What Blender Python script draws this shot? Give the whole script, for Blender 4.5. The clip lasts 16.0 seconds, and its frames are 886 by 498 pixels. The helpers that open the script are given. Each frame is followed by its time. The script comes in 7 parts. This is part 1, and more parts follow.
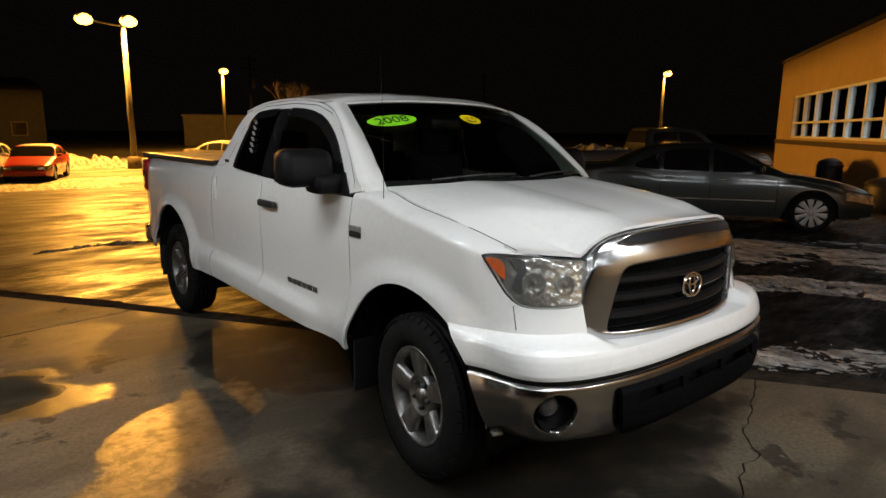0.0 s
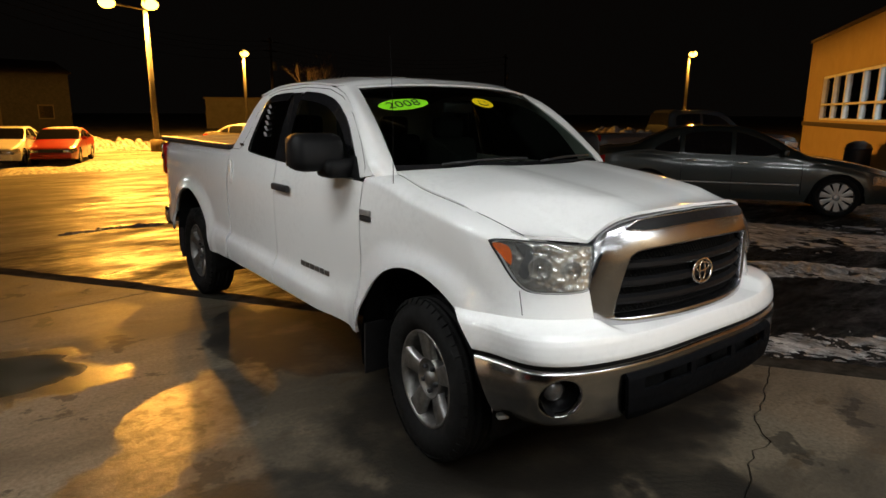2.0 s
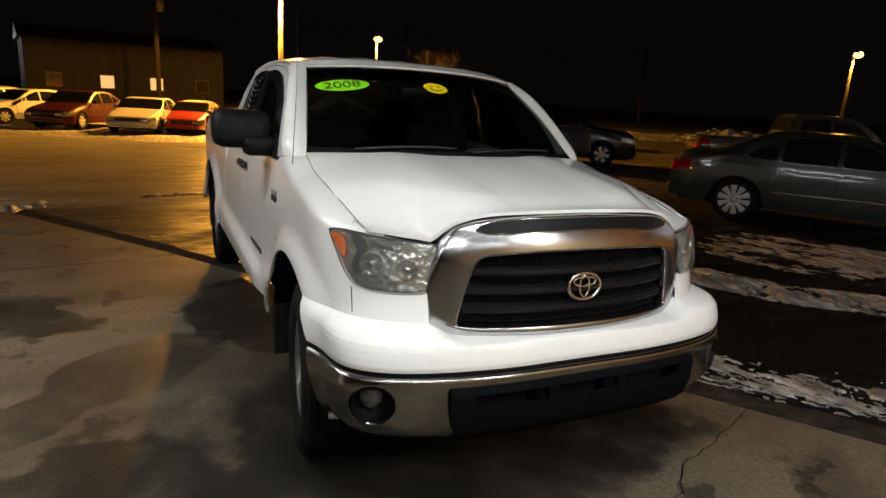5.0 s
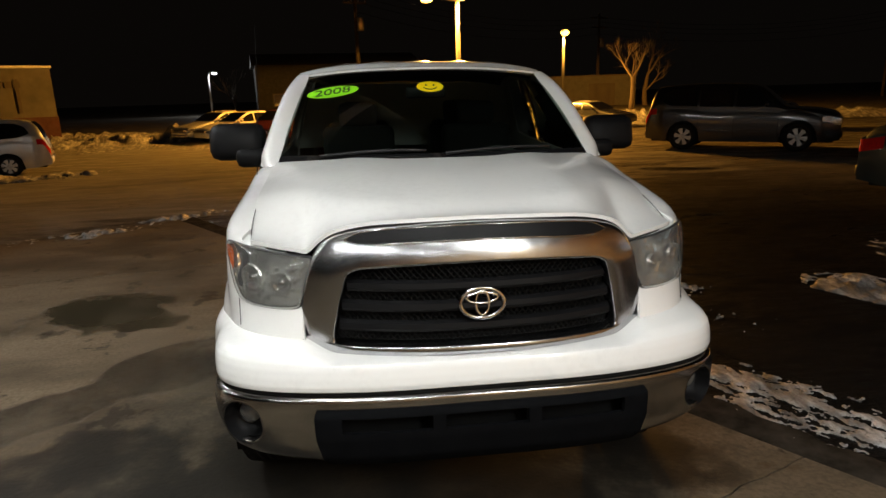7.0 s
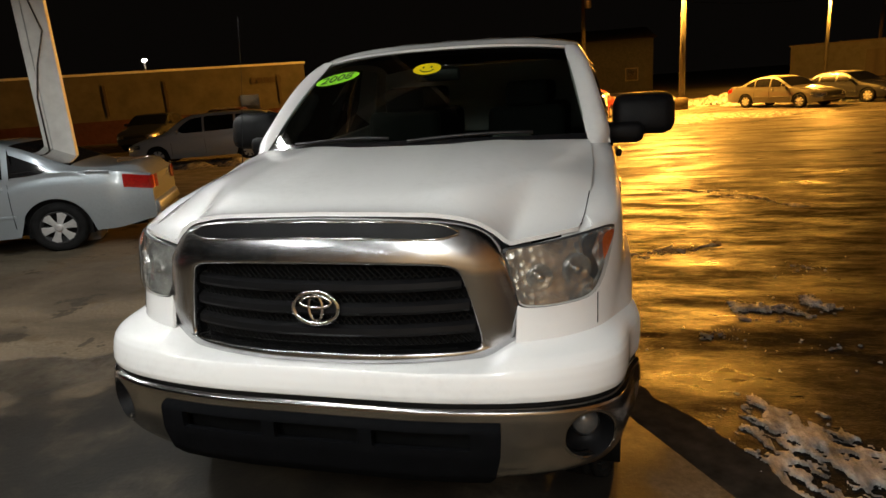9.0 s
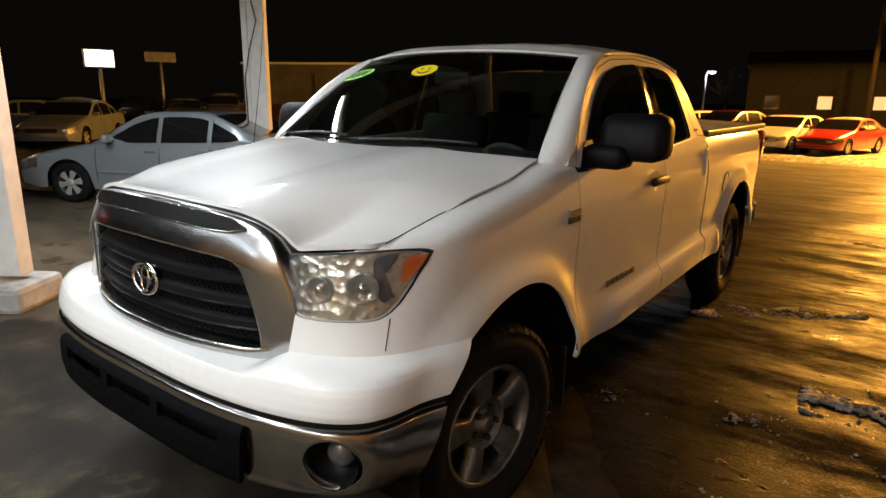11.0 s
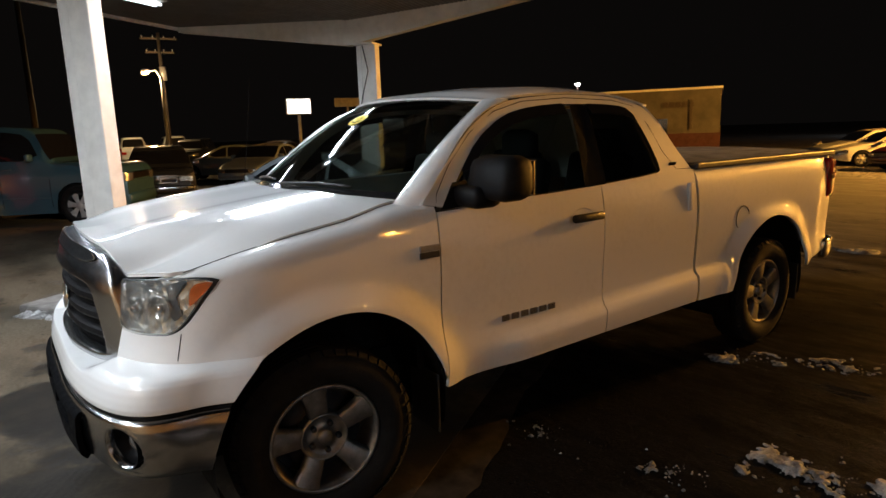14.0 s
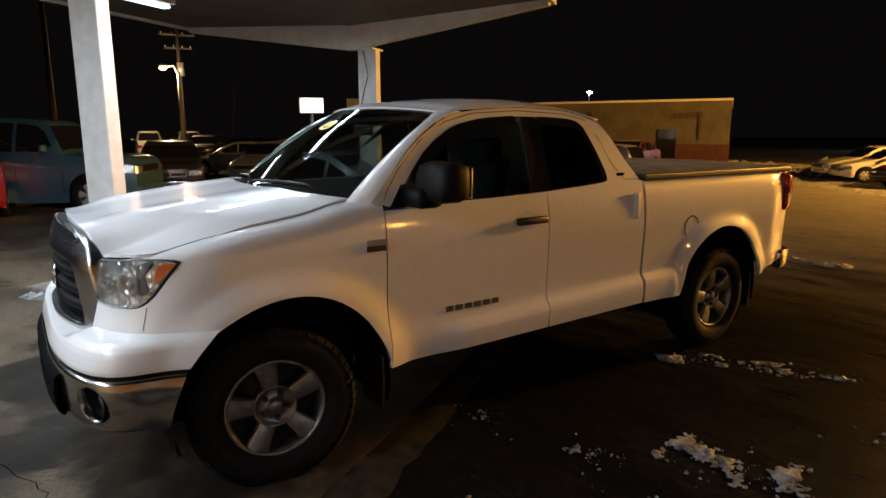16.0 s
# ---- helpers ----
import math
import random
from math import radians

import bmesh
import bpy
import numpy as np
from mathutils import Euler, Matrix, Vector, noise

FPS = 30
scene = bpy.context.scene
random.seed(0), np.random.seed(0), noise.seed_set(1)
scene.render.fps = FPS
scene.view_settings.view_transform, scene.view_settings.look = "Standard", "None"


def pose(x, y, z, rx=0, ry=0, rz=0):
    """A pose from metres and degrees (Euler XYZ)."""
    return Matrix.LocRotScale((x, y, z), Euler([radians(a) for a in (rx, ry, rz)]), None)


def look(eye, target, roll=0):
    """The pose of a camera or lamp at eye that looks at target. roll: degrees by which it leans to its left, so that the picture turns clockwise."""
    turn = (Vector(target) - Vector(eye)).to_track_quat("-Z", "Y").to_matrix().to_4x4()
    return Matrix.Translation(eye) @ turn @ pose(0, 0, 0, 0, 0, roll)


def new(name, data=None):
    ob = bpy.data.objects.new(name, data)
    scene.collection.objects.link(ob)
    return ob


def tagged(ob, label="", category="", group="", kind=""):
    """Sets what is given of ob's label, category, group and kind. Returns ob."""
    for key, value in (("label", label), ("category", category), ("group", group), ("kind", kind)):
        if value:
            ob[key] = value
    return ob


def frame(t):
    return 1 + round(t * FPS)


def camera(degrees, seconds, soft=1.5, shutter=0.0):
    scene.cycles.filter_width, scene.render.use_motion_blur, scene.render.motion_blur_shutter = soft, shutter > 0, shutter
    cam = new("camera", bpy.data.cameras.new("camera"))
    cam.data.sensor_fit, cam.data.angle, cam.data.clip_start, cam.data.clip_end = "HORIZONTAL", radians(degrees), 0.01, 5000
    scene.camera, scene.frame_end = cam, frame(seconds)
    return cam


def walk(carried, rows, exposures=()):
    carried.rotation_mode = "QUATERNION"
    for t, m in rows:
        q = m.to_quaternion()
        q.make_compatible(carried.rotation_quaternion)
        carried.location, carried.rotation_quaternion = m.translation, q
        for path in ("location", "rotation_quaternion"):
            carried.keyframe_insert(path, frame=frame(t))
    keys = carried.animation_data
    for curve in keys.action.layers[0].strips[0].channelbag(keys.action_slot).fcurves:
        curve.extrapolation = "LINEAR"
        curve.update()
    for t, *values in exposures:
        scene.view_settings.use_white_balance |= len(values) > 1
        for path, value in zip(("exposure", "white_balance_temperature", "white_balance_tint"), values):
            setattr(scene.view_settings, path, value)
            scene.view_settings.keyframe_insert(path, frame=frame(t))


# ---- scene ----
cam = camera(71.0, 16.0)
PATH = [
    (0, (-2.691, -1.325, 1.703), (-1.437, 0.187, 1.326), 0.4),
    (0.5, (-2.711, -1.319, 1.715), (-1.484, 0.216, 1.338), -0.3),
    (1, (-2.741, -1.287, 1.708), (-1.492, 0.223, 1.31), 0.4),
    (1.5, (-2.736, -1.291, 1.698), (-1.432, 0.159, 1.255), 1.6),
    (2, (-2.652, -1.366, 1.713), (-1.456, 0.177, 1.282), 0.3),
    (2.5, (-2.547, -1.473, 1.711), (-1.416, 0.121, 1.286), 0.8),
    (3, (-2.453, -1.529, 1.71), (-1.327, 0.063, 1.263), -0.3),
    (3.2, (-2.393, -1.532, 1.707), (-1.229, 0.04, 1.289), 1.0),
    (5.3, (-1.421, -1.866, 1.717), (-0.667, -0.077, 1.234), 1.7),
    (5.5, (-1.309, -1.891, 1.725), (-0.634, -0.07, 1.247), 0.3),
    (6, (-0.992, -1.995, 1.724), (-0.534, -0.121, 1.197), 0.2),
    (6.5, (-0.691, -1.976, 1.718), (-0.297, -0.075, 1.238), 1.4),
    (7, (-0.374, -1.962, 1.731), (-0.141, -0.036, 1.244), -1.8),
    (7.5, (-0.027, -1.947, 1.733), (0.0, -0.005, 1.256), -1.4),
    (8, (0.303, -1.842, 1.712), (0.308, 0.09, 1.197), -1.2),
    (8.5, (0.618, -1.742, 1.704), (0.358, 0.181, 1.219), -3.1),
    (9, (0.928, -1.644, 1.671), (0.426, 0.225, 1.167), -4.2),
    (9.2, (1.033, -1.578, 1.674), (0.444, 0.268, 1.178), -3.1),
    (11.3, (2.273, -0.846, 1.626), (0.985, 0.608, 1.15), -1.0),
    (11.5, (2.365, -0.767, 1.635), (1.0, 0.609, 1.141), -2.0),
    (12, (2.507, -0.518, 1.63), (1.101, 0.83, 1.176), -0.8),
    (12.5, (2.669, -0.323, 1.638), (1.196, 0.969, 1.233), -0.9),
    (13, (2.896, -0.161, 1.658), (1.33, 1.022, 1.274), -1.1),
    (13.5, (3.092, -0.153, 1.653), (1.575, 1.076, 1.218), -0.7),
    (14, (3.309, -0.106, 1.684), (1.714, 1.042, 1.314), -1.9),
    (14.5, (3.509, 0.011, 1.668), (1.873, 1.095, 1.281), -0.2),
    (15, (3.644, -0.024, 1.678), (2.02, 1.08, 1.301), -1.3),
    (15.5, (3.745, -0.069, 1.675), (2.133, 1.032, 1.239), -0.3),
    (16, (3.779, -0.027, 1.705), (2.161, 1.092, 1.344), -0.1),
]
walk(cam, [(t, look(eye, target, roll)) for t, eye, target, roll in PATH], [(0.0, -0.15, 6700, 10), (7.0, 0.12, 7000, 10), (9.0, 0.0, 7000, 10), (11.5, 0.42, 6500, 10), (13.5, 0.42, 6200, 10), (16.0, 0.44, 5900, 10)])

# ---- light: night, sodium lamps round the lot, fluorescent tubes under the canopy ----
world = bpy.data.worlds.new("night")
world.use_nodes = True
world.node_tree.nodes["Background"].inputs[0].default_value = (0.55, 0.45, 0.38, 1)
world.node_tree.nodes["Background"].inputs[1].default_value = 0.004
scene.world = world

# axes of the forecourt: U runs along the slab's edge, N points under the canopy
U = Vector((0.554, -0.832, 0.0))
N = Vector((-0.832, -0.554, 0.0))
SODIUM = (1.0, 0.432, 0.060)
TUBE = (0.93, 0.99, 1.03)


def yard(a, b, z=0.0):
    """A place by metres along U and N from the foot of the canopy's first column."""
    return COL + U * a + N * b + Vector((0, 0, z))


COL = Vector((-3.62, 0.98, 0.0))
LAMP_A = Vector((4.2, 27.6, 0))
LAMP_B = Vector((15.3, 46.5, 0))
LAMP_C = Vector((42.5, 26.3, 0))


def lamp(name, kind, m, energy, colour, **more):
    data = bpy.data.lights.new(name, kind)
    data.energy, data.color = energy, colour
    for key, value in more.items():
        if key == "radius":
            data.shadow_soft_size = value
        elif key == "size":
            data.shape, data.size, data.size_y = "RECTANGLE", value[0], value[1]
        elif key == "spread":
            data.spread = value
        elif key == "cone":
            data.spot_size, data.spot_blend = value
    ob = new(name, data)
    ob.matrix_world = m
    return ob


# ---- materials ----
def material(name):
    m = bpy.data.materials.new(name)
    m.use_nodes = True
    return m, m.node_tree.nodes, m.node_tree.links, m.node_tree.nodes["Principled BSDF"]


def noise_node(nodes, links, scale, detail=4.0, rough=0.55, coords="Object", stretch=None):
    tc = nodes.new("ShaderNodeTexCoord")
    n = nodes.new("ShaderNodeTexNoise")
    n.inputs["Scale"].default_value, n.inputs["Detail"].default_value, n.inputs["Roughness"].default_value = scale, detail, rough
    if stretch:
        mp = nodes.new("ShaderNodeMapping")
        mp.inputs["Scale"].default_value = stretch[:3]
        if len(stretch) > 3:
            mp.inputs["Rotation"].default_value = (0, 0, stretch[3])
        links.new(tc.outputs[coords], mp.inputs[0])
        links.new(mp.outputs[0], n.inputs["Vector"])
    else:
        links.new(tc.outputs[coords], n.inputs["Vector"])
    return n


def ramp(nodes, links, source, stops):
    r = nodes.new("ShaderNodeValToRGB")
    while len(r.color_ramp.elements) < len(stops):
        r.color_ramp.elements.new(0.5)
    for e, (p, c) in zip(r.color_ramp.elements, stops):
        e.position = p
        e.color = (c, c, c, 1) if isinstance(c, (int, float)) else (*c, 1)
    links.new(source, r.inputs[0])
    return r


def mixed(nodes, links, fac, a, b):
    m = nodes.new("ShaderNodeMix")
    m.data_type = "RGBA"
    links.new(fac, m.inputs[0])
    for sock, value in ((m.inputs[6], a), (m.inputs[7], b)):
        if isinstance(value, tuple):
            sock.default_value = (*value, 1)
        else:
            links.new(value, sock)
    return m.outputs[2]


def bumped(nodes, links, bsdf, height, strength, distance):
    b = nodes.new("ShaderNodeBump")
    b.inputs["Strength"].default_value, b.inputs["Distance"].default_value = strength, distance
    links.new(height, b.inputs["Height"])
    links.new(b.outputs[0], bsdf.inputs["Normal"])
    return b


def plain(name, colour, rough=0.5, metal=0.0, coat=0.0, vary=0.12, scale=6.0, bump=0.0, bscale=80.0, spec=None):
    m, nodes, links, bsdf = material(name)
    n = noise_node(nodes, links, scale, 5)
    lo = tuple(c * (1 - vary) for c in colour)
    hi = tuple(min(1, c * (1 + vary)) for c in colour)
    links.new(ramp(nodes, links, n.outputs[0], [(0.3, lo), (0.7, hi)]).outputs[0], bsdf.inputs["Base Color"])
    n2 = noise_node(nodes, links, scale * 3.1, 3)
    links.new(ramp(nodes, links, n2.outputs[0], [(0.3, rough * 0.85), (0.7, min(1, rough * 1.15))]).outputs[0], bsdf.inputs["Roughness"])
    bsdf.inputs["Metallic"].default_value = metal
    bsdf.inputs["Coat Weight"].default_value = coat
    bsdf.inputs["Coat Roughness"].default_value = 0.04
    if spec is not None:
        bsdf.inputs["Specular IOR Level"].default_value = spec
    if bump:
        n3 = noise_node(nodes, links, bscale, 3)
        bumped(nodes, links, bsdf, n3.outputs[0], bump, 0.004)
    return m


def paint(name, colour, rough=0.35, dirt=0.35, flake=0.0, haze=0.03):
    """Car paint with a clear coat and a film of road dirt in patches."""
    m, nodes, links, bsdf = material(name)
    n = noise_node(nodes, links, 1.7, 7, 0.62)
    f = noise_node(nodes, links, 28.0, 5, 0.6)
    a = nodes.new("ShaderNodeMath")
    a.operation = "MULTIPLY"
    links.new(n.outputs[0], a.inputs[0]), links.new(f.outputs[0], a.inputs[1])
    d = ramp(nodes, links, a.outputs[0], [(0.24, 0.0), (0.46, dirt)])
    grime = tuple(0.55 * c + 0.06 * g for c, g in zip(colour, (1.0, 0.9, 0.75)))
    links.new(mixed(nodes, links, d.outputs[0], colour, grime), bsdf.inputs["Base Color"])
    links.new(ramp(nodes, links, a.outputs[0], [(0.2, rough), (0.5, rough + 0.2)]).outputs[0], bsdf.inputs["Roughness"])
    bsdf.inputs["Metallic"].default_value = flake
    bsdf.inputs["Coat Weight"].default_value = 1.0
    links.new(ramp(nodes, links, a.outputs[0], [(0.2, haze), (0.5, haze + 0.16)]).outputs[0], bsdf.inputs["Coat Roughness"])
    return m


def glass(name, tint, gloss=0.02, ior=1.5, film=1.0):
    """A thin pane: tinted clear, with a mirror film by the angle."""
    m, nodes, links, bsdf = material(name)
    out = nodes["Material Output"]
    clear, shine, fr, mix = (nodes.new(k) for k in ("ShaderNodeBsdfTransparent", "ShaderNodeBsdfGlossy", "ShaderNodeFresnel", "ShaderNodeMixShader"))
    clear.inputs[0].default_value = (*tint, 1)
    shine.inputs["Roughness"].default_value = gloss
    fr.inputs[0].default_value = ior
    weak = nodes.new("ShaderNodeMath")
    weak.operation = "MULTIPLY"
    weak.inputs[1].default_value = film
    links.new(fr.outputs[0], weak.inputs[0])
    links.new(weak.outputs[0], mix.inputs[0]), links.new(clear.outputs[0], mix.inputs[1]), links.new(shine.outputs[0], mix.inputs[2])
    links.new(mix.outputs[0], out.inputs[0])
    nodes.remove(bsdf)
    return m


def glow(name, colour, strength):
    m, nodes, links, bsdf = material(name)
    bsdf.inputs["Base Color"].default_value = (*colour, 1)
    bsdf.inputs["Emission Color"].default_value = (*colour, 1)
    bsdf.inputs["Emission Strength"].default_value = strength
    return m


WHITE = paint("white paint", (0.80, 0.80, 0.79), 0.40, 0.22, 0.0, 0.045)
SATIN = plain("winter-dulled chrome", (0.46, 0.46, 0.47), 0.22, 1.0, 0, 0.14, 7, 0.06, 40)
CHROME = plain("chrome", (0.66, 0.66, 0.66), 0.11, 1.0, 0, 0.06, 9)
DULLCHROME = plain("salt-filmed chrome", (0.35, 0.34, 0.33), 0.19, 1.0, 0, 0.18, 5, 0.05, 30)
ALLOY = plain("salt-dulled cast alloy", (0.27, 0.265, 0.255), 0.42, 0.9, 0, 0.3, 22)
RIMPAINT = plain("silver rim paint", (0.50, 0.50, 0.49), 0.4, 0.35, 0.3, 0.15, 14)
BLACK = plain("black plastic", (0.018, 0.018, 0.019), 0.45, 0, 0, 0.2, 20, 0.15, 300)
GREYPLASTIC = plain("grey plastic", (0.022, 0.023, 0.026), 0.55, 0, 0, 0.2, 12, 0.2, 250)
VALANCE = plain("valance plastic", (0.0035, 0.0037, 0.0043), 0.7, 0, 0, 0.2, 12, 0.2, 250, 0.03)
GRILLEBLACK = plain("grille plastic", (0.005, 0.005, 0.0055), 0.45, 0, 0, 0.2, 12, 0, 0, 0.14)
MIRRORSHELL = plain("mirror shell plastic", (0.0045, 0.0045, 0.005), 0.55, 0, 0, 0.2, 12, 0.1, 250, 0.15)
GLOSSBLACK = plain("gloss black", (0.010, 0.010, 0.011), 0.12, 0, 1.0, 0.1, 6)
RUBBER = plain("tyre rubber", (0.009, 0.009, 0.009), 0.78, 0, 0, 0.45, 8, 0.4, 120, 0.15)
SEAL = plain("rubber seal", (0.006, 0.006, 0.006), 0.7, 0, 0, 0.2, 9, 0, 0, 0.1)
GLASS = glass("clear auto glass", (0.36, 0.41, 0.375), 0.03, 1.25, 0.10)
DARKGLASS = glass("privacy glass", (0.10, 0.11, 0.105))
SIDEGLASS = glass("tinted side glass", (0.36, 0.40, 0.375))


def hazed_lens():
    """A headlight lens with a yellowed, sanded film."""
    m = glass("headlight lens", (0.86, 0.86, 0.83), 0.03)
    nodes, links = m.node_tree.nodes, m.node_tree.links
    haze, mix = nodes.new("ShaderNodeBsdfDiffuse"), nodes.new("ShaderNodeMixShader")
    haze.inputs[0].default_value = (0.30, 0.295, 0.28, 1)
    out = nodes["Material Output"]
    n = noise_node(nodes, links, 14, 4)
    links.new(ramp(nodes, links, n.outputs[0], [(0.3, 0.04), (0.7, 0.14)]).outputs[0], mix.inputs[0])
    links.new(out.inputs[0].links[0].from_socket, mix.inputs[1]), links.new(haze.outputs[0], mix.inputs[2])
    links.new(mix.outputs[0], out.inputs[0])
    return m


LENS = hazed_lens()
AMBER = plain("amber lens", (0.55, 0.095, 0.004), 0.18, 0, 0.8, 0.25, 60)
RED = plain("red lens", (0.36, 0.010, 0.008), 0.15, 0, 0.9, 0.3, 40)
BADGE = plain("dulled badge metal", (0.36, 0.35, 0.34), 0.35, 0.5, 0, 0.15, 60)
SCRIPT = plain("dark chrome lettering", (0.22, 0.21, 0.20), 0.3, 0.8, 0, 0.2, 60)
WHEELGREY = plain("grey steering wheel vinyl", (0.17, 0.165, 0.16), 0.6, 0, 0, 0.1, 20)
FOGLENS = plain("fog lamp lens", (0.11, 0.11, 0.108), 0.22, 0.35, 0.6, 0.25, 30)
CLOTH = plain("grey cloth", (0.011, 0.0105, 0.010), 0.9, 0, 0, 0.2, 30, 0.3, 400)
VINYL = plain("frosted vinyl", (0.13, 0.13, 0.13), 0.75, 0, 0, 0.6, 5, 0.5, 60)


def reflector_material():
    m, nodes, links, bsdf = material("faceted reflector")
    tc = nodes.new("ShaderNodeTexCoord")
    v = nodes.new("ShaderNodeTexVoronoi")
    v.inputs["Scale"].default_value = 36
    links.new(tc.outputs["Object"], v.inputs["Vector"])
    n = noise_node(nodes, links, 9, 3)
    links.new(ramp(nodes, links, n.outputs[0], [(0.35, (0.24, 0.24, 0.235)), (0.65, (0.78, 0.78, 0.75))]).outputs[0], bsdf.inputs["Base Color"])
    bsdf.inputs["Metallic"].default_value, bsdf.inputs["Roughness"].default_value = 0.85, 0.22
    bumped(nodes, links, bsdf, v.outputs["Distance"], 0.4, 0.010)
    return m


REFLECTOR = reflector_material()


def math_node(nodes, links, op, a, b):
    n = nodes.new("ShaderNodeMath")
    n.operation = op
    for k, v in enumerate((a, b)):
        if isinstance(v, (int, float)):
            n.inputs[k].default_value = v
        else:
            links.new(v, n.inputs[k])
    return n.outputs[0]


def blotch(nodes, links, coords, rag, x, y, rx, ry, edge, turn=0.0, weight=0.9):
    """1 inside a ragged ellipse on the ground, 0 outside."""
    mp, ln, sb = nodes.new("ShaderNodeMapping"), nodes.new("ShaderNodeVectorMath"), nodes.new("ShaderNodeMapRange")
    mp.vector_type = "TEXTURE"
    mp.inputs["Location"].default_value = (x, y, 0)
    mp.inputs["Rotation"].default_value = (0, 0, turn)
    mp.inputs["Scale"].default_value = (rx, ry, 100.0)
    links.new(coords, mp.inputs[0])
    ln.operation = "LENGTH"
    links.new(mp.outputs[0], ln.inputs[0])
    shifted = math_node(nodes, links, "MULTIPLY", math_node(nodes, links, "SUBTRACT", rag, 0.5), weight * 2)
    links.new(math_node(nodes, links, "ADD", ln.outputs["Value"], shifted), sb.inputs["Value"])
    sb.inputs["From Min"].default_value, sb.inputs["From Max"].default_value = 1.0, 1.0 + edge
    sb.inputs["To Min"].default_value, sb.inputs["To Max"].default_value = 1.0, 0.0
    return sb.outputs[0]


def asphalt_material():
    """Wet asphalt with wheel tracks, thin ice and trodden snow."""
    m, nodes, links, bsdf = material("wet asphalt")
    tc = nodes.new("ShaderNodeTexCoord")
    big = noise_node(nodes, links, 0.16, 6, 0.6, stretch=(0.35, 1.5, 1, -0.35))
    mid = noise_node(nodes, links, 1.6, 6, 0.62)
    track = noise_node(nodes, links, 0.75, 7, 0.66, stretch=(0.38, 1.4, 1, -0.30))
    grit = noise_node(nodes, links, 90, 3)
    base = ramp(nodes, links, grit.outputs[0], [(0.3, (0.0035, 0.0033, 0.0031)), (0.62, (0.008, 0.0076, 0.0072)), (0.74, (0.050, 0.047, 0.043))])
    # the asphalt is near black round a point by the truck, paler and icier further off
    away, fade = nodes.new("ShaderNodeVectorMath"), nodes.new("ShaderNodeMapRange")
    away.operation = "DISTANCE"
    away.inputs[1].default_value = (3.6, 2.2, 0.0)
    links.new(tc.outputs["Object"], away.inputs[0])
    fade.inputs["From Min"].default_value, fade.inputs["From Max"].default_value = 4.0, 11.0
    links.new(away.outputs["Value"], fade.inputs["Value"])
    # the ice lies thickest on the lot behind the slab; its pale colour also paints lamp sheen
    west, heap = nodes.new("ShaderNodeVectorMath"), nodes.new("ShaderNodeMapRange")
    west.operation = "DISTANCE"
    west.inputs[1].default_value = (-5.0, 17.0, 0.0)
    links.new(tc.outputs["Object"], west.inputs[0])
    heap.inputs["From Min"].default_value, heap.inputs["From Max"].default_value = 6.0, 16.0
    heap.inputs["To Min"].default_value, heap.inputs["To Max"].default_value = 0.21, 0.0
    links.new(west.outputs["Value"], heap.inputs["Value"])
    drift = math_node(nodes, links, "ADD", math_node(nodes, links, "MULTIPLY", big.outputs[0], track.outputs[0]), heap.outputs[0])
    ice = ramp(nodes, links, drift, [(0.325, 0.0), (0.35, 0.45), (0.47, 0.9)])
    both = math_node(nodes, links, "MULTIPLY", ice.outputs[0], fade.outputs[0])
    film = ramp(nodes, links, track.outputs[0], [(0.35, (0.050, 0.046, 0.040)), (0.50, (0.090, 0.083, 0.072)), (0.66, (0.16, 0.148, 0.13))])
    toned = mixed(nodes, links, fade.outputs[0], base.outputs[0], film.outputs[0])
    iced = mixed(nodes, links, both, toned, (0.24, 0.23, 0.21))
    # a tarred repair across the lot
    repair = blotch(nodes, links, tc.outputs["Object"], mid.outputs[0], 6.33, 10.77, 0.72, 0.28, 0.25, turn=-0.38, weight=0.3)
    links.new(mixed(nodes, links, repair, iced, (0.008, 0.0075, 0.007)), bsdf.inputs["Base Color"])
    wet = noise_node(nodes, links, 1.5, 12, 0.74, stretch=(0.55, 1.5, 1, -0.3))
    links.new(ramp(nodes, links, wet.outputs[0], [(0.36, 0.24), (0.46, 0.40), (0.58, 0.62)]).outputs[0], bsdf.inputs["Roughness"])
    links.new(ramp(nodes, links, wet.outputs[0], [(0.36, 0.11), (0.47, 0.035), (0.58, 0.004)]).outputs[0], bsdf.inputs["Specular IOR Level"])
    add = math_node(nodes, links, "ADD", grit.outputs[0], mid.outputs[0])
    bumped(nodes, links, bsdf, add, 0.40, 0.010)
    return m


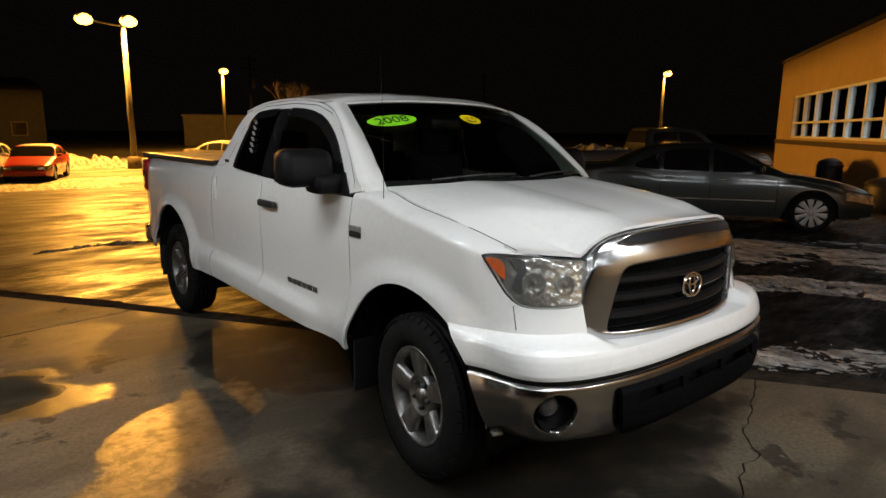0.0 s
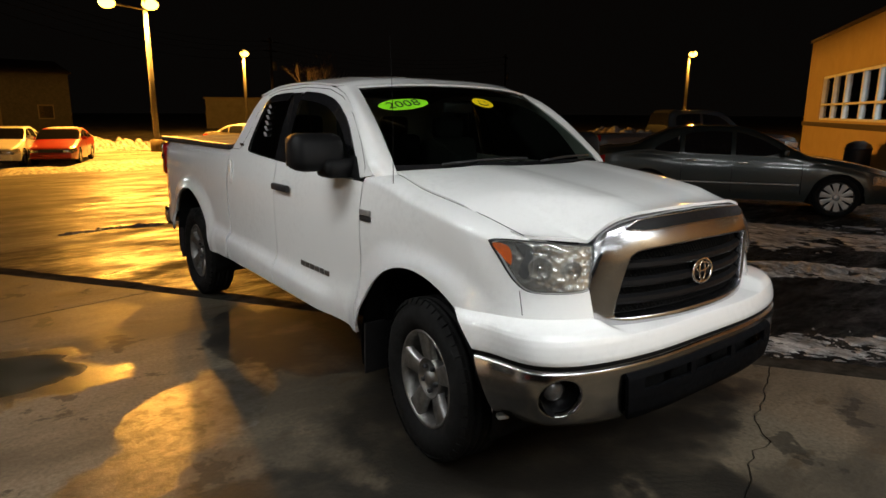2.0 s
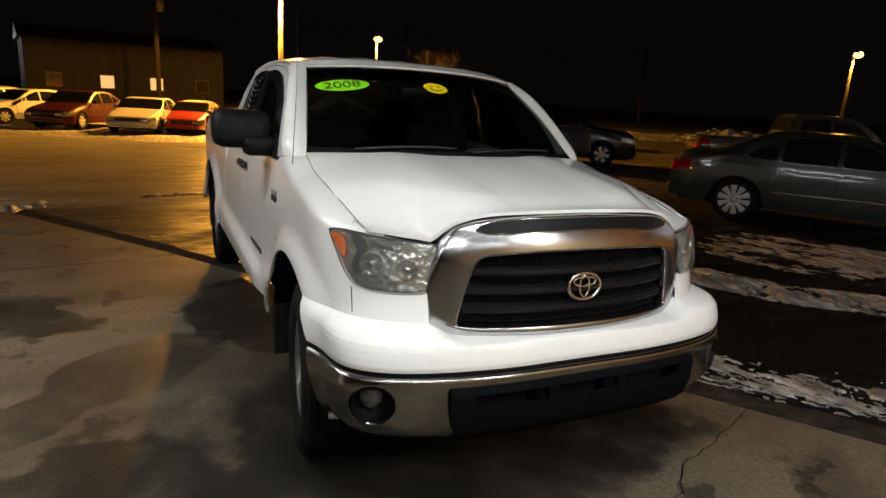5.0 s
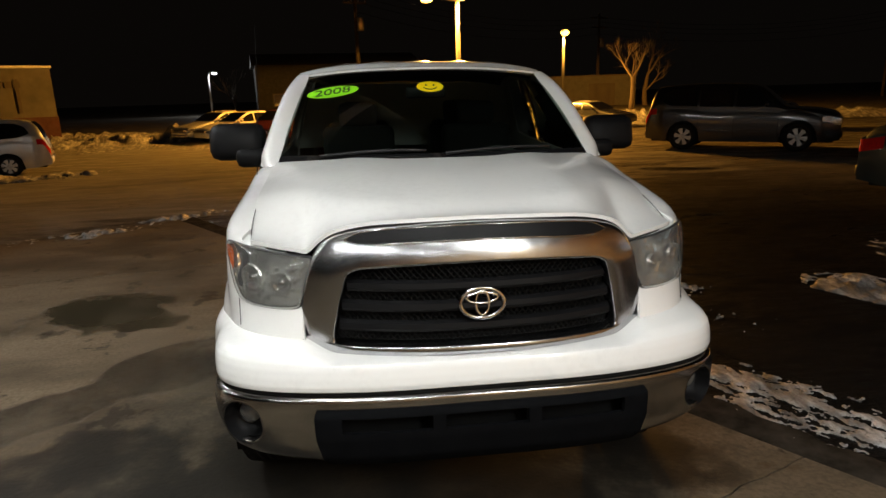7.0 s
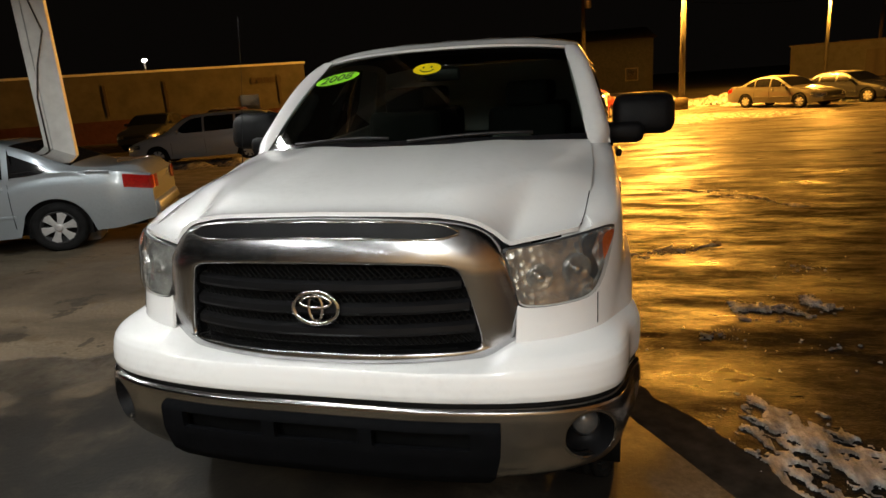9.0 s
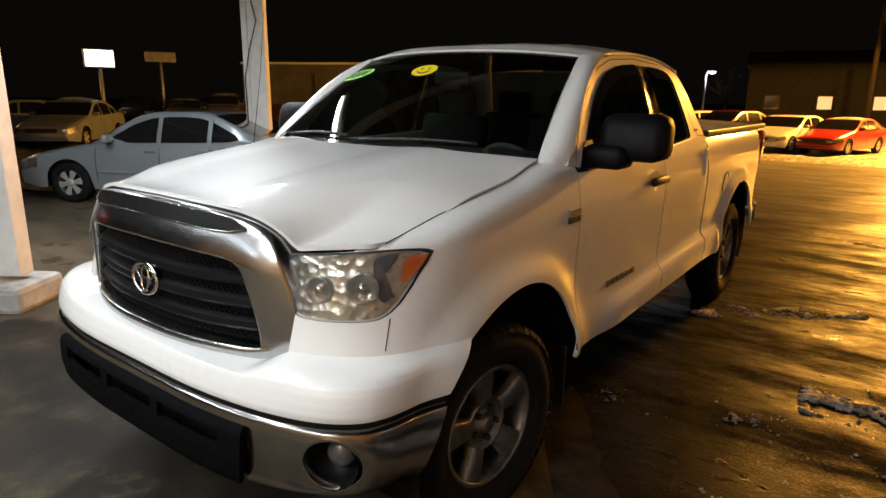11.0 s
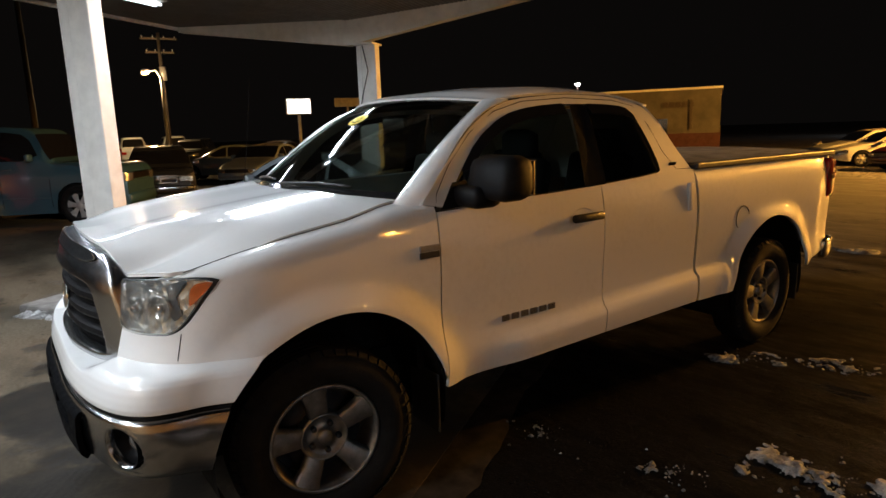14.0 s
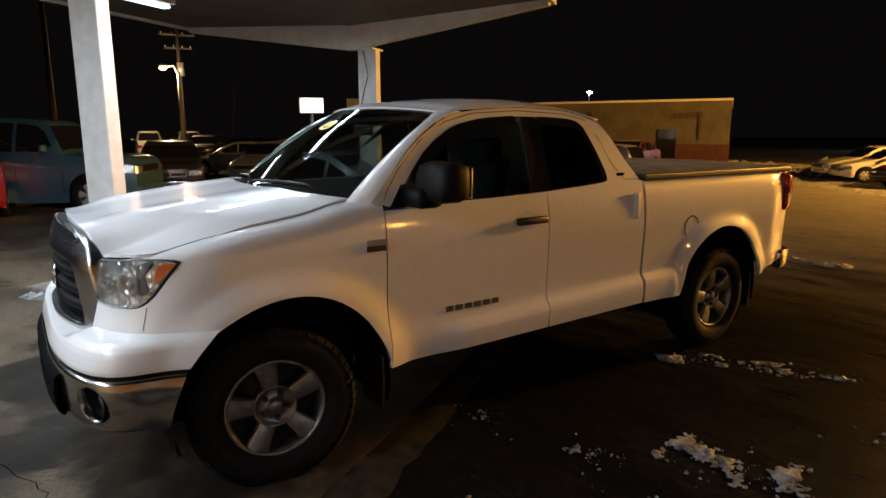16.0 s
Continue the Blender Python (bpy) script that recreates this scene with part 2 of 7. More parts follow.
def concrete_material():
    """Grey concrete with old stains, damp patches with sharp edges, a film of melt water, one puddle and the truck's
    shade in its colour.
    """
    m, nodes, links, bsdf = material("stained concrete")
    tc = nodes.new("ShaderNodeTexCoord")
    big = noise_node(nodes, links, 0.55, 7, 0.6)
    mid = noise_node(nodes, links, 2.3, 8, 0.62)
    fine = noise_node(nodes, links, 38, 5, 0.65)
    pores = noise_node(nodes, links, 140, 3, 0.6)
    rag = noise_node(nodes, links, 1.9, 10, 0.58)

    def both_max(*facs):
        out = facs[0]
        for f in facs[1:]:
            out = math_node(nodes, links, "MAXIMUM", out, f)
        return out

    def spot(*a, **k):
        return blotch(nodes, links, tc.outputs["Object"], rag.outputs[0], *a, **k)
    base = ramp(nodes, links, fine.outputs[0], [(0.25, (0.072, 0.057, 0.039)), (0.5, (0.115, 0.092, 0.064)), (0.75, (0.152, 0.125, 0.090))])
    # faint brown clouds, worn wheel lanes and rusty marks
    streak = noise_node(nodes, links, 0.9, 7, 0.6, stretch=(0.5, 1.6, 1, 0.75))
    c0 = mixed(nodes, links, ramp(nodes, links, streak.outputs[0], [(0.44, 0.0), (0.62, 0.75)]).outputs[0], base.outputs[0], (0.046, 0.037, 0.026))
    rust = noise_node(nodes, links, 2.9, 6, 0.6, stretch=(0.7, 1.6, 1, 0.6))
    c1 = mixed(nodes, links, ramp(nodes, links, rust.outputs[0], [(0.60, 0.0), (0.66, 0.5)]).outputs[0], c0, (0.060, 0.038, 0.019))
    # damp ground with the truck's shade painted in: a broad lane from beside the cab to the open slab, and the melt
    # round the nose
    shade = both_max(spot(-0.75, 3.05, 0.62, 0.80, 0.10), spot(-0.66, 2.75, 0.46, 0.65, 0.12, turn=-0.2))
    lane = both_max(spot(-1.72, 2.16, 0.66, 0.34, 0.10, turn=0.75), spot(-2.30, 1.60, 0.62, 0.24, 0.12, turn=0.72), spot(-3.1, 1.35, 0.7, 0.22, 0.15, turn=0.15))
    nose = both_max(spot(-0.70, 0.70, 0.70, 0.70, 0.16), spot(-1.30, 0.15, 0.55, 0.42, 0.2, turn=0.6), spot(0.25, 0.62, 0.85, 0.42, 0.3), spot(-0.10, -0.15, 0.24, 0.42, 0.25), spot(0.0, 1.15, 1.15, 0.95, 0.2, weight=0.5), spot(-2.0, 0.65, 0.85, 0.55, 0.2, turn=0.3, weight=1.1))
    drips = ramp(nodes, links, mid.outputs[0], [(0.60, 0.0), (0.625, 0.85)])
    loose = ramp(nodes, links, big.outputs[0], [(0.53, 0.0), (0.555, 0.55)])
    damp = both_max(lane, shade, nose, loose.outputs[0])
    pool = spot(-2.62, 3.36, 0.58, 0.42, 0.16, turn=-0.25, weight=1.25)
    heart = spot(-2.68, 3.42, 0.40, 0.26, 0.45, turn=-0.25, weight=0.75)
    patchy = math_node(nodes, links, "MULTIPLY", damp, ramp(nodes, links, mid.outputs[0], [(0.36, 0.35), (0.54, 1.0)]).outputs[0])
    c2 = mixed(nodes, links, patchy, c1, (0.036, 0.029, 0.021))
    # extra dark colour: melt water plus the truck's shade beside cab and under nose
    wet_shade = math_node(nodes, links, "MULTIPLY", both_max(nose, shade), ramp(nodes, links, mid.outputs[0], [(0.38, 0.40), (0.54, 1.0)]).outputs[0])
    c3 = mixed(nodes, links, wet_shade, c2, (0.019, 0.0165, 0.0135))
    c4 = mixed(nodes, links, math_node(nodes, links, "MULTIPLY", pool, ramp(nodes, links, mid.outputs[0], [(0.34, 0.5), (0.52, 1.0)]).outputs[0]), c3, (0.028, 0.024, 0.015))
    c5 = mixed(nodes, links, math_node(nodes, links, "MULTIPLY", drips.outputs[0], 0.75), c4, (0.016, 0.0135, 0.011))
    # tread prints of a wet tyre
    mp, wv = nodes.new("ShaderNodeMapping"), nodes.new("ShaderNodeTexWave")
    mp.inputs["Rotation"].default_value = (0, 0, 0.55)
    links.new(tc.outputs["Object"], mp.inputs[0])
    wv.bands_direction = "Y"
    wv.inputs["Scale"].default_value, wv.inputs["Distortion"].default_value, wv.inputs["Detail Scale"].default_value = 7.0, 3.0, 6.0
    links.new(mp.outputs[0], wv.inputs["Vector"])
    print_on = math_node(nodes, links, "MULTIPLY", ramp(nodes, links, wv.outputs[0], [(0.4, 0.0), (0.6, 0.6)]).outputs[0], spot(-0.16, 0.10, 0.12, 0.40, 0.3, weight=0.4))
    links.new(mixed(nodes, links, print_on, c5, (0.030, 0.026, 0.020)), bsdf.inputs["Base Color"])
    # gloss: dry concrete is dull, damp concrete glistens, the puddle's heart is smooth water
    ripple = noise_node(nodes, links, 11, 7, 0.66)
    film = math_node(nodes, links, "MULTIPLY", lane, ramp(nodes, links, ripple.outputs[0], [(0.40, 0.22), (0.56, 1.0)]).outputs[0])
    shiny = both_max(film, pool)
    r1 = mixed(nodes, links, damp, (0.66, 0.66, 0.66), (0.46, 0.46, 0.46))
    r2 = mixed(nodes, links, shiny, r1, (0.30, 0.30, 0.30))
    links.new(mixed(nodes, links, heart, r2, (0.07, 0.07, 0.07)), bsdf.inputs["Roughness"])
    s1 = mixed(nodes, links, damp, (0.05, 0.05, 0.05), (0.10, 0.10, 0.10))
    links.new(mixed(nodes, links, shiny, s1, (0.30, 0.30, 0.30)), bsdf.inputs["Specular IOR Level"])
    relief = math_node(nodes, links, "ADD", math_node(nodes, links, "ADD", math_node(nodes, links, "MULTIPLY", mid.outputs[0], 0.5), fine.outputs[0]), math_node(nodes, links, "MULTIPLY", pores.outputs[0], 0.3))
    flat = math_node(nodes, links, "SUBTRACT", 1.0, heart)
    bumped(nodes, links, bsdf, math_node(nodes, links, "MULTIPLY", relief, flat), 0.30, 0.007)
    return m


def snow_material():
    m, nodes, links, bsdf = material("dirty snow")
    a = noise_node(nodes, links, 5, 8, 0.68, stretch=(1.6, 0.45, 1, -0.588))
    b = noise_node(nodes, links, 60, 4, 0.7)
    grit = noise_node(nodes, links, 34, 5, 0.7)
    snowy = ramp(nodes, links, a.outputs[0], [(0.36, (0.05, 0.046, 0.042)), (0.50, (0.24, 0.235, 0.23)), (0.66, (0.60, 0.60, 0.60))])
    links.new(mixed(nodes, links, ramp(nodes, links, grit.outputs[0], [(0.52, 0.0), (0.66, 0.8)]).outputs[0], snowy.outputs[0], (0.09, 0.08, 0.07)), bsdf.inputs["Base Color"])
    bsdf.inputs["Roughness"].default_value = 0.6
    bumped(nodes, links, bsdf, b.outputs[0], 0.7, 0.02)
    return m


ASPHALT, CONCRETE, SNOW = asphalt_material(), concrete_material(), snow_material()
WHITEMETAL = plain("weathered white enamel", (0.66, 0.66, 0.63), 0.5, 0, 0, 0.10, 7, 0.1, 60)
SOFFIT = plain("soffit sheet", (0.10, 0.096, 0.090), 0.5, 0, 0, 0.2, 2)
TANWALL = plain("tan stucco", (0.40, 0.29, 0.15), 0.85, 0, 0, 0.06, 1.2, 0.12, 60)
BROWN = plain("brown trim", (0.06, 0.045, 0.035), 0.6)
GALV = plain("galvanised steel", (0.40, 0.40, 0.39), 0.45, 0.6, 0, 0.2, 6)
POLE = plain("painted pole", (0.07, 0.065, 0.055), 0.6, 0, 0, 0.2, 4)
WOODPOLE = plain("weathered pole wood", (0.05, 0.04, 0.032), 0.9, 0, 0, 0.3, 12, 0.4, 60)
BARK = plain("bark", (0.14, 0.11, 0.085), 0.9, 0, 0, 0.3, 12, 0.5, 60)


# ---- mesh helpers ----
def link_mesh(name, verts, faces, mat, parent=None, label="", smooth=True, thick=0.0, slots=None):
    me = bpy.data.meshes.new(name)
    me.from_pydata([tuple(v) for v in verts], [], faces)
    me.validate()
    for mm in (mat if isinstance(mat, (list, tuple)) else [mat]):
        me.materials.append(mm)
    if slots:
        for p, s in zip(me.polygons, slots):
            p.material_index = s
    if smooth:
        for p in me.polygons:
            p.use_smooth = True
    if thick:
        used = {}
        for p in me.polygons:
            for k in p.edge_keys:
                used[k] = used.get(k, 0) + 1
        for e in me.edges:
            if used.get(e.key, 0) == 1:
                e.use_edge_sharp = True
    ob = new(name, me)
    if thick:
        so = ob.modifiers.new("thickness", "SOLIDIFY")
        so.thickness, so.offset = thick, -1.0
    if parent is not None:
        ob.parent = parent
    if label:
        ob["label"] = label
    return ob


def part(name, bm, mat, parent=None, label="", smooth=False):
    me = bpy.data.meshes.new(name)
    bm.normal_update()
    bm.to_mesh(me)
    bm.free()
    me.materials.append(mat)
    if smooth:
        for p in me.polygons:
            p.use_smooth = True
    ob = new(name, me)
    if parent is not None:
        ob.parent = parent
    if label:
        ob["label"] = label
    return ob


def thing(name, label, category, group="", kind="", m=None):
    ob = new(name)
    ob.empty_display_size = 0.2
    if m is not None:
        ob.matrix_world = m
    return tagged(ob, label, category, group, kind)


def add_box(bm, centre, size, turn=None, bevel=0.0):
    r = bmesh.ops.create_cube(bm, size=1.0)
    m = Matrix.Translation(centre) @ (turn if turn is not None else Matrix()) @ Matrix.Diagonal((*size, 1))
    bmesh.ops.transform(bm, matrix=m, verts=r["verts"])
    if bevel:
        edges = list({e for v in r["verts"] for e in v.link_edges})
        bmesh.ops.bevel(bm, geom=edges, offset=bevel, segments=2, affect="EDGES", profile=0.5)


def box(name, centre, size, mat, parent=None, label="", turn=None, bevel=0.0, smooth=False):
    bm = bmesh.new()
    add_box(bm, centre, size, turn, bevel)
    return part(name, bm, mat, parent, label, smooth)


def tube(name, path, radii, mat, parent=None, label="", sides=10, closed_ends=True):
    """A round bar along points with a radius at each."""
    verts, faces = [], []
    pts = [Vector(p) for p in path]
    if isinstance(radii, (int, float)):
        radii = [radii] * len(pts)
    ring_tube(verts, faces, pts, radii, sides, closed_ends)
    return link_mesh(name, verts, faces, mat, parent, label)


def ring_tube(verts, faces, pts, radii, sides, closed_ends=True):
    base = len(verts)
    n = len(pts)
    for i, p in enumerate(pts):
        d = (pts[min(i + 1, n - 1)] - pts[max(i - 1, 0)]).normalized()
        a = d.orthogonal().normalized() if i == 0 else (a - d * a.dot(d)).normalized()
        b = d.cross(a)
        for k in range(sides):
            t = 2 * math.pi * k / sides
            verts.append(p + (a * math.cos(t) + b * math.sin(t)) * radii[i])
    for i in range(n - 1):
        for k in range(sides):
            o, q = base + i * sides, base + (i + 1) * sides
            faces.append((o + k, o + (k + 1) % sides, q + (k + 1) % sides, q + k))
    if closed_ends:
        faces.append(tuple(range(base + sides - 1, base - 1, -1)))
        faces.append(tuple(range(base + (n - 1) * sides, base + n * sides)))


def grid_mesh(name, fn, nu, nv, mat, parent=None, label="", flip=False, thick=0.0, side=1):
    """A sheet from fn(u, v), u and v from 0 to 1; side -1 mirrors it over x = 0."""
    verts, faces = [], []
    for i in range(nu + 1):
        for j in range(nv + 1):
            x, y, z = fn(i / nu, j / nv)
            verts.append((x * side, y, z))
    turn = flip != (side < 0)
    for i in range(nu):
        for j in range(nv):
            a, b, c, d = i * (nv + 1) + j, (i + 1) * (nv + 1) + j, (i + 1) * (nv + 1) + j + 1, i * (nv + 1) + j + 1
            faces.append((a, d, c, b) if turn else (a, b, c, d))
    return link_mesh(name, verts, faces, mat, parent, label, True, thick)


def table(points):
    """A smooth function through (x, y) pairs."""
    xs = [p[0] for p in points]
    ys = [p[1] for p in points]

    def at(x):
        if x <= xs[0]:
            return ys[0]
        if x >= xs[-1]:
            return ys[-1]
        i = next(k for k in range(len(xs) - 1) if x <= xs[k + 1])
        h = xs[i + 1] - xs[i]
        t = (x - xs[i]) / h
        s0 = (ys[i + 1] - ys[max(i - 1, 0)]) / (xs[i + 1] - xs[max(i - 1, 0)])
        j = min(i + 2, len(xs) - 1)
        s1 = (ys[j] - ys[i]) / (xs[j] - xs[i])
        return (2 * t**3 - 3 * t**2 + 1) * ys[i] + (t**3 - 2 * t**2 + t) * h * s0 + (3 * t**2 - 2 * t**3) * ys[i + 1] + (t**3 - t**2) * h * s1
    return at


def outline(points, n, rounds=2):
    """A closed outline, its corners cut round, as n evenly spaced points."""
    p = [Vector(q) for q in points]
    for _ in range(rounds):
        q = []
        for i in range(len(p)):
            a, b = p[i], p[(i + 1) % len(p)]
            q += [a.lerp(b, 0.22), a.lerp(b, 0.78)]
        p = q
    lengths = [(p[(i + 1) % len(p)] - p[i]).length for i in range(len(p))]
    total, out = sum(lengths), []
    i, run = 0, 0.0
    for k in range(n):
        want = total * k / n
        while run + lengths[i] < want:
            run += lengths[i]
            i += 1
        out.append(p[i].lerp(p[(i + 1) % len(p)], (want - run) / lengths[i]))
    return out


def band(name, outer, inner, mat, parent=None, label="", thick=0.0, side=1, flip=False):
    """The strip between two closed rows of 3D points."""
    n = len(outer)
    verts = [(v[0] * side, v[1], v[2]) for v in list(outer) + list(inner)]
    faces = []
    for i in range(n):
        j = (i + 1) % n
        f = (i, j, n + j, n + i)
        faces.append(f[::-1] if flip != (side < 0) else f)
    return link_mesh(name, verts, faces, mat, parent, label, True, thick)


def sheet(name, rim, mat, parent=None, label="", side=1, flip=False, thick=0.0, rings=4, bulge=None):
    """A filled closed rim, in rings towards its middle."""
    n = len(rim)
    mid = sum((Vector(v) for v in rim), Vector()) / n
    verts, faces = [], []
    for r in range(rings):
        k = r / rings
        for v in rim:
            w = Vector(v).lerp(mid, k)
            if bulge:
                w = w + Vector(bulge) * (1 - (1 - k) ** 2)
            verts.append((w.x * side, w.y, w.z))
    c = mid + (Vector(bulge) if bulge else Vector())
    verts.append((c.x * side, c.y, c.z))
    turn = flip != (side < 0)
    for r in range(rings - 1):
        for i in range(n):
            j = (i + 1) % n
            f = (r * n + i, r * n + j, (r + 1) * n + j, (r + 1) * n + i)
            faces.append(f[::-1] if turn else f)
    for i in range(n):
        f = ((rings - 1) * n + i, (rings - 1) * n + (i + 1) % n, rings * n)
        faces.append(f[::-1] if turn else f)
    return link_mesh(name, verts, faces, mat, parent, label, True, thick)


def lathe(name, profile, mat, parent=None, label="", n=36, m=None):
    """A turned body round the x axis from (radius, x) pairs."""
    verts, faces = [], []
    k = len(profile)
    for i in range(n):
        t = 2 * math.pi * i / n
        for r, x in profile:
            v = Vector((x, r * math.cos(t), r * math.sin(t)))
            verts.append(m @ v if m is not None else v)
    for i in range(n):
        j = (i + 1) % n
        for q in range(k - 1):
            faces.append((i * k + q, i * k + q + 1, j * k + q + 1, j * k + q))
    return link_mesh(name, verts, faces, mat, parent, label)


# ---- ground ----
def ground_sheet():
    verts, faces = [], []
    steps = [-400, -150, -60, -30, -20, -14] + [-10 + 0.5 * i for i in range(41)] + [14, 20, 30, 45, 60, 100, 180, 400]
    for x in steps:
        for y in steps:
            near = max(0.0, 1 - math.hypot(x - 3, y - 3) / 40)
            verts.append((x, y, -0.016 + 0.006 * near * noise.noise(Vector((x * 0.35, y * 0.35, 3)))))
    n = len(steps)
    for i in range(n - 1):
        for j in range(n - 1):
            faces.append((i * n + j, (i + 1) * n + j, (i + 1) * n + j + 1, i * n + j + 1))
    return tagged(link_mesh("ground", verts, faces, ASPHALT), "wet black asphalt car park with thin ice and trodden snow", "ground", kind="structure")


ground_sheet()


def wiggle(a, b, n, amount, seed):
    """A crooked line of n points from a to b."""
    a, b = Vector((*a, 0)), Vector((*b, 0))
    d = (b - a).normalized()
    s = Vector((-d.y, d.x, 0))
    out = []
    for i in range(n + 1):
        t = i / n
        k = min(1, 4 * t, 4 * (1 - t))
        out.append(a.lerp(b, t) + s * amount * k * (noise.noise(Vector((t * 6, seed, 0))) + 0.5 * noise.noise(Vector((t * 22, seed, 5)))))
    return out


def slab_piece(parent, rim, label=""):
    """One cast bay of the slab with a worn, rounded rim."""
    bm = bmesh.new()
    vs = [bm.verts.new((p.x, p.y, 0.0)) for p in rim]
    f = bm.faces.new(vs)
    if f.normal.z < 0:
        f.normal_flip()
    r = bmesh.ops.extrude_face_region(bm, geom=[f])
    for g in r["geom"]:
        if isinstance(g, bmesh.types.BMVert):
            g.co.z = -0.16
    bmesh.ops.triangulate(bm, faces=[q for q in bm.faces if len(q.verts) > 4])
    bmesh.ops.recalc_face_normals(bm, faces=bm.faces)
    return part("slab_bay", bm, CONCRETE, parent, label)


def forecourt():
    pav = thing("pavement", "stained concrete forecourt slab, cracked, damp in patches, truck shade in its colour", "pavement", kind="structure")
    lo, hi, b0, b1 = -5.45, 8.5, -4.05, 11.0
    gap = 0.009
    # a cast joint near the rear wheel and a crooked crack under the front bumper
    j0, j1 = Vector((-1.33, 4.93, 0)), Vector((-16.0, 2.4, 0))
    corner = yard(lo, b0)
    joint = wiggle(j0[:2], j1[:2], 40, 0.02, 4)
    c0 = yard(3.36, b0)
    crack = wiggle((c0.x, c0.y), (-0.20, -0.30), 26, 0.10, 11) + wiggle((-0.20, -0.30), (-0.35, -1.9), 14, 0.05, 2)[1:] + wiggle((-0.35, -1.9), tuple(yard(8.5, -1.0))[:2], 20, 0.10, 8)[1:]
    shift = Vector((0.17, -0.98, 0)) * gap
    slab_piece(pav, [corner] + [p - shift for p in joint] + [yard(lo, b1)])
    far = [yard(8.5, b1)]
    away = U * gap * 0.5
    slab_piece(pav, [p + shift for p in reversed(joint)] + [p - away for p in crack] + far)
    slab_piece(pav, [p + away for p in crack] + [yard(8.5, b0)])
    # the worn lip between slab and asphalt
    verts, faces = [], []
    n = 120
    for i in range(n + 1):
        a = lo + (hi - lo) * i / n
        w = 0.29 + 0.07 * noise.noise(Vector((a * 1.3, 0, 0))) + 0.05 * noise.noise(Vector((a * 6, 2, 0)))
        for k, (b, z) in enumerate(((b0 - 0.004, -0.004), (b0 - w * 0.85, -0.005), (b0 - w, -0.022))):
            p = yard(a, b, z)
            verts.append(p + Vector((0, 0, 0.003 * noise.noise(Vector((a * 9, k, 1))))))
    for i in range(n):
        for k in range(2):
            o = i * 3 + k
            faces.append((o, o + 1, o + 4, o + 3))
    link_mesh("asphalt_lip", verts, faces, plain("old tar", (0.030, 0.027, 0.023), 0.85, 0, 0, 0.5, 7, 0.2, 90, 0.0), pav)


forecourt()


def snow_patch(rows, label, seed, step=0.035, cover=0.0, lumps=6.0, name="snow", drag=1.0):
    """Trodden snow along points (x, y, half width, height): real height, ragged rim, gaps where it has melted."""
    pts = [Vector((r[0], r[1], 0)) for r in rows]
    x0 = min(r[0] - r[2] for r in rows) - 0.1
    x1 = max(r[0] + r[2] for r in rows) + 0.1
    y0 = min(r[1] - r[2] for r in rows) - 0.1
    y1 = max(r[1] + r[2] for r in rows) + 0.1
    nx, ny = int((x1 - x0) / step), int((y1 - y0) / step)
    height = {}
    for i in range(nx + 1):
        for j in range(ny + 1):
            p = Vector((x0 + i * step, y0 + j * step, 0))
            best = -1.0
            for k in range(len(pts) - 1):
                a, b = pts[k], pts[k + 1]
                d = b - a
                t = max(0, min(1, (p - a).dot(d) / max(d.length_squared, 1e-9)))
                w = rows[k][2] * (1 - t) + rows[k + 1][2] * t
                h = rows[k][3] * (1 - t) + rows[k + 1][3] * t
                q = 1 - (p - a - d * t).length / w
                if q > 0:
                    best = max(best, h * q ** 0.6)
            if best < 0:
                continue
            g = Vector((p.dot(U) / drag, p.dot(N), 0)) if drag > 1.0 else p
            m = noise.fractal(Vector((g.x * lumps * 0.35, g.y * lumps * 0.35, seed)), 1.0, 2.0, 4)
            f = noise.fractal(Vector((g.x * lumps * 2, g.y * lumps * 2, seed + 9)), 1.0, 2.0, 3)
            z = 0.75 * best * (0.6 + 1.0 * m + 0.9 * f) - cover * (0.45 - m - 0.45 * f)
            if z > 0.004:
                height[i, j] = z
    verts, faces, index = [], [], {}

    def vert(i, j):
        if (i, j) not in index:
            index[i, j] = len(verts)
            z = height.get((i, j), -0.02)
            verts.append((x0 + i * step + 0.3 * step * noise.noise(Vector((i * 0.7, j * 0.7, 1))), y0 + j * step + 0.3 * step * noise.noise(Vector((i * 0.7, j * 0.7, 8))), z - 0.014))
        return index[i, j]
    for i in range(nx):
        for j in range(ny):
            c = [(i, j), (i + 1, j), (i + 1, j + 1), (i, j + 1)]
            if sum(q in height for q in c) >= 2:
                faces.append(tuple(vert(*q) for q in c))
    if faces:
        return tagged(link_mesh(name, verts, faces, SNOW), label, "snow", kind="stuff")


def strip(a0, a1, b, half, height, n=6):
    return [(*yard(a0 + (a1 - a0) * i / n, b + 0.12 * math.sin(i * 2.1))[:2], half, height) for i in range(n + 1)]


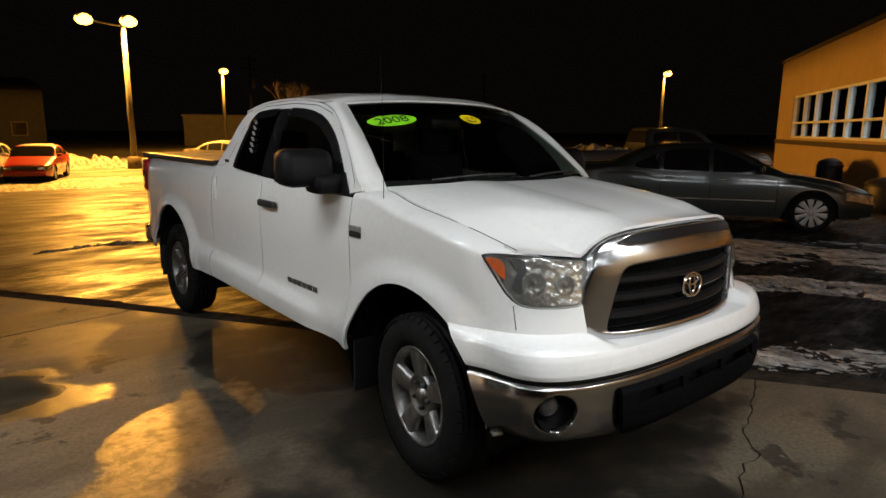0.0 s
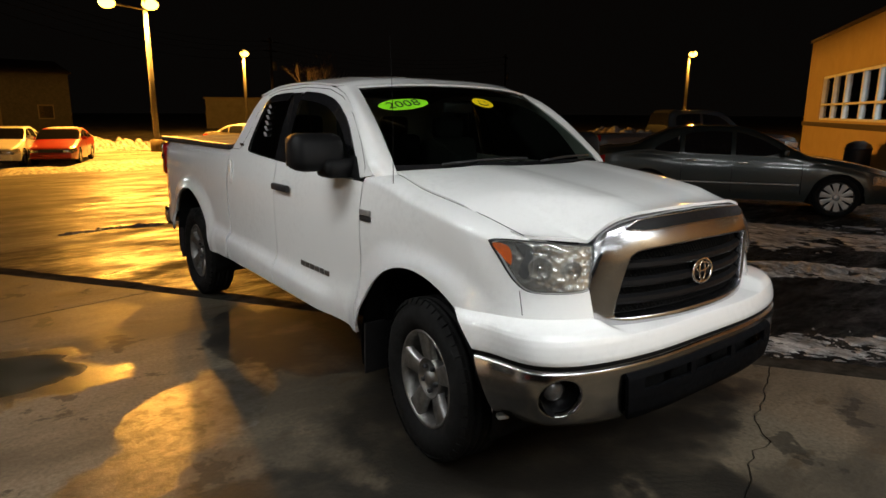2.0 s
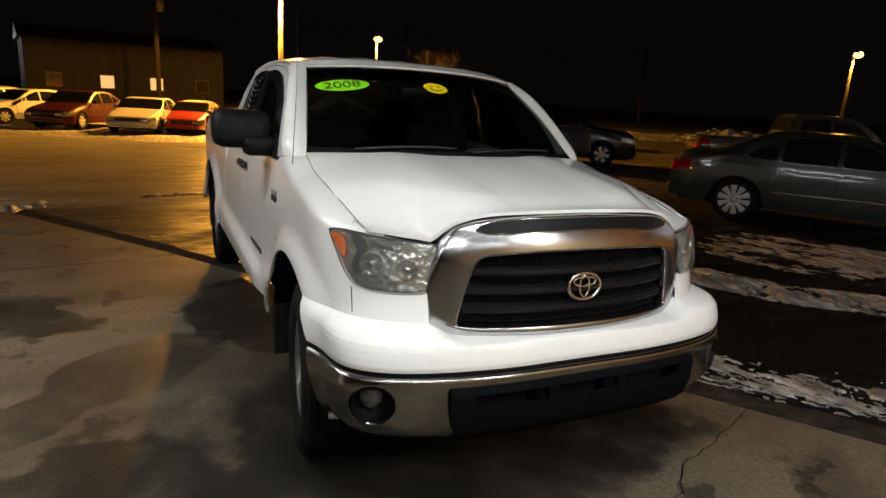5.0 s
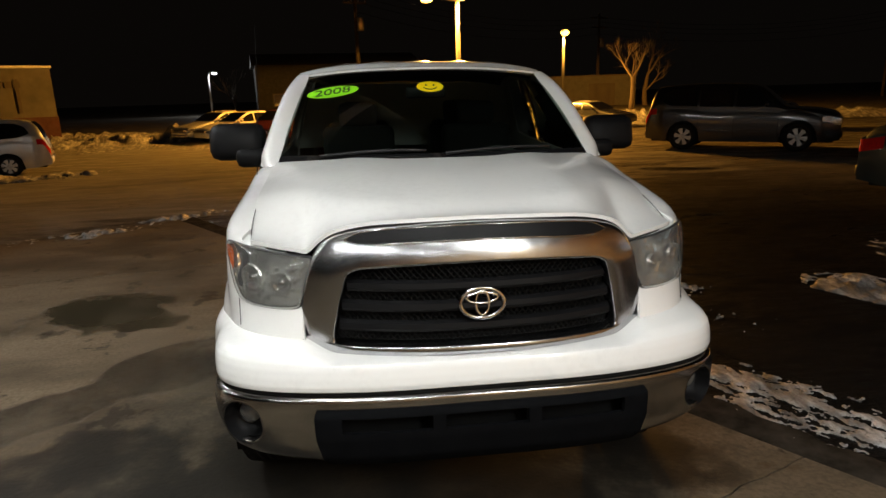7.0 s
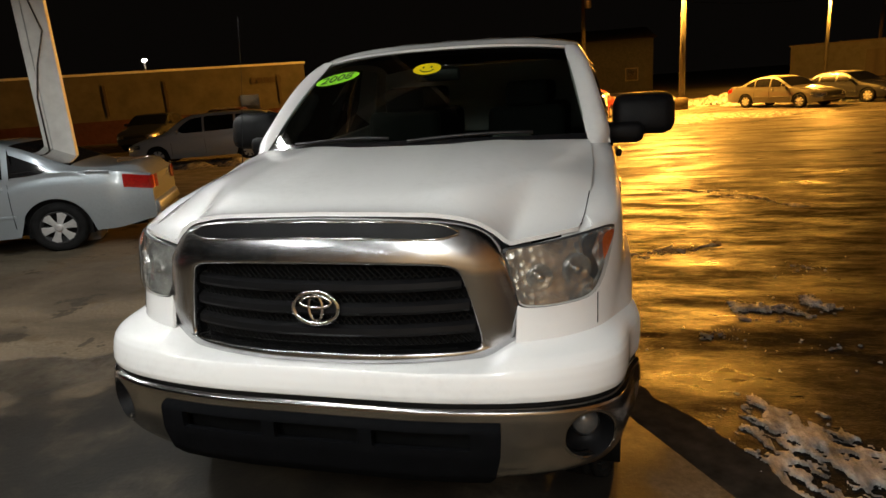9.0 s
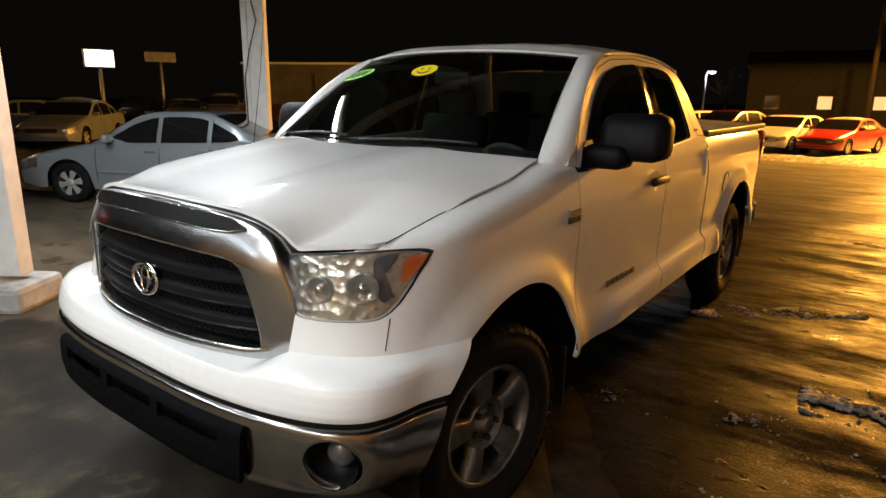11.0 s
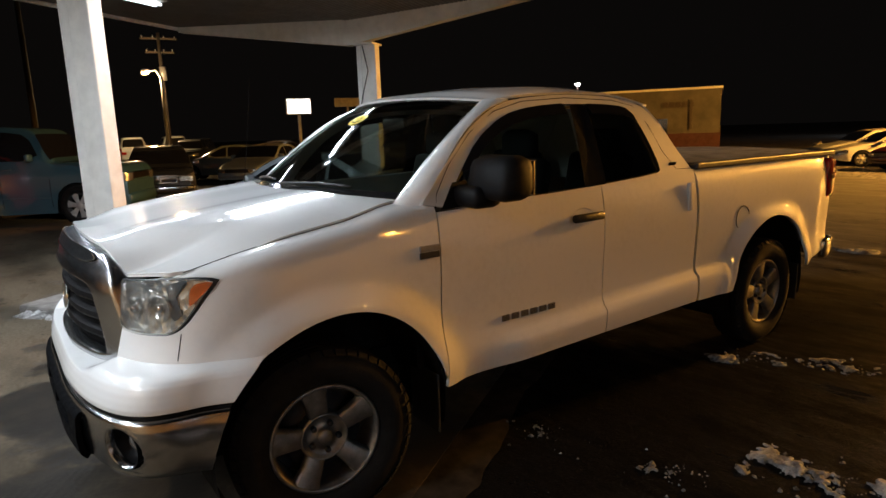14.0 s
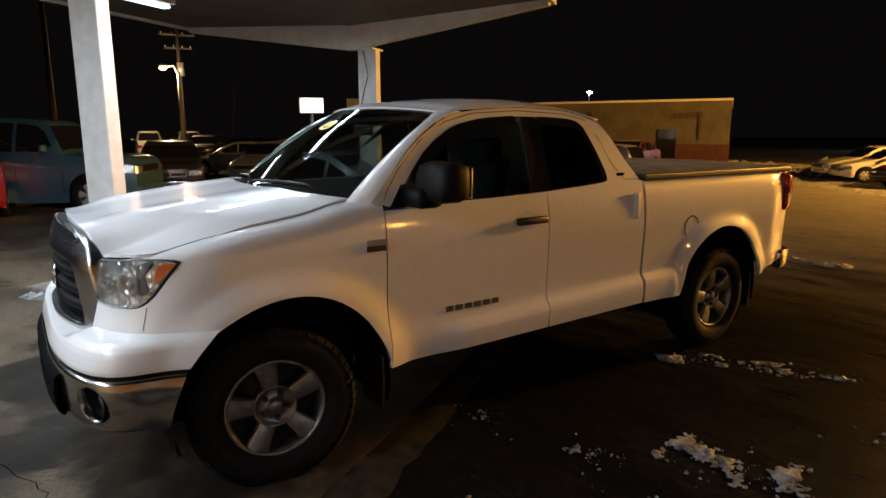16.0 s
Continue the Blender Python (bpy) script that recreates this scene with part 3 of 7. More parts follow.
def snow_crumbs(spots, label, seed):
    """Loose crumbs of frozen snow, thickest at the middle of each spot."""
    rnd = random.Random(seed)
    verts, faces = [], []
    for x, y, spread_out, count in spots:
        for _ in range(count):
            r, a = abs(rnd.gauss(0, 0.5)) * spread_out, rnd.uniform(0, 2 * math.pi)
            px, py = x + r * math.cos(a), y + r * math.sin(a)
            size = 0.003 + 0.012 * rnd.random() ** 3
            base = len(verts)
            for k in range(6):
                t = 2 * math.pi * k / 6 + rnd.uniform(-0.3, 0.3)
                q = size * rnd.uniform(0.7, 1.4)
                verts.append((px + q * math.cos(t), py + q * math.sin(t), -0.016))
            for k in range(3):
                t = 2 * math.pi * k / 3 + rnd.uniform(-0.5, 0.5)
                q = size * rnd.uniform(0.2, 0.7)
                verts.append((px + q * math.cos(t), py + q * math.sin(t), -0.014 + size * rnd.uniform(0.4, 1.0)))
            for k in range(3):
                o, n = base + 2 * k, base + (2 * k + 2) % 6
                u, w = base + 6 + k, base + 6 + (k + 1) % 3
                faces += [(o, o + 1, u), (o + 1, n, w), (o + 1, w, u)]
            faces.append((base + 6, base + 7, base + 8))
    return tagged(link_mesh("snow", verts, faces, SNOW, smooth=False), label, "snow", kind="stuff")


snow_patch(strip(2.7, 9.5, -4.62, 0.40, 0.016, 9), "grey trodden snow strip beside the slab edge", 3.0, 0.016, 0.0025, 11.0, drag=2.4)
snow_patch(strip(2.6, 9.0, -7.2, 0.40, 0.07, 8), "low ridge of white ploughed snow on the asphalt", 5.0, 0.025, 0.004, 6.0)
snow_patch(strip(3.4, 9.6, -9.4, 1.35, 0.022, 8), "grey trodden slush on the asphalt beside the parked saloon", 7.0, 0.035, 0.003, 5.0, drag=1.6)
for k, (a0, b0, a1, b1, half) in enumerate(((1.50, -5.72, 1.62, -6.12, 0.24), (-0.02, -5.55, -0.08, -5.85, 0.14), (-0.05, -6.15, -0.04, -6.7, 0.15), (1.72, -5.05, 1.72, -5.3, 0.10), (1.45, -4.46, 1.52, -4.55, 0.04))):
    snow_patch([(*yard(a0, b0)[:2], half, 0.016), (*yard(a1, b1)[:2], half * 1.1, 0.016)], "broken crust of frozen snow on wet asphalt", 40.0 + k, 0.010, 0.010, 16.0)
snow_crumbs([(*yard(a, b)[:2], r, n) for a, b, r, n in ((1.58, -5.9, 0.30, 50), (-0.04, -5.7, 0.25, 30), (-0.03, -6.3, 0.3, 35), (1.72, -5.2, 0.22, 40), (1.5, -4.5, 0.28, 45), (2.2, -5.6, 0.5, 30), (1.0, -6.8, 0.5, 40))], "scattered crumbs of frozen snow on wet asphalt", 8)
snow_crumbs([(*yard(2.8 + 0.35 * i, -4.6 + 0.15 * math.sin(i * 1.7))[:2], 0.42, 45) for i in range(16)], "loose crumbs round the trodden snow strip", 9)
snow_patch([(-5.3, 6.1, 0.3, 0.05), (-4.2, 6.9, 0.35, 0.06), (-3.2, 7.85, 0.3, 0.05), (-2.6, 8.5, 0.25, 0.03)], "ridge of dirty snow along the end of the slab", 13.0, 0.03, 0.03, 6.0)
snow_patch([(1.9, 7.9, 0.3, 0.018), (2.6, 7.3, 0.35, 0.018), (3.2, 6.6, 0.2, 0.016)], "low crust of snow on wet asphalt", 14.0, 0.02, 0.014, 9.0)
snow_patch([(-1.6, 8.75, 0.10, 0.03), (-1.0, 8.95, 0.14, 0.04), (-0.4, 8.85, 0.14, 0.045), (0.1, 8.9, 0.2, 0.05)], "thin line of snow on the asphalt behind the truck", 16.0, 0.02, 0.01, 8.0)
snow_patch([(-7.2, 15.0, 0.6, 0.16), (-10.0, 13.9, 0.8, 0.18), (-14.0, 12.4, 0.8, 0.18)], "packed snow beside the minivan's wheels", 15.0, 0.08, 0.05, 3)


snow_patch([(-11.5, 25.0, 1.6, 0.05), (-8.0, 24.6, 1.7, 0.05), (-4.5, 22.4, 1.7, 0.05), (-1.6, 20.7, 1.9, 0.06), (1.2, 20.8, 2.1, 0.07), (4.2, 22.0, 2.1, 0.07), (7.5, 22.6, 1.4, 0.04)], "packed snow under the row of parked cars", 33.0, 0.12, 0.004, 1.5)


# snow left between parking bays
for k, (p, q) in enumerate((((-13.7, 28.6), (-10.5, 22.6)), ((-12.6, 29.0), (-9.8, 23.6)), ((-11.4, 28.9), (-8.9, 23.8)), ((-10.9, 21.9), (-8.7, 24.0)), ((-14.0, 26.5), (-9.4, 27.6)))):
    snow_patch([(*p, 0.16, 0.05), ((p[0] + q[0]) / 2, (p[1] + q[1]) / 2, 0.2, 0.06), (*q, 0.16, 0.05)], "line of ploughed snow between parking bays", 60.0 + k, 0.06, 0.006, 3.0)


def bank(a, b, half, height, label, seed):
    n = 6
    rows = [(a[0] + (b[0] - a[0]) * i / n, a[1] + (b[1] - a[1]) * i / n, half, height) for i in range(n + 1)]
    return snow_patch(rows, label, seed, 0.15, 0.01, 0.9, "snow_bank")


bank((-22, 34), (2, 31.5), 1.8, 0.5, "long ploughed snow bank along the lot edge", 21.0)
bank((2, 31.5), (16, 29.5), 2.4, 0.60, "ploughed snow bank lit by the yard lamp", 22.0)
bank((9.5, 30.2), (18.5, 28.6), 1.7, 0.95, "bright snow heap beside the yard lamp", 27.0)
bank((16, 30), (40, 24), 2.2, 0.5, "ploughed snow bank at the far edge of the lot", 23.0)
bank((-17.5, 22.5), (-7.5, 29.5), 1.5, 0.8, "snow bank between rows of parked cars", 24.0)


# ---- canopy ----
def canopy():
    top = thing("canopy", "white enamelled forecourt canopy with ribbed soffit and tapered arms", "canopy", kind="structure")
    lo, hi = -5.08, 8.45
    mid_z, tip_z, reach = 3.55, 3.72, 3.45
    turn = Matrix.Rotation(math.atan2(U.y, U.x), 4, "Z")
    # ribbed soffit, two pitches
    for s in (-1, 1):
        verts, faces = [], []
        n = 46
        for i in range(n * 4 + 1):
            b = s * reach * i / (n * 4)
            z = mid_z + (tip_z - mid_z) * abs(b) / reach + (0.008 if (i % 4) in (1, 2) else 0.0)
            for a in (lo, hi):
                verts.append(yard(a, b, z))
        for i in range(n * 4):
            faces.append((2 * i, 2 * i + 1, 2 * i + 3, 2 * i + 2))
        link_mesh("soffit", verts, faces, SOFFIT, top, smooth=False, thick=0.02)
        # roof deck above it
        bm = bmesh.new()
        pts = [yard(a, b, z) for a, b, z in ((lo, 0, mid_z + 0.06), (hi, 0, mid_z + 0.06), (hi, s * reach, tip_z + 0.16), (lo, s * reach, tip_z + 0.16))]
        bm.faces.new([bm.verts.new(p) for p in pts])
        deck = part("roof_deck", bm, WHITEMETAL, top)
        deck.modifiers.new("thickness", "SOLIDIFY").thickness = 0.03
        # fascia along the long edge
        c = yard((lo + hi) / 2, s * (reach + 0.03), tip_z + 0.06)
        box("fascia", c, (hi - lo, 0.06, 0.22), WHITEMETAL, top, turn=turn, bevel=0.008)
    for a in (lo,):
        for s in (-1, 1):
            verts = []
            for b, z0, z1 in ((0, mid_z - 0.02, mid_z + 0.12), (s * reach, tip_z - 0.03, tip_z + 0.17)):
                for w in (-0.03, 0.03):
                    verts += [yard(a + w, b, z0), yard(a + w, b, z1)]
            faces = [(0, 1, 5, 4), (2, 6, 7, 3), (0, 4, 6, 2), (1, 3, 7, 5), (4, 5, 7, 6), (0, 2, 3, 1)]
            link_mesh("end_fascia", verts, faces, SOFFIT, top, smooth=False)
    # cantilever arms over each column, deepest at the column
    for a in (-4.86, 0.31):
        for s in (-1, 1):
            verts = []
            for b, z0, z1 in ((0.0, 3.14, mid_z), (s * reach, tip_z - 0.09, tip_z)):
                for w in (-0.085, 0.085):
                    verts += [yard(a + w, b, z0), yard(a + w, b, z1)]
            faces = [(0, 1, 5, 4), (2, 6, 7, 3), (0, 4, 6, 2), (1, 3, 7, 5), (4, 5, 7, 6), (0, 2, 3, 1)]
            link_mesh("arm", verts, faces, WHITEMETAL, top, smooth=False)


canopy()


def canopy_column(a, b, deep=0.32, wide=0.34):
    turn = Matrix.Rotation(math.atan2(U.y, U.x), 4, "Z")
    col = thing("canopy_column", "square white steel canopy column on a concrete foot", "column", "canopy columns", "structure")
    z = 3.16
    # boxed shaft: two flanges with a recessed web between them on the open faces
    box("flange", yard(a, b - wide / 2 + 0.13, z / 2 + 0.12), (deep, 0.26, z - 0.24), WHITEMETAL, col, turn=turn, bevel=0.012)
    box("web", yard(a, b + 0.13, z / 2 + 0.12), (deep - 0.05, wide - 0.262, z - 0.24), WHITEMETAL, col, turn=turn, bevel=0.006)
    tube("weld", [yard(a + deep / 2 - 0.02, b - wide / 2 + 0.264, 0.26), yard(a + deep / 2 - 0.02, b - wide / 2 + 0.264, z - 0.03)], 0.008, GALV, col, sides=5)
    box("cap_plate", yard(a, b, z - 0.01), (0.38, 0.36, 0.03), WHITEMETAL, col, turn=turn, bevel=0.004)
    box("footing", yard(a, b, 0.09), (0.56, 0.62, 0.22), plain("painted kerb concrete", (0.34, 0.335, 0.32), 0.8, 0, 0, 0.4, 5, 0.3, 70), col, "worn white-painted concrete footing", turn=turn, bevel=0.05)
    return col


canopy_column(0.23, 0.04, 0.16, 0.40)
bm = bmesh.new()
add_box(bm, yard(0.20, 0.75, 0.0), (0.52, 0.84, 0.14), Matrix.Rotation(math.atan2(U.y, U.x), 4, "Z"), 0.03)
tagged(part("kerb", bm, plain("worn kerb paint", (0.17, 0.16, 0.15), 0.8, 0, 0, 0.5, 5, 0.4, 60)), "low white-painted concrete island kerb, worn and chipped", "kerb", kind="structure")
snow_patch([(*yard(0.54, 0.42)[:2], 0.09, 0.05), (*yard(0.55, 0.8)[:2], 0.11, 0.05), (*yard(0.54, 1.15)[:2], 0.08, 0.04)], "crust of old snow along the island kerb", 52.0, 0.02, 0.02, 9.0).location.z = 0.016
canopy_column(-4.94, -0.30, 0.16, 0.36)
tagged(tube("cable", [yard(-4.68, -0.34, 3.1), yard(-4.65, -0.44, 2.7), yard(-4.68, -0.30, 2.3), yard(-4.67, -0.22, 1.9), yard(-4.69, -0.22, 0.3)], 0.011, BLACK, sides=6), "thin black cable hanging down the canopy column", "cable")


def tube_light(a, b, watts):
    """A twin-tube fluorescent batten under the soffit."""
    turn = Matrix.Rotation(math.atan2(U.y, U.x), 4, "Z")
    z = 3.47 + 0.17 * abs(b) / 3.45
    f = thing("ceiling_light", "white fluorescent batten with lit tubes under the canopy", "ceiling light", "canopy lights")
    box("housing", yard(a, b, z - 0.05), (2.44, 0.24, 0.07), WHITEMETAL, f, turn=turn, bevel=0.01)
    for s in (-0.8, 0.8):
        tube("hanger", [yard(a + s, b, z - 0.03), yard(a + s, b, z + 0.085)], 0.008, GALV, f, sides=6)
    tubes = glow("lit tube", TUBE, 2.4)
    for s in (-0.04, 0.04):
        tube("tube", [yard(a - 1.18, b + s, z - 0.115), yard(a + 1.18, b + s, z - 0.115)], 0.019, tubes, f, "glowing white tube", 8)
    lamp("tube_lamp", "AREA", Matrix.Translation(yard(a, b, z - 0.15)) @ turn, watts, TUBE, size=(2.36, 0.12))


# the a = 7.0 pair is added fill for the truck's front, not known fittings
for a, b, watts in ((-0.75, 1.15, 85), (-0.75, -1.15, 75), (3.7, -1.15, 74), (3.7, 1.15, 54), (7.0, -1.4, 165), (7.0, 1.15, 22)):
    tube_light(a, b, watts)


# ---- yard lamps ----
def street_lamp(foot, height, heads, energy, label, lean=0.0):
    st = thing("street_lamp", label, "street lamp", "yard lamps")
    f = Vector(foot)
    topp = f + Vector((lean, 0, height))
    tube("pole", [f - Vector((0, 0, 0.1)), f.lerp(topp, 0.5), topp], [0.13, 0.11, 0.09], POLE, st, sides=12)
    tube("base", [f - Vector((0, 0, 0.1)), f + Vector((0, 0, 0.45)), f + Vector((0, 0, 0.5))], [0.28, 0.28, 0.2], CONCRETE, st, "round concrete lamp base", 14)
    for h in heads:
        d = Vector(h)
        tip = topp + d
        if d.length > 0.35:
            tube("arm", [topp - Vector((0, 0, 0.15)), tip], 0.04, POLE, st, sides=8)
        bm = bmesh.new()
        add_box(bm, tip + Vector((0, 0, 0.10)), (0.55, 0.38, 0.2), bevel=0.05)
        hd = part("lamp_head", bm, GALV, st, "grey metal lamp head", True)
        bm = bmesh.new()
        bmesh.ops.create_uvsphere(bm, u_segments=16, v_segments=8, radius=0.33, matrix=Matrix.Translation(tip) @ Matrix.Diagonal((1, 0.9, 0.7, 1)))
        part("lens", bm, glow("sodium lens", (1.0, 0.50, 0.07), 12), st, "glowing amber sodium lens", True)
        lamp("sodium_lamp", "SPOT", Matrix.Translation(tip - Vector((0, 0, 0.30))), energy, SODIUM, radius=0.2, cone=(radians(178), 0.06))
    return st


street_lamp(LAMP_A, 5.9, [(0.15, -0.3, 0.05), (-1.35, 0.3, 0.05)], 12000, "pale painted lamp post with two glowing sodium heads")
street_lamp(LAMP_B, 5.9, [(0.0, -0.3, 0.0)], 5000, "pale lamp post with one glowing sodium head")
street_lamp(LAMP_C, 6.1, [(0.0, -0.3, 0.0)], 2000, "pale lamp post with one glowing sodium head")


# ---- the tan building ----
def tan_building():
    turn = Matrix.Rotation(math.atan2(U.y, U.x), 4, "Z")
    hs = thing("building", "tan stucco showroom building with a long band of windows", "building", kind="structure")
    b_far, b_near, top, sill, head = -30.45, 12.0, 4.62, 1.48, 3.12
    a = 8.62
    thick = 0.24

    def wall(name, b0, b1, z0, z1):
        box(name, yard(a, (b0 + b1) / 2, (z0 + z1) / 2), (thick, b1 - b0, z1 - z0), TANWALL, hs, turn=turn)
    w0, w1 = -27.9, -6.2
    wall("wall", b_far, w0, -0.1, top)
    wall("wall", w1, b_near, -0.1, top)
    wall("wall", w0, w1, -0.1, sill)
    wall("wall", w0, w1, head, top)
    box("end_wall", yard(a + 6.0, b_far + 0.12, top / 2 - 0.05), (11.76, thick, top + 0.1), TANWALL, hs, turn=turn)
    box("roof_coping", yard(a - 0.02, (b_far + b_near) / 2, top + 0.05), (0.34, b_near - b_far + 0.2, 0.12), BROWN, hs, "dark metal roof coping", turn=turn, bevel=0.01)
    box("sill_band", yard(a - 0.15, (b_far + b_near) / 2, 1.32), (0.07, b_near - b_far, 0.17), BROWN, hs, "dark brown band under the windows", turn=turn, bevel=0.006)
    box("roof", yard(a + 6.0, (b_far + b_near) / 2, top - 0.12), (11.7, b_near - b_far - 0.5, 0.12), BROWN, hs, turn=turn)
    inside = plain("office wall", (0.30, 0.34, 0.38), 0.8)
    box("back_wall", yard(a + 4.0, (w0 + w1) / 2, 2.3), (0.1, w1 - w0, 4.4), inside, hs, turn=turn)
    box("floor", yard(a + 2.1, (w0 + w1) / 2, 0.1), (3.9, w1 - w0, 0.1), GREYPLASTIC, hs, turn=turn)
    lamp("office_lamp", "AREA", Matrix.Translation(yard(a + 1.6, -17.5, 3.25)) @ turn, 420, (0.62, 0.84, 1.0), size=(1.2, 12.0))
    bm = bmesh.new()
    add_box(bm, yard(a + 1.4, -16.5, 3.02), (0.12, 2.2, 0.06), turn)
    part("office_tube", bm, glow("office tube", (0.85, 0.95, 1.0), 6.0), hs, "lit office tube light")
    # window units: white frames, one transom, clear panes
    edges = [-27.9, -26.3, -24.75, -22.85, -21.3, -19.7, -18.2, -16.7, -15.2, -13.7, -12.2, -10.7, -9.2, -7.7, -6.2]
    for k in range(len(edges) - 1):
        b0, b1 = edges[k], edges[k + 1]
        win = new("window")
        win.parent = hs
        win["label"] = "white-framed window of two panes"
        fr = WHITEMETAL
        wide = 0.07
        for bb in (b0 + wide / 2, b1 - wide / 2):
            box("window_frame", yard(a - 0.02, bb, (sill + head) / 2), (0.14, wide, head - sill), fr, win, turn=turn, bevel=0.006)
        for zz, hgt in ((sill + 0.04, 0.08), (2.06, 0.07), (head - 0.04, 0.08)):
            box("window_frame", yard(a - 0.02, (b0 + b1) / 2, zz), (0.12, b1 - b0 - 2 * wide, hgt), fr, win, turn=turn)
        for z0, z1 in ((sill + 0.08, 2.025), (2.095, head - 0.08)):
            box("pane", yard(a + 0.01, (b0 + b1) / 2, (z0 + z1) / 2), (0.012, b1 - b0 - 2 * wide, z1 - z0), glass("window glass", (0.55, 0.62, 0.66)), win, turn=turn).visible_shadow = False
    for k, (b, w) in enumerate(((-19.0, 1.1), (-22.0, 0.8))):
        verts, faces = [], []
        n = 24
        for i in range(n + 1):
            for z in (sill, head):
                verts.append(yard(a + 0.35 + 0.04 * math.sin(i * 1.9), b + w * i / n, z))
        for i in range(n):
            faces.append((2 * i, 2 * i + 1, 2 * i + 3, 2 * i + 2))
        tagged(link_mesh("curtain", verts, faces, plain("pale curtain", (0.55, 0.58, 0.62), 0.9), thick=0.004), "pale hanging curtain inside the office window", "curtain")
    return hs


tan_building()


def waste_drum(b, r, h, label):
    ob = thing("rubbish_bin", label, "rubbish bin")
    c = yard(7.9, b, 0)
    m = Matrix.Translation(c) @ Matrix.Rotation(radians(-90), 4, "Y")
    lathe("body", [(0, -0.05), (r * 0.85, -0.05), (r, h * 0.2), (r, h * 0.75), (r * 0.9, h * 0.9), (r * 0.35, h), (0, h)], BLACK, ob, "", 18, m)
    lathe("rim", [(r * 0.98, h * 0.74), (r * 1.05, h * 0.76), (r * 1.05, h * 0.80), (r * 0.96, h * 0.83)], BLACK, ob, "", 18, m)


waste_drum(-19.9, 0.33, 0.98, "dark rounded bin standing against the tan wall")
waste_drum(-15.3, 0.50, 0.75, "low dark drum standing against the tan wall")


# ---- the white pickup ----
def smooth01(t):
    t = max(0.0, min(1.0, t))
    return t * t * (3 - 2 * t)


FW, RW = (0.955, 0.400), (4.65, 0.400)          # wheel centres: y, z
FA, RA = (1.0, 0.418, 0.550), (4.63, 0.442, 0.565)   # wheel arches: y, z, radius
side_x = table([(0.40, 0.940), (0.46, 0.968), (0.56, 0.990), (0.64, 0.993), (0.74, 0.978), (0.92, 0.982), (1.08, 0.987), (1.2, 0.982), (1.30, 0.968), (1.38, 0.950), (1.45, 0.935)])
belt = table([(1.45, 1.335), (1.6, 1.338), (2.55, 1.362), (3.22, 1.402), (3.66, 1.412)])
cab_x = table([(1.30, 0.962), (1.36, 0.950), (1.45, 0.925), (1.6, 0.880), (1.75, 0.826), (1.85, 0.772), (1.92, 0.72)])
seam_x = table([(0.2, 0.825), (0.385, 0.832), (0.55, 0.850), (0.8, 0.862), (1.1, 0.862), (1.25, 0.856), (1.40, 0.842)])
seam_z = table([(0.385, 1.190), (0.5, 1.220), (0.65, 1.256), (0.85, 1.292), (1.0, 1.314), (1.12, 1.332), (1.2, 1.350), (1.3, 1.374), (1.40, 1.388)])
lamp_top = table([(0.565, 1.164), (0.68, 1.175), (0.80, 1.188), (0.83, 1.190)])


def flared(y, z):
    out = 0.0
    for cy, cz, r0 in (FA, RA):
        r = math.hypot(y - cy, z - cz)
        out = max(out, 0.040 * smooth01(1 - (r - r0) / 0.17) if r > r0 - 0.02 else 0.040)
    return out * smooth01((1.16 - z) / 0.2)


def arch(y):
    """The height of the body's lower edge."""
    for cy, cz, r in (FA, RA):
        if abs(y - cy) < r:
            return max(cz + math.sqrt(r * r - (y - cy) ** 2), 0.44)
    return 0.0


def corner(theta, z, off=0.0):
    """The skin round the front corner, from the grille (small theta) to the fender's side (90 degrees)."""
    p, w, deep = 2 / 3.0, side_x(z) + off, 0.60
    y0 = 0.165 + 0.27 * (z - 0.95) - off
    return w * math.sin(theta) ** p, y0 + deep * (1 - max(math.cos(theta), 0.0) ** p)


def theta_of(x, z):
    return math.asin(min(1.0, (x / side_x(z)) ** 1.5))


def skin(x, z, off):
    """A point of the front corner at half width x, pushed out by off."""
    t = theta_of(x, z)
    a, b = corner(t - 0.01, z), corner(t + 0.01, z)
    d = Vector((b[0] - a[0], b[1] - a[1])).normalized()
    c = corner(t, z)
    return Vector((c[0] + d.y * off, c[1] - d.x * off, z))


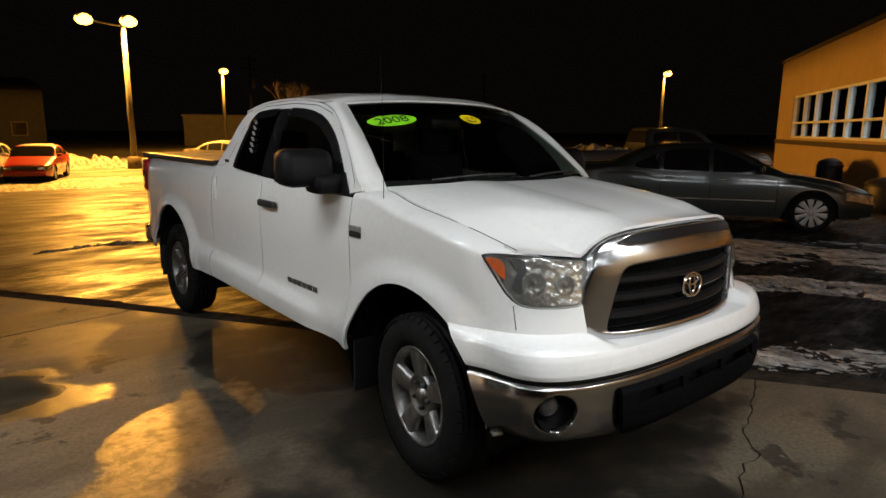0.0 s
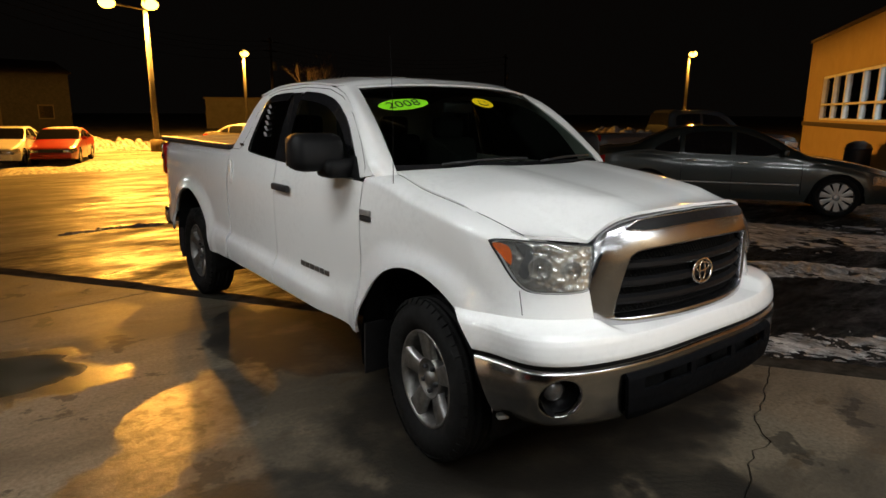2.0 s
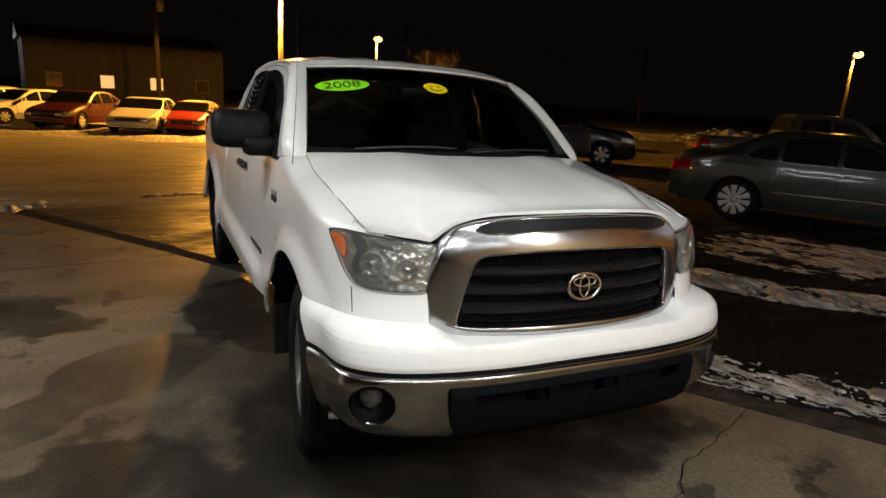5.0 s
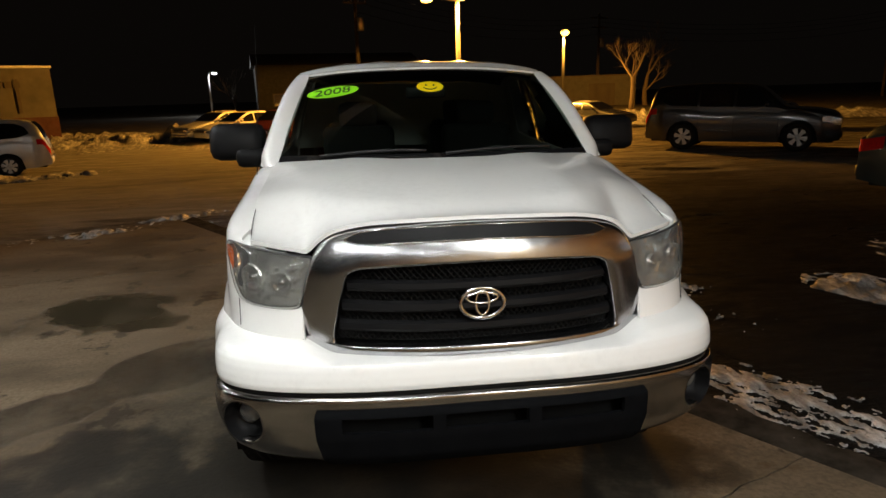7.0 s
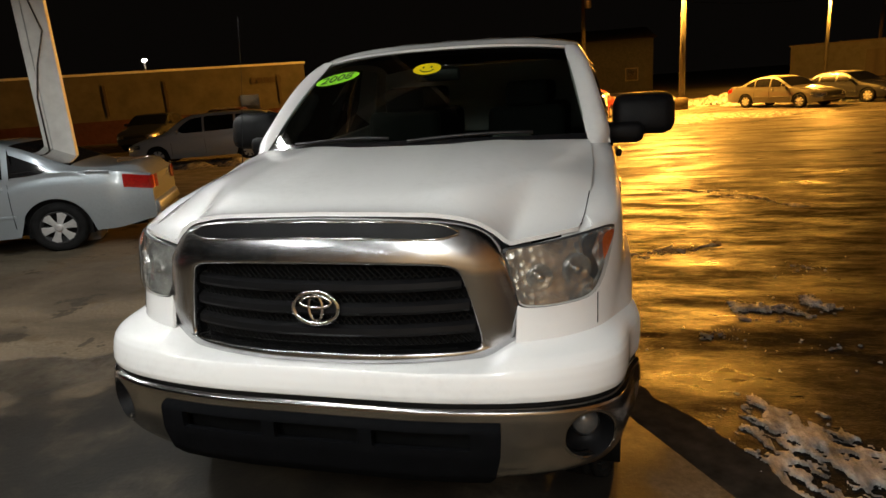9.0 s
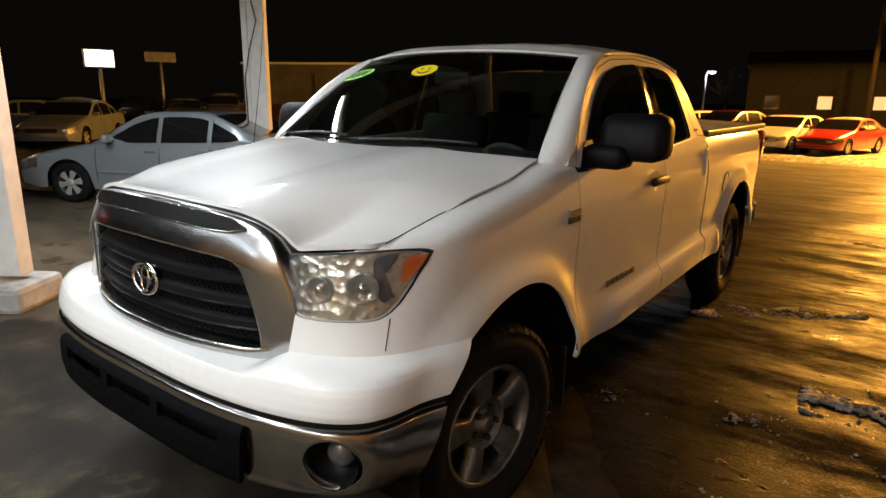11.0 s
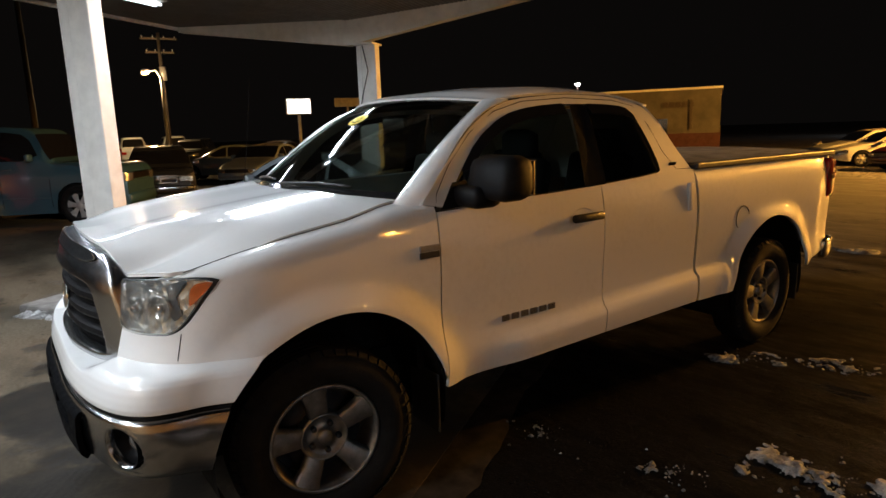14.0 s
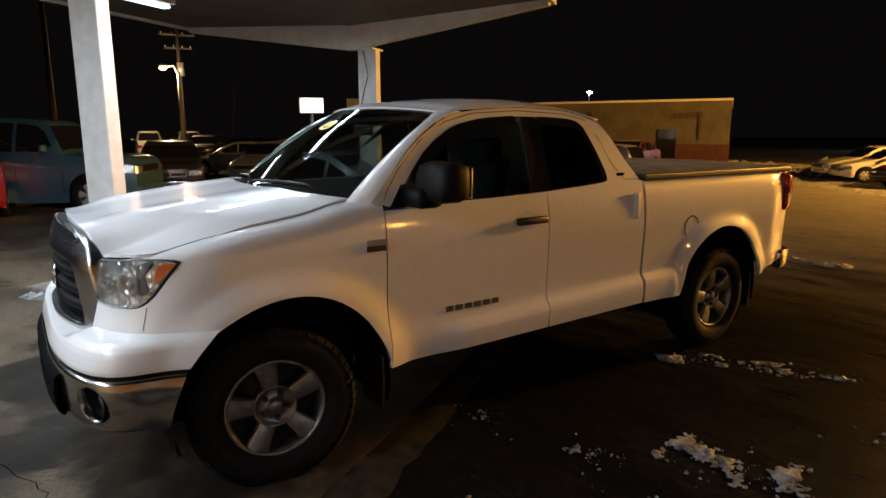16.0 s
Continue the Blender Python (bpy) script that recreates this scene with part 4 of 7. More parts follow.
def fender_fn(u, v):
    z_mid = 0.9
    if u < 0.5:
        t = radians(32) + (math.pi / 2 - radians(32)) * (u / 0.5) ** 0.85
        ym = corner(t, z_mid)[1]
    else:
        t = None
        k = (u - 0.5) / 0.5
        y_c = corner(math.pi / 2, z_mid)[1]
        ym = y_c + (1.538 - y_c) * k
    zb = max(arch(ym), 0.80 if ym < 0.8 else 0.488)
    if t is not None:
        xt, yt = corner(t, 1.17)
    else:
        y_c = corner(math.pi / 2, 1.17)[1]
        xt, yt = 0.98, y_c + (1.538 - y_c) * ((u - 0.5) / 0.5)
    k = smooth01((yt - 0.385) / 0.16)
    ze = lamp_top(xt) if xt < 0.83 else seam_z(yt)
    sh = ze - 0.062 * k

    def place(z):
        if t is not None:
            x, y = corner(t, z)
        else:
            y_c = corner(math.pi / 2, z)[1]
            x, y = side_x(z), y_c + (1.538 - y_c) * ((u - 0.5) / 0.5)
        return x + flared(y, z) * smooth01((y - 0.35) / 0.25), y
    if v < 0.7:
        z = zb + (sh - zb) * (v / 0.7)
        x, y = place(z)
        return x, y, z
    s = (v - 0.7) / 0.3
    x, y = place(sh)
    xe = x + (seam_x(yt) + 0.002 - x) * k
    if k < 0.01:
        z = sh
        return x, y, z
    cx, cz = x - 0.004, ze - 0.004
    return (1 - s) ** 2 * x + 2 * s * (1 - s) * cx + s * s * xe, y + (yt - y) * s * k, (1 - s) ** 2 * sh + 2 * s * (1 - s) * cz + s * s * ze


def side_panel_fn(y0, y1, lower, top):
    def fn(u, v):
        y = y0 + (y1 - y0) * u
        zb = max(arch(y), lower(y))
        z = zb + (top(y) - zb) * v
        tail = 0.06 * smooth01((y - 5.35) / 0.42)
        roll = 0.02 * smooth01((z - top(y) + 0.05) / 0.05) if y > 3.64 else 0.0
        ledge = 0.028 * smooth01((0.665 + 0.045 * (y - 2.0) - z) / 0.048) * smooth01((y - 1.78) / 0.3) * smooth01((4.06 - y) / 0.1)
        return side_x(z) + flared(y, z) - tail - roll + ledge, y, z
    return fn


def bumper_fn(rows, forward=0.024, rise=True):
    """A bumper skin: rows of (z, stand-off from the front corner's skin), from the middle round to the wheel arch."""
    def fn(u, v):
        s = -1 if u < 0.5 else 1
        t = abs(u - 0.5) * 2
        i = min(int(v * (len(rows) - 1)), len(rows) - 2)
        f = v * (len(rows) - 1) - i
        z = rows[i][0] * (1 - f) + rows[i + 1][0] * f
        off = rows[i][1] * (1 - f) + rows[i + 1][1] * f
        off *= 1 - 0.40 * smooth01((t - 0.75) / 0.25)
        p, deep = 2 / 3.0 - 0.19 * smooth01(off / 0.03), 0.60
        y0 = 0.165 + 0.27 * (max(z, 0.71) - 0.95) - off
        lim = FA[0] - math.sqrt(max(0.0, (FA[2] + 0.012) ** 2 - (z - FA[1]) ** 2))
        end = math.acos(max(0.0, 1 - (lim - y0) / deep) ** (1 / p))
        th = (0.60 * t + 0.40 * t ** 2.2) * end
        w = side_x(z) + off
        x = w * math.sin(th) ** p
        y = y0 + deep * (1 - math.cos(th) ** p)
        x += flared(y, z) * smooth01((y - 0.35) / 0.25)
        y -= forward * (1 - smooth01((x - 0.25) / 0.60))
        if rise and z > 0.815:
            z = 0.815 + (z - 0.815) * (0.12 + 0.88 * smooth01((x - 0.53) / 0.13))
        return s * x, y, z
    return fn


def grille_y(x, z):
    return 0.085 + 0.15 * (abs(x) / 0.64) ** 2.4 + 0.55 * max(0.0, z - 1.13) ** 1.15 + 0.05 * max(0.0, 0.88 - z)


def mirrored(points):
    """A closed outline from its right half, given from the bottom middle up to the top middle."""
    return [(x, z) for x, z in points] + [(-x, z) for x, z in reversed(points)]


def rim2(points, n, rounds=2):
    return outline([(x, 0.0, z) for x, z in mirrored(points)], n, rounds)


def wheel(name_parent, y, side, spin, steer=0.0):
    s = side
    w = new("wheel")
    w.parent = name_parent
    w["label"] = "five-spoke alloy wheel with a winter-dirty black tyre"
    m = Matrix.Translation((s * 0.74, y, FW[1])) @ Matrix.Rotation(steer, 4, "Z") @ Matrix.Translation((s * 0.125, 0, 0)) @ Matrix.Diagonal((s, 1, 1, 1))
    r = 0.412
    tyre = [(0.246, 0.075), (0.258, 0.096), (0.300, 0.118), (0.345, 0.117), (0.380, 0.104), (0.396, 0.086)]
    for k in range(4):
        c = 0.06 - 0.04 * k
        tyre += [(r, c + 0.013), (r, c - 0.010), (r - 0.010, c - 0.013), (r - 0.010, c - 0.022)]
    tyre += [(0.396, -0.10), (0.36, -0.125), (0.258, -0.12), (0.246, -0.10)]
    t = lathe("tyre", tyre, RUBBER, w, "", 56, m)
    if s < 0:
        t.data.flip_normals()
    # tread blocks at the shoulders
    verts, faces = [], []
    for k in range(46):
        a = 2 * math.pi * k / 46
        for sx in (0.092, -0.106):
            base = len(verts)
            for da in (-0.056, 0.056):
                for rr, dx in ((r - 0.026, 0.008), (r - 0.002, -0.012)):
                    for e in (-0.012, 0.012):
                        verts.append(m @ Vector((sx + (dx + e) * (1 if sx > 0 else -1), rr * math.cos(a + da), rr * math.sin(a + da))))
            b = base
            faces += [(b, b + 1, b + 3, b + 2), (b + 4, b + 6, b + 7, b + 5), (b, b + 4, b + 5, b + 1), (b + 2, b + 3, b + 7, b + 6), (b, b + 2, b + 6, b + 4), (b + 1, b + 5, b + 7, b + 3)]
    tagged(link_mesh("tread", verts, faces, RUBBER, w, smooth=False), kind="stuff")
    rim = lathe("rim", [(0.249, 0.070), (0.251, 0.088), (0.243, 0.093), (0.233, 0.088), (0.222, 0.060), (0.214, -0.05), (0.23, -0.10)], ALLOY, w, "", 56, m)
    back = lathe("brake_disc", [(0.0, -0.02), (0.17, -0.02), (0.17, -0.035), (0.213, -0.05)], GREYPLASTIC, w, "", 32, m)
    # spokes
    for k in range(5):
        a = spin + 2 * math.pi * k / 5
        verts, faces = [], []
        rows = [(0.092, 0.046, 0.058), (0.115, 0.047, 0.068), (0.15, 0.050, 0.075), (0.200, 0.058, 0.080), (0.235, 0.070, 0.084)]
        for rr, half, x in rows:
            for off, dx in ((-1.0, -0.034), (-0.93, -0.006), (-0.72, 0.003), (0.0, 0.0), (0.72, 0.003), (0.93, -0.006), (1.0, -0.034)):
                c, sn = math.cos(a), math.sin(a)
                q = half * off
                verts.append(m @ Vector((x + dx, rr * c - q * sn, rr * sn + q * c)))
        for i in range(len(rows) - 1):
            for j in range(6):
                o = i * 7 + j
                faces.append((o, o + 1, o + 8, o + 7))
        link_mesh("spoke", verts, faces, ALLOY, w)
    lathe("hub", [(0.0, 0.074), (0.030, 0.073), (0.036, 0.066), (0.040, 0.050), (0.090, 0.048), (0.098, 0.064), (0.106, 0.066), (0.112, 0.050), (0.112, 0.0)], ALLOY, w, "", 36, m)
    for k in range(5):
        a = spin + math.pi / 5 + 2 * math.pi * k / 5
        c = m @ Vector((0.046, 0.065 * math.cos(a), 0.065 * math.sin(a)))
        out = (m.to_3x3() @ Vector((1, 0, 0))).normalized()
        tube("lug_nut", [c, c + out * 0.022, c + out * 0.026], [0.0135, 0.0135, 0.008], GREYPLASTIC, w, sides=6)


def headlight(truck, s):
    hl = new("headlight")
    hl.parent = truck
    hl["label"] = "slightly hazed clear headlight with an amber corner"
    pts = [(0.655, 0.980), (0.74, 0.974), (0.85, 0.977), (0.888, 0.990), (0.918, 1.045), (0.949, 1.180), (0.942, 1.192), (0.90, 1.198), (0.80, 1.188), (0.68, 1.176), (0.600, 1.170), (0.592, 1.162), (0.600, 1.13), (0.622, 1.06), (0.640, 0.995)]
    rim = outline([(x, 0.0, z) for x, z in pts], 64, 1)

    def lift(shape, off):
        return [skin(q.x, q.z, off) for q in shape]
    mid = Vector((0.765, 0, 1.078))
    small = [mid + (q - mid) * 0.955 for q in rim]
    less = [mid + (q - mid) * 0.93 for q in rim]
    band("gasket", lift(rim, 0.004), lift(small, 0.011), BLACK, hl, "", 0, s)

    # bowl surfaces follow the skin ring by ring
    def shell(name, shape, offs, mat, label=""):
        verts, faces = [], []
        n, k = len(shape), len(offs)
        for i in range(k):
            f = 1 - i / k
            for q in shape:
                v = skin(mid.x + (q.x - mid.x) * f, mid.z + (q.z - mid.z) * f, offs[i])
                verts.append((v.x * s, v.y, v.z))
        c = skin(mid.x, mid.z, offs[-1])
        verts.append((c.x * s, c.y, c.z))
        for i in range(k - 1):
            for j in range(n):
                f = (i * n + j, i * n + (j + 1) % n, (i + 1) * n + (j + 1) % n, (i + 1) * n + j)
                faces.append(f[::-1] if s < 0 else f)
        for j in range(n):
            f = ((k - 1) * n + j, (k - 1) * n + (j + 1) % n, k * n)
            faces.append(f[::-1] if s < 0 else f)
        return link_mesh(name, verts, faces, mat, hl, label)
    shell("reflector", less, [0.004, 0.003, 0.003, 0.003, 0.003], REFLECTOR, "faceted chrome reflector")
    lens = shell("lens", small, [0.013, 0.022, 0.027, 0.030, 0.030], LENS, "clear lens")
    lens.visible_shadow = False
    # round bowls with bulbs
    for x, z, r in ((0.825, 1.080, 0.048), (0.712, 1.070, 0.040)):
        c, c2 = skin(x, z, 0.004), skin(x, z, 0.014)
        d = (c2 - c).normalized()
        turn = Vector((1, 0, 0)).rotation_difference(Vector((d.x * s, d.y, 0))).to_matrix().to_4x4()
        mm = Matrix.Translation((c.x * s, c.y, c.z)) @ turn
        lathe("bowl", [(0.0, 0.001), (r * 0.35, 0.001), (r * 0.75, 0.006), (r, 0.013), (r * 1.06, 0.012), (r * 1.1, 0.0)], REFLECTOR, hl, "", 28, mm)
        lathe("bulb", [(0.016, 0.0), (0.016, 0.012), (0.010, 0.017), (0.0, 0.018)], CHROME, hl, "", 14, mm)
    amber = [(0.908, 1.085), (0.944, 1.174), (0.926, 1.180), (0.905, 1.170), (0.900, 1.145), (0.903, 1.11)]
    dark = [(0.872, 1.03), (0.894, 1.055), (0.884, 1.09), (0.856, 1.155), (0.900, 1.186), (0.86, 1.18), (0.835, 1.165), (0.852, 1.09)]
    for nm, shp, o, mt in (("amber_reflector", amber, 0.0105, AMBER), ("bezel", dark, 0.008, GREYPLASTIC)):
        r2 = outline([(x, 0.0, z) for x, z in shp], 24, 1)
        sheet(nm, lift(r2, o), mt, hl, "amber side reflector" if mt is AMBER else "", s)


def truck_body():
    tr = thing("pickup_truck", "white double-cab pickup with chrome grille and tonneau cover", "pickup truck")
    low = table([(1.5, 0.492), (3.6, 0.527), (3.7, 0.52), (5.7, 0.62)])
    for s in (1, -1):
        # flip so that the panels face outwards
        grid_mesh("front_fender", fender_fn, 96, 26, WHITE, tr, "", s > 0 and False, 0.012, s)
        fd = grid_mesh("front_door", side_panel_fn(1.546, 2.700, low, belt), 24, 26, WHITE, tr, "", False, 0.02, s)
        rd = grid_mesh("rear_door", side_panel_fn(2.708, 3.628, low, belt), 20, 26, WHITE, tr, "", False, 0.02, s)
        bed_low = table([(3.6, 0.525), (4.0, 0.52), (5.1, 0.52), (5.3, 0.57), (5.72, 0.63)])
        rail = table([(3.6, 1.402), (5.72, 1.408)])
        grid_mesh("bed_side", side_panel_fn(3.655, 5.715, bed_low, rail), 90, 26, WHITE, tr, "", False, 0.02, s)
        # cab side with the window opening
        outer = outline([(0, 1.43, 1.342), (0, 1.60, 1.505), (0, 1.80, 1.690), (0, 2.0, 1.806), (0, 2.2, 1.862), (0, 2.6, 1.890), (0, 3.0, 1.878), (0, 3.24, 1.838), (0, 3.37, 1.72), (0, 3.48, 1.56), (0, 3.60, 1.43), (0, 3.636, 1.372), (0, 2.5, 1.345)], 110, 1)
        inner = outline([(0, 1.615, 1.352), (0, 1.71, 1.495), (0, 1.87, 1.662), (0, 2.07, 1.772), (0, 2.3, 1.818), (0, 2.6, 1.836), (0, 3.0, 1.824), (0, 3.12, 1.798), (0, 3.2, 1.65), (0, 3.29, 1.43), (0, 3.24, 1.405), (0, 2.5, 1.366)], 110, 1)

        def on_cab(row, off=0.0):
            return [Vector((cab_x(q.z) + off, q.y, q.z)) for q in row]
        band("cab_side", on_cab(outer), on_cab(inner), WHITE, tr, "", 0.02, s, True)
        mid = Vector((0, 2.45, 1.58))
        trim = [mid + (q - mid) * 0.975 for q in inner]
        band("window_seal", on_cab(inner, 0.004), on_cab(trim, -0.004), SEAL, tr, "", 0, s, True)
        # panes and the black pillar between the doors
        def pane_rim(y0, y1):
            r = []
            for q in inner:
                r.append(Vector((0, min(max(q.y, y0), y1), q.z)))
            return on_cab(r, -0.010)
        front = sheet("front_window", pane_rim(1.0, 2.585), SIDEGLASS, tr, "tinted side window", s, True, 0.0, 5)
        rear = sheet("rear_window", pane_rim(2.74, 4.0), DARKGLASS, tr, "dark privacy window", s, True, 0.0, 5)
        post = [(2.57, 1.372), (2.755, 1.378), (2.735, 1.830), (2.60, 1.834)]
        rows = outline([(0, y, z) for y, z in post], 28, 0)
        sheet("door_post", on_cab(rows, 0.004), GLOSSBLACK, tr, "gloss black door pillar", s, True)
        # wind deflectors over the windows
        for y0, y1 in ((1.72, 2.58), (2.75, 3.14)):
            up = [q for q in inner if y0 <= q.y <= y1 and q.z > 1.5]
            up = sorted(up, key=lambda q: q.y)
            verts, faces = [], []
            for q in up:
                verts += [(s * (cab_x(q.z) + 0.006), q.y, q.z + 0.004), (s * (cab_x(q.z - 0.05) + 0.022), q.y + 0.004, q.z - 0.052)]
            for i in range(len(up) - 1):
                faces.append((2 * i, 2 * i + 1, 2 * i + 3, 2 * i + 2))
            link_mesh("wind_deflector", verts, faces, GLOSSBLACK, tr, thick=0.003)
        # outline of the front door's frame
        seam = [(1.540, 1.335), (1.565, 1.42), (1.66, 1.54), (1.83, 1.69), (2.03, 1.796), (2.25, 1.847), (2.6, 1.868), (3.0, 1.855), (3.17, 1.82), (3.26, 1.70), (3.34, 1.54), (3.45, 1.42), (3.60, 1.415)]
        tube("door_gap", [(s * (cab_x(z) - 0.0015), y, z) for y, z in seam], 0.0026, SEAL, tr, sides=6)
        # A pillar from the windscreen's edge to the door frame
        def pillar(u, v):
            z = 1.315 + (1.850 - 1.315) * u
            k = (z - 1.375) / 0.47
            xw, yw = 0.847 - 0.147 * k, 1.385 + 0.655 * k - 0.03 * math.sin(math.pi * max(0, min(1, k)))
            yo = table([(1.342, 1.44), (1.505, 1.60), (1.69, 1.80), (1.806, 2.0), (1.862, 2.2)])(z)
            xo = cab_x(z) - 0.045 * (1 - smooth01((z - 1.33) / 0.10))
            b = v
            x = xw + (xo - xw) * b
            y = yw + (yo - yw) * b - 0.03 * math.sin(math.pi * b)
            return x + 0.022 * math.sin(math.pi * b) * smooth01((z - 1.36) / 0.10), y, z
        grid_mesh("a_pillar", pillar, 24, 8, WHITE, tr, "", False, 0.012, s)
        # handles
        for y, yy in ((2.545, 0), ):
            bm = bmesh.new()
            add_box(bm, (s * 1.006, y, 1.212), (0.036, 0.245, 0.046), bevel=0.014)
            part("door_handle", bm, BLACK, tr, "black door handle", True)
            sheet("handle_recess", [(side_x(1.212 + 0.052 * math.sin(a)) + 0.0025, y - 0.02 + 0.085 * math.cos(a), 1.212 + 0.052 * math.sin(a)) for a in [2 * math.pi * i / 24 for i in range(24)]], WHITE, tr, "", s, True, 0, 3, (-0.018, 0, 0))
        bm = bmesh.new()
        add_box(bm, (s * 0.982, 3.545, 1.24), (0.022, 0.06, 0.19), bevel=0.012)
        part("rear_door_handle", bm, WHITE, tr, "white upright rear door handle", True)
        # badges, as plain bars
        for k, (w, h, dz, mt) in enumerate(((0.110, 0.029, 0.016, BADGE), (0.110, 0.029, -0.016, BLACK))):
            bm = bmesh.new()
            add_box(bm, (s * (side_x(1.165) + 0.006), 1.478, 1.165 + dz), (0.010, w, h), bevel=0.003)
            part("badge", bm, mt, tr, "small chrome and black fender badge")
        for k in range(6):
            bm = bmesh.new()
            y = 1.945 + 0.067 * k
            add_box(bm, (s * (side_x(0.75) + 0.006), y, 0.750), (0.008, 0.050, 0.033), bevel=0.003)
            part("badge_bar", bm, SCRIPT, tr, "chrome badge of plain bars")
        bm = bmesh.new()
        add_box(bm, (s * (cab_x(1.455) + 0.003), 3.415, 1.455), (0.006, 0.075, 0.022), Matrix.Rotation(radians(18 * s), 4, "Y"), 0.002)
        part("badge", bm, GLOSSBLACK, tr, "small dark badge")
        bm = bmesh.new()
        add_box(bm, (s * (side_x(1.30) - 0.018), 5.36, 1.29), (0.004, 0.34, 0.028))
        add_box(bm, (s * (side_x(1.26) - 0.020), 5.40, 1.255), (0.004, 0.22, 0.018))
        part("bed_decal", bm, plain("grey decal", (0.16, 0.15, 0.15), 0.5), tr, "grey decal of plain bars")
        # mirrors
        mr = new("wing_mirror")
        mr.parent = tr
        mr["label"] = "large black folding wing mirror"
        bm = bmesh.new()
        add_box(bm, (s * 1.110, 1.79, 1.487), (0.305, 0.21, 0.205), None, 0.055)
        for v in bm.verts:
            k = (v.co.z - 1.35) / 0.21
            if v.co.y < 1.79:
                v.co.y += 0.04 * k
        part("shell", bm, MIRRORSHELL, mr, "", True)
        bm = bmesh.new()
        add_box(bm, (s * 1.115, 1.897, 1.485), (0.25, 0.01, 0.16), None, 0.003)
        part("mirror_glass", bm, CHROME, mr, "mirror glass")
        bm = bmesh.new()
        add_box(bm, (s * 1.01, 1.742, 1.400), (0.20, 0.165, 0.105), bevel=0.035)
        part("arm", bm, MIRRORSHELL, mr, "", True)
        bm = bmesh.new()
        tri = [bm.verts.new((s * (cab_x(z) + 0.006), y, z)) for y, z in ((1.575, 1.345), (1.79, 1.352), (1.745, 1.47), (1.665, 1.465))]
        bm.faces.new(tri)
        part("mount", bm, MIRRORSHELL, mr).modifiers.new("thickness", "SOLIDIFY").thickness = 0.012
        # wheel wells and mud flaps
        for (cy, cz, r), nm in ((FA, "front"), (RA, "rear")):
            verts, faces = [], []
            n = 28
            for i in range(n + 1):
                a = -0.35 + (math.pi + 0.7) * i / n
                for x in (0.55, 0.80, 0.978):
                    verts.append((s * x, cy + (r + 0.005) * math.cos(a), max(0.30, cz + (r + 0.005) * math.sin(a))))
            for i in range(n):
                for k in range(2):
                    o = i * 3 + k
                    faces.append((o, o + 1, o + 4, o + 3))
            link_mesh("wheel_liner", verts, faces, SEAL, tr)
            box("liner_wall", (s * 0.54, cy, 0.62), (0.02, 1.1, 0.7), SEAL, tr)
            yf = cy + r - (0.035 if nm == "front" else 0.06)
            box("mud_flap", (s * 0.86, yf, 0.40 if nm == "front" else 0.40), (0.24, 0.012, 0.30), BLACK, tr, "black mud flap", bevel=0.004)
        wheel(tr, FW[0], s, 0.489 if s > 0 else 0.2, radians(-7))
        wheel(tr, RW[0], s, 0.5)
        headlight(tr, s)
        # tail lamps
        tl = new("tail_light")
        tl.parent = tr
        tl["label"] = "red and clear tail light"
        bm = bmesh.new()
        add_box(bm, (s * 0.905, 5.665, 1.215), (0.105, 0.155, 0.33), bevel=0.03)
        part("lens", bm, RED, tl, "red lens", True)
        bm = bmesh.new()
        add_box(bm, (s * 0.906, 5.672, 1.235), (0.108, 0.157, 0.085), bevel=0.02)
        part("reverse_lens", bm, LENS, tl, "clear lens", True)
    # fuel flap on the driver's side
    ring = [2 * math.pi * i / 40 for i in range(40)]
    tube("fuel_flap", [(side_x(1.03 + 0.085 * math.sin(a)) + flared(4.205, 1.03) + 0.0005, 4.205 + 0.085 * math.cos(a), 1.03 + 0.085 * math.sin(a)) for a in ring + ring[:1]], 0.0032, SEAL, tr, "round fuel flap", 5)
    # aerial on the passenger fender
    tube("aerial", [(-0.942, 1.280, 1.300), (-0.936, 1.284, 1.34), (-0.905, 1.335, 1.75), (-0.898, 1.372, 2.08)], [0.009, 0.0022, 0.0015, 0.001], SEAL, tr, "thin black whip aerial", 6)
    bm = bmesh.new()
    bmesh.ops.create_uvsphere(bm, u_segments=12, v_segments=8, radius=0.026, matrix=Matrix.Translation((-0.944, 1.280, 1.300)) @ Matrix.Diagonal((0.8, 0.9, 1.25, 1)))
    part("aerial_base", bm, BLACK, tr, "", True)

    # bonnet
    front_y = table([(0.0, 0.190), (0.3, 0.202), (0.46, 0.228), (0.53, 0.243)] + [(x, skin(x, lamp_top(x), 0.0).y) for x in (0.60, 0.66, 0.74, 0.832)])
    front_z = table([(0.0, 1.296), (0.35, 1.287), (0.46, 1.272), (0.53, 1.250), (0.575, 1.218)] + [(x, lamp_top(x) + 0.008) for x in (0.62, 0.66, 0.74, 0.832)])
    rear_y = table([(0.0, 1.13), (0.3, 1.15), (0.55, 1.225), (0.72, 1.31), (0.842, 1.392)])
    crown = table([(0.2, 1.288), (0.45, 1.334), (0.75, 1.376), (1.0, 1.404), (1.2, 1.420), (1.4, 1.426)])

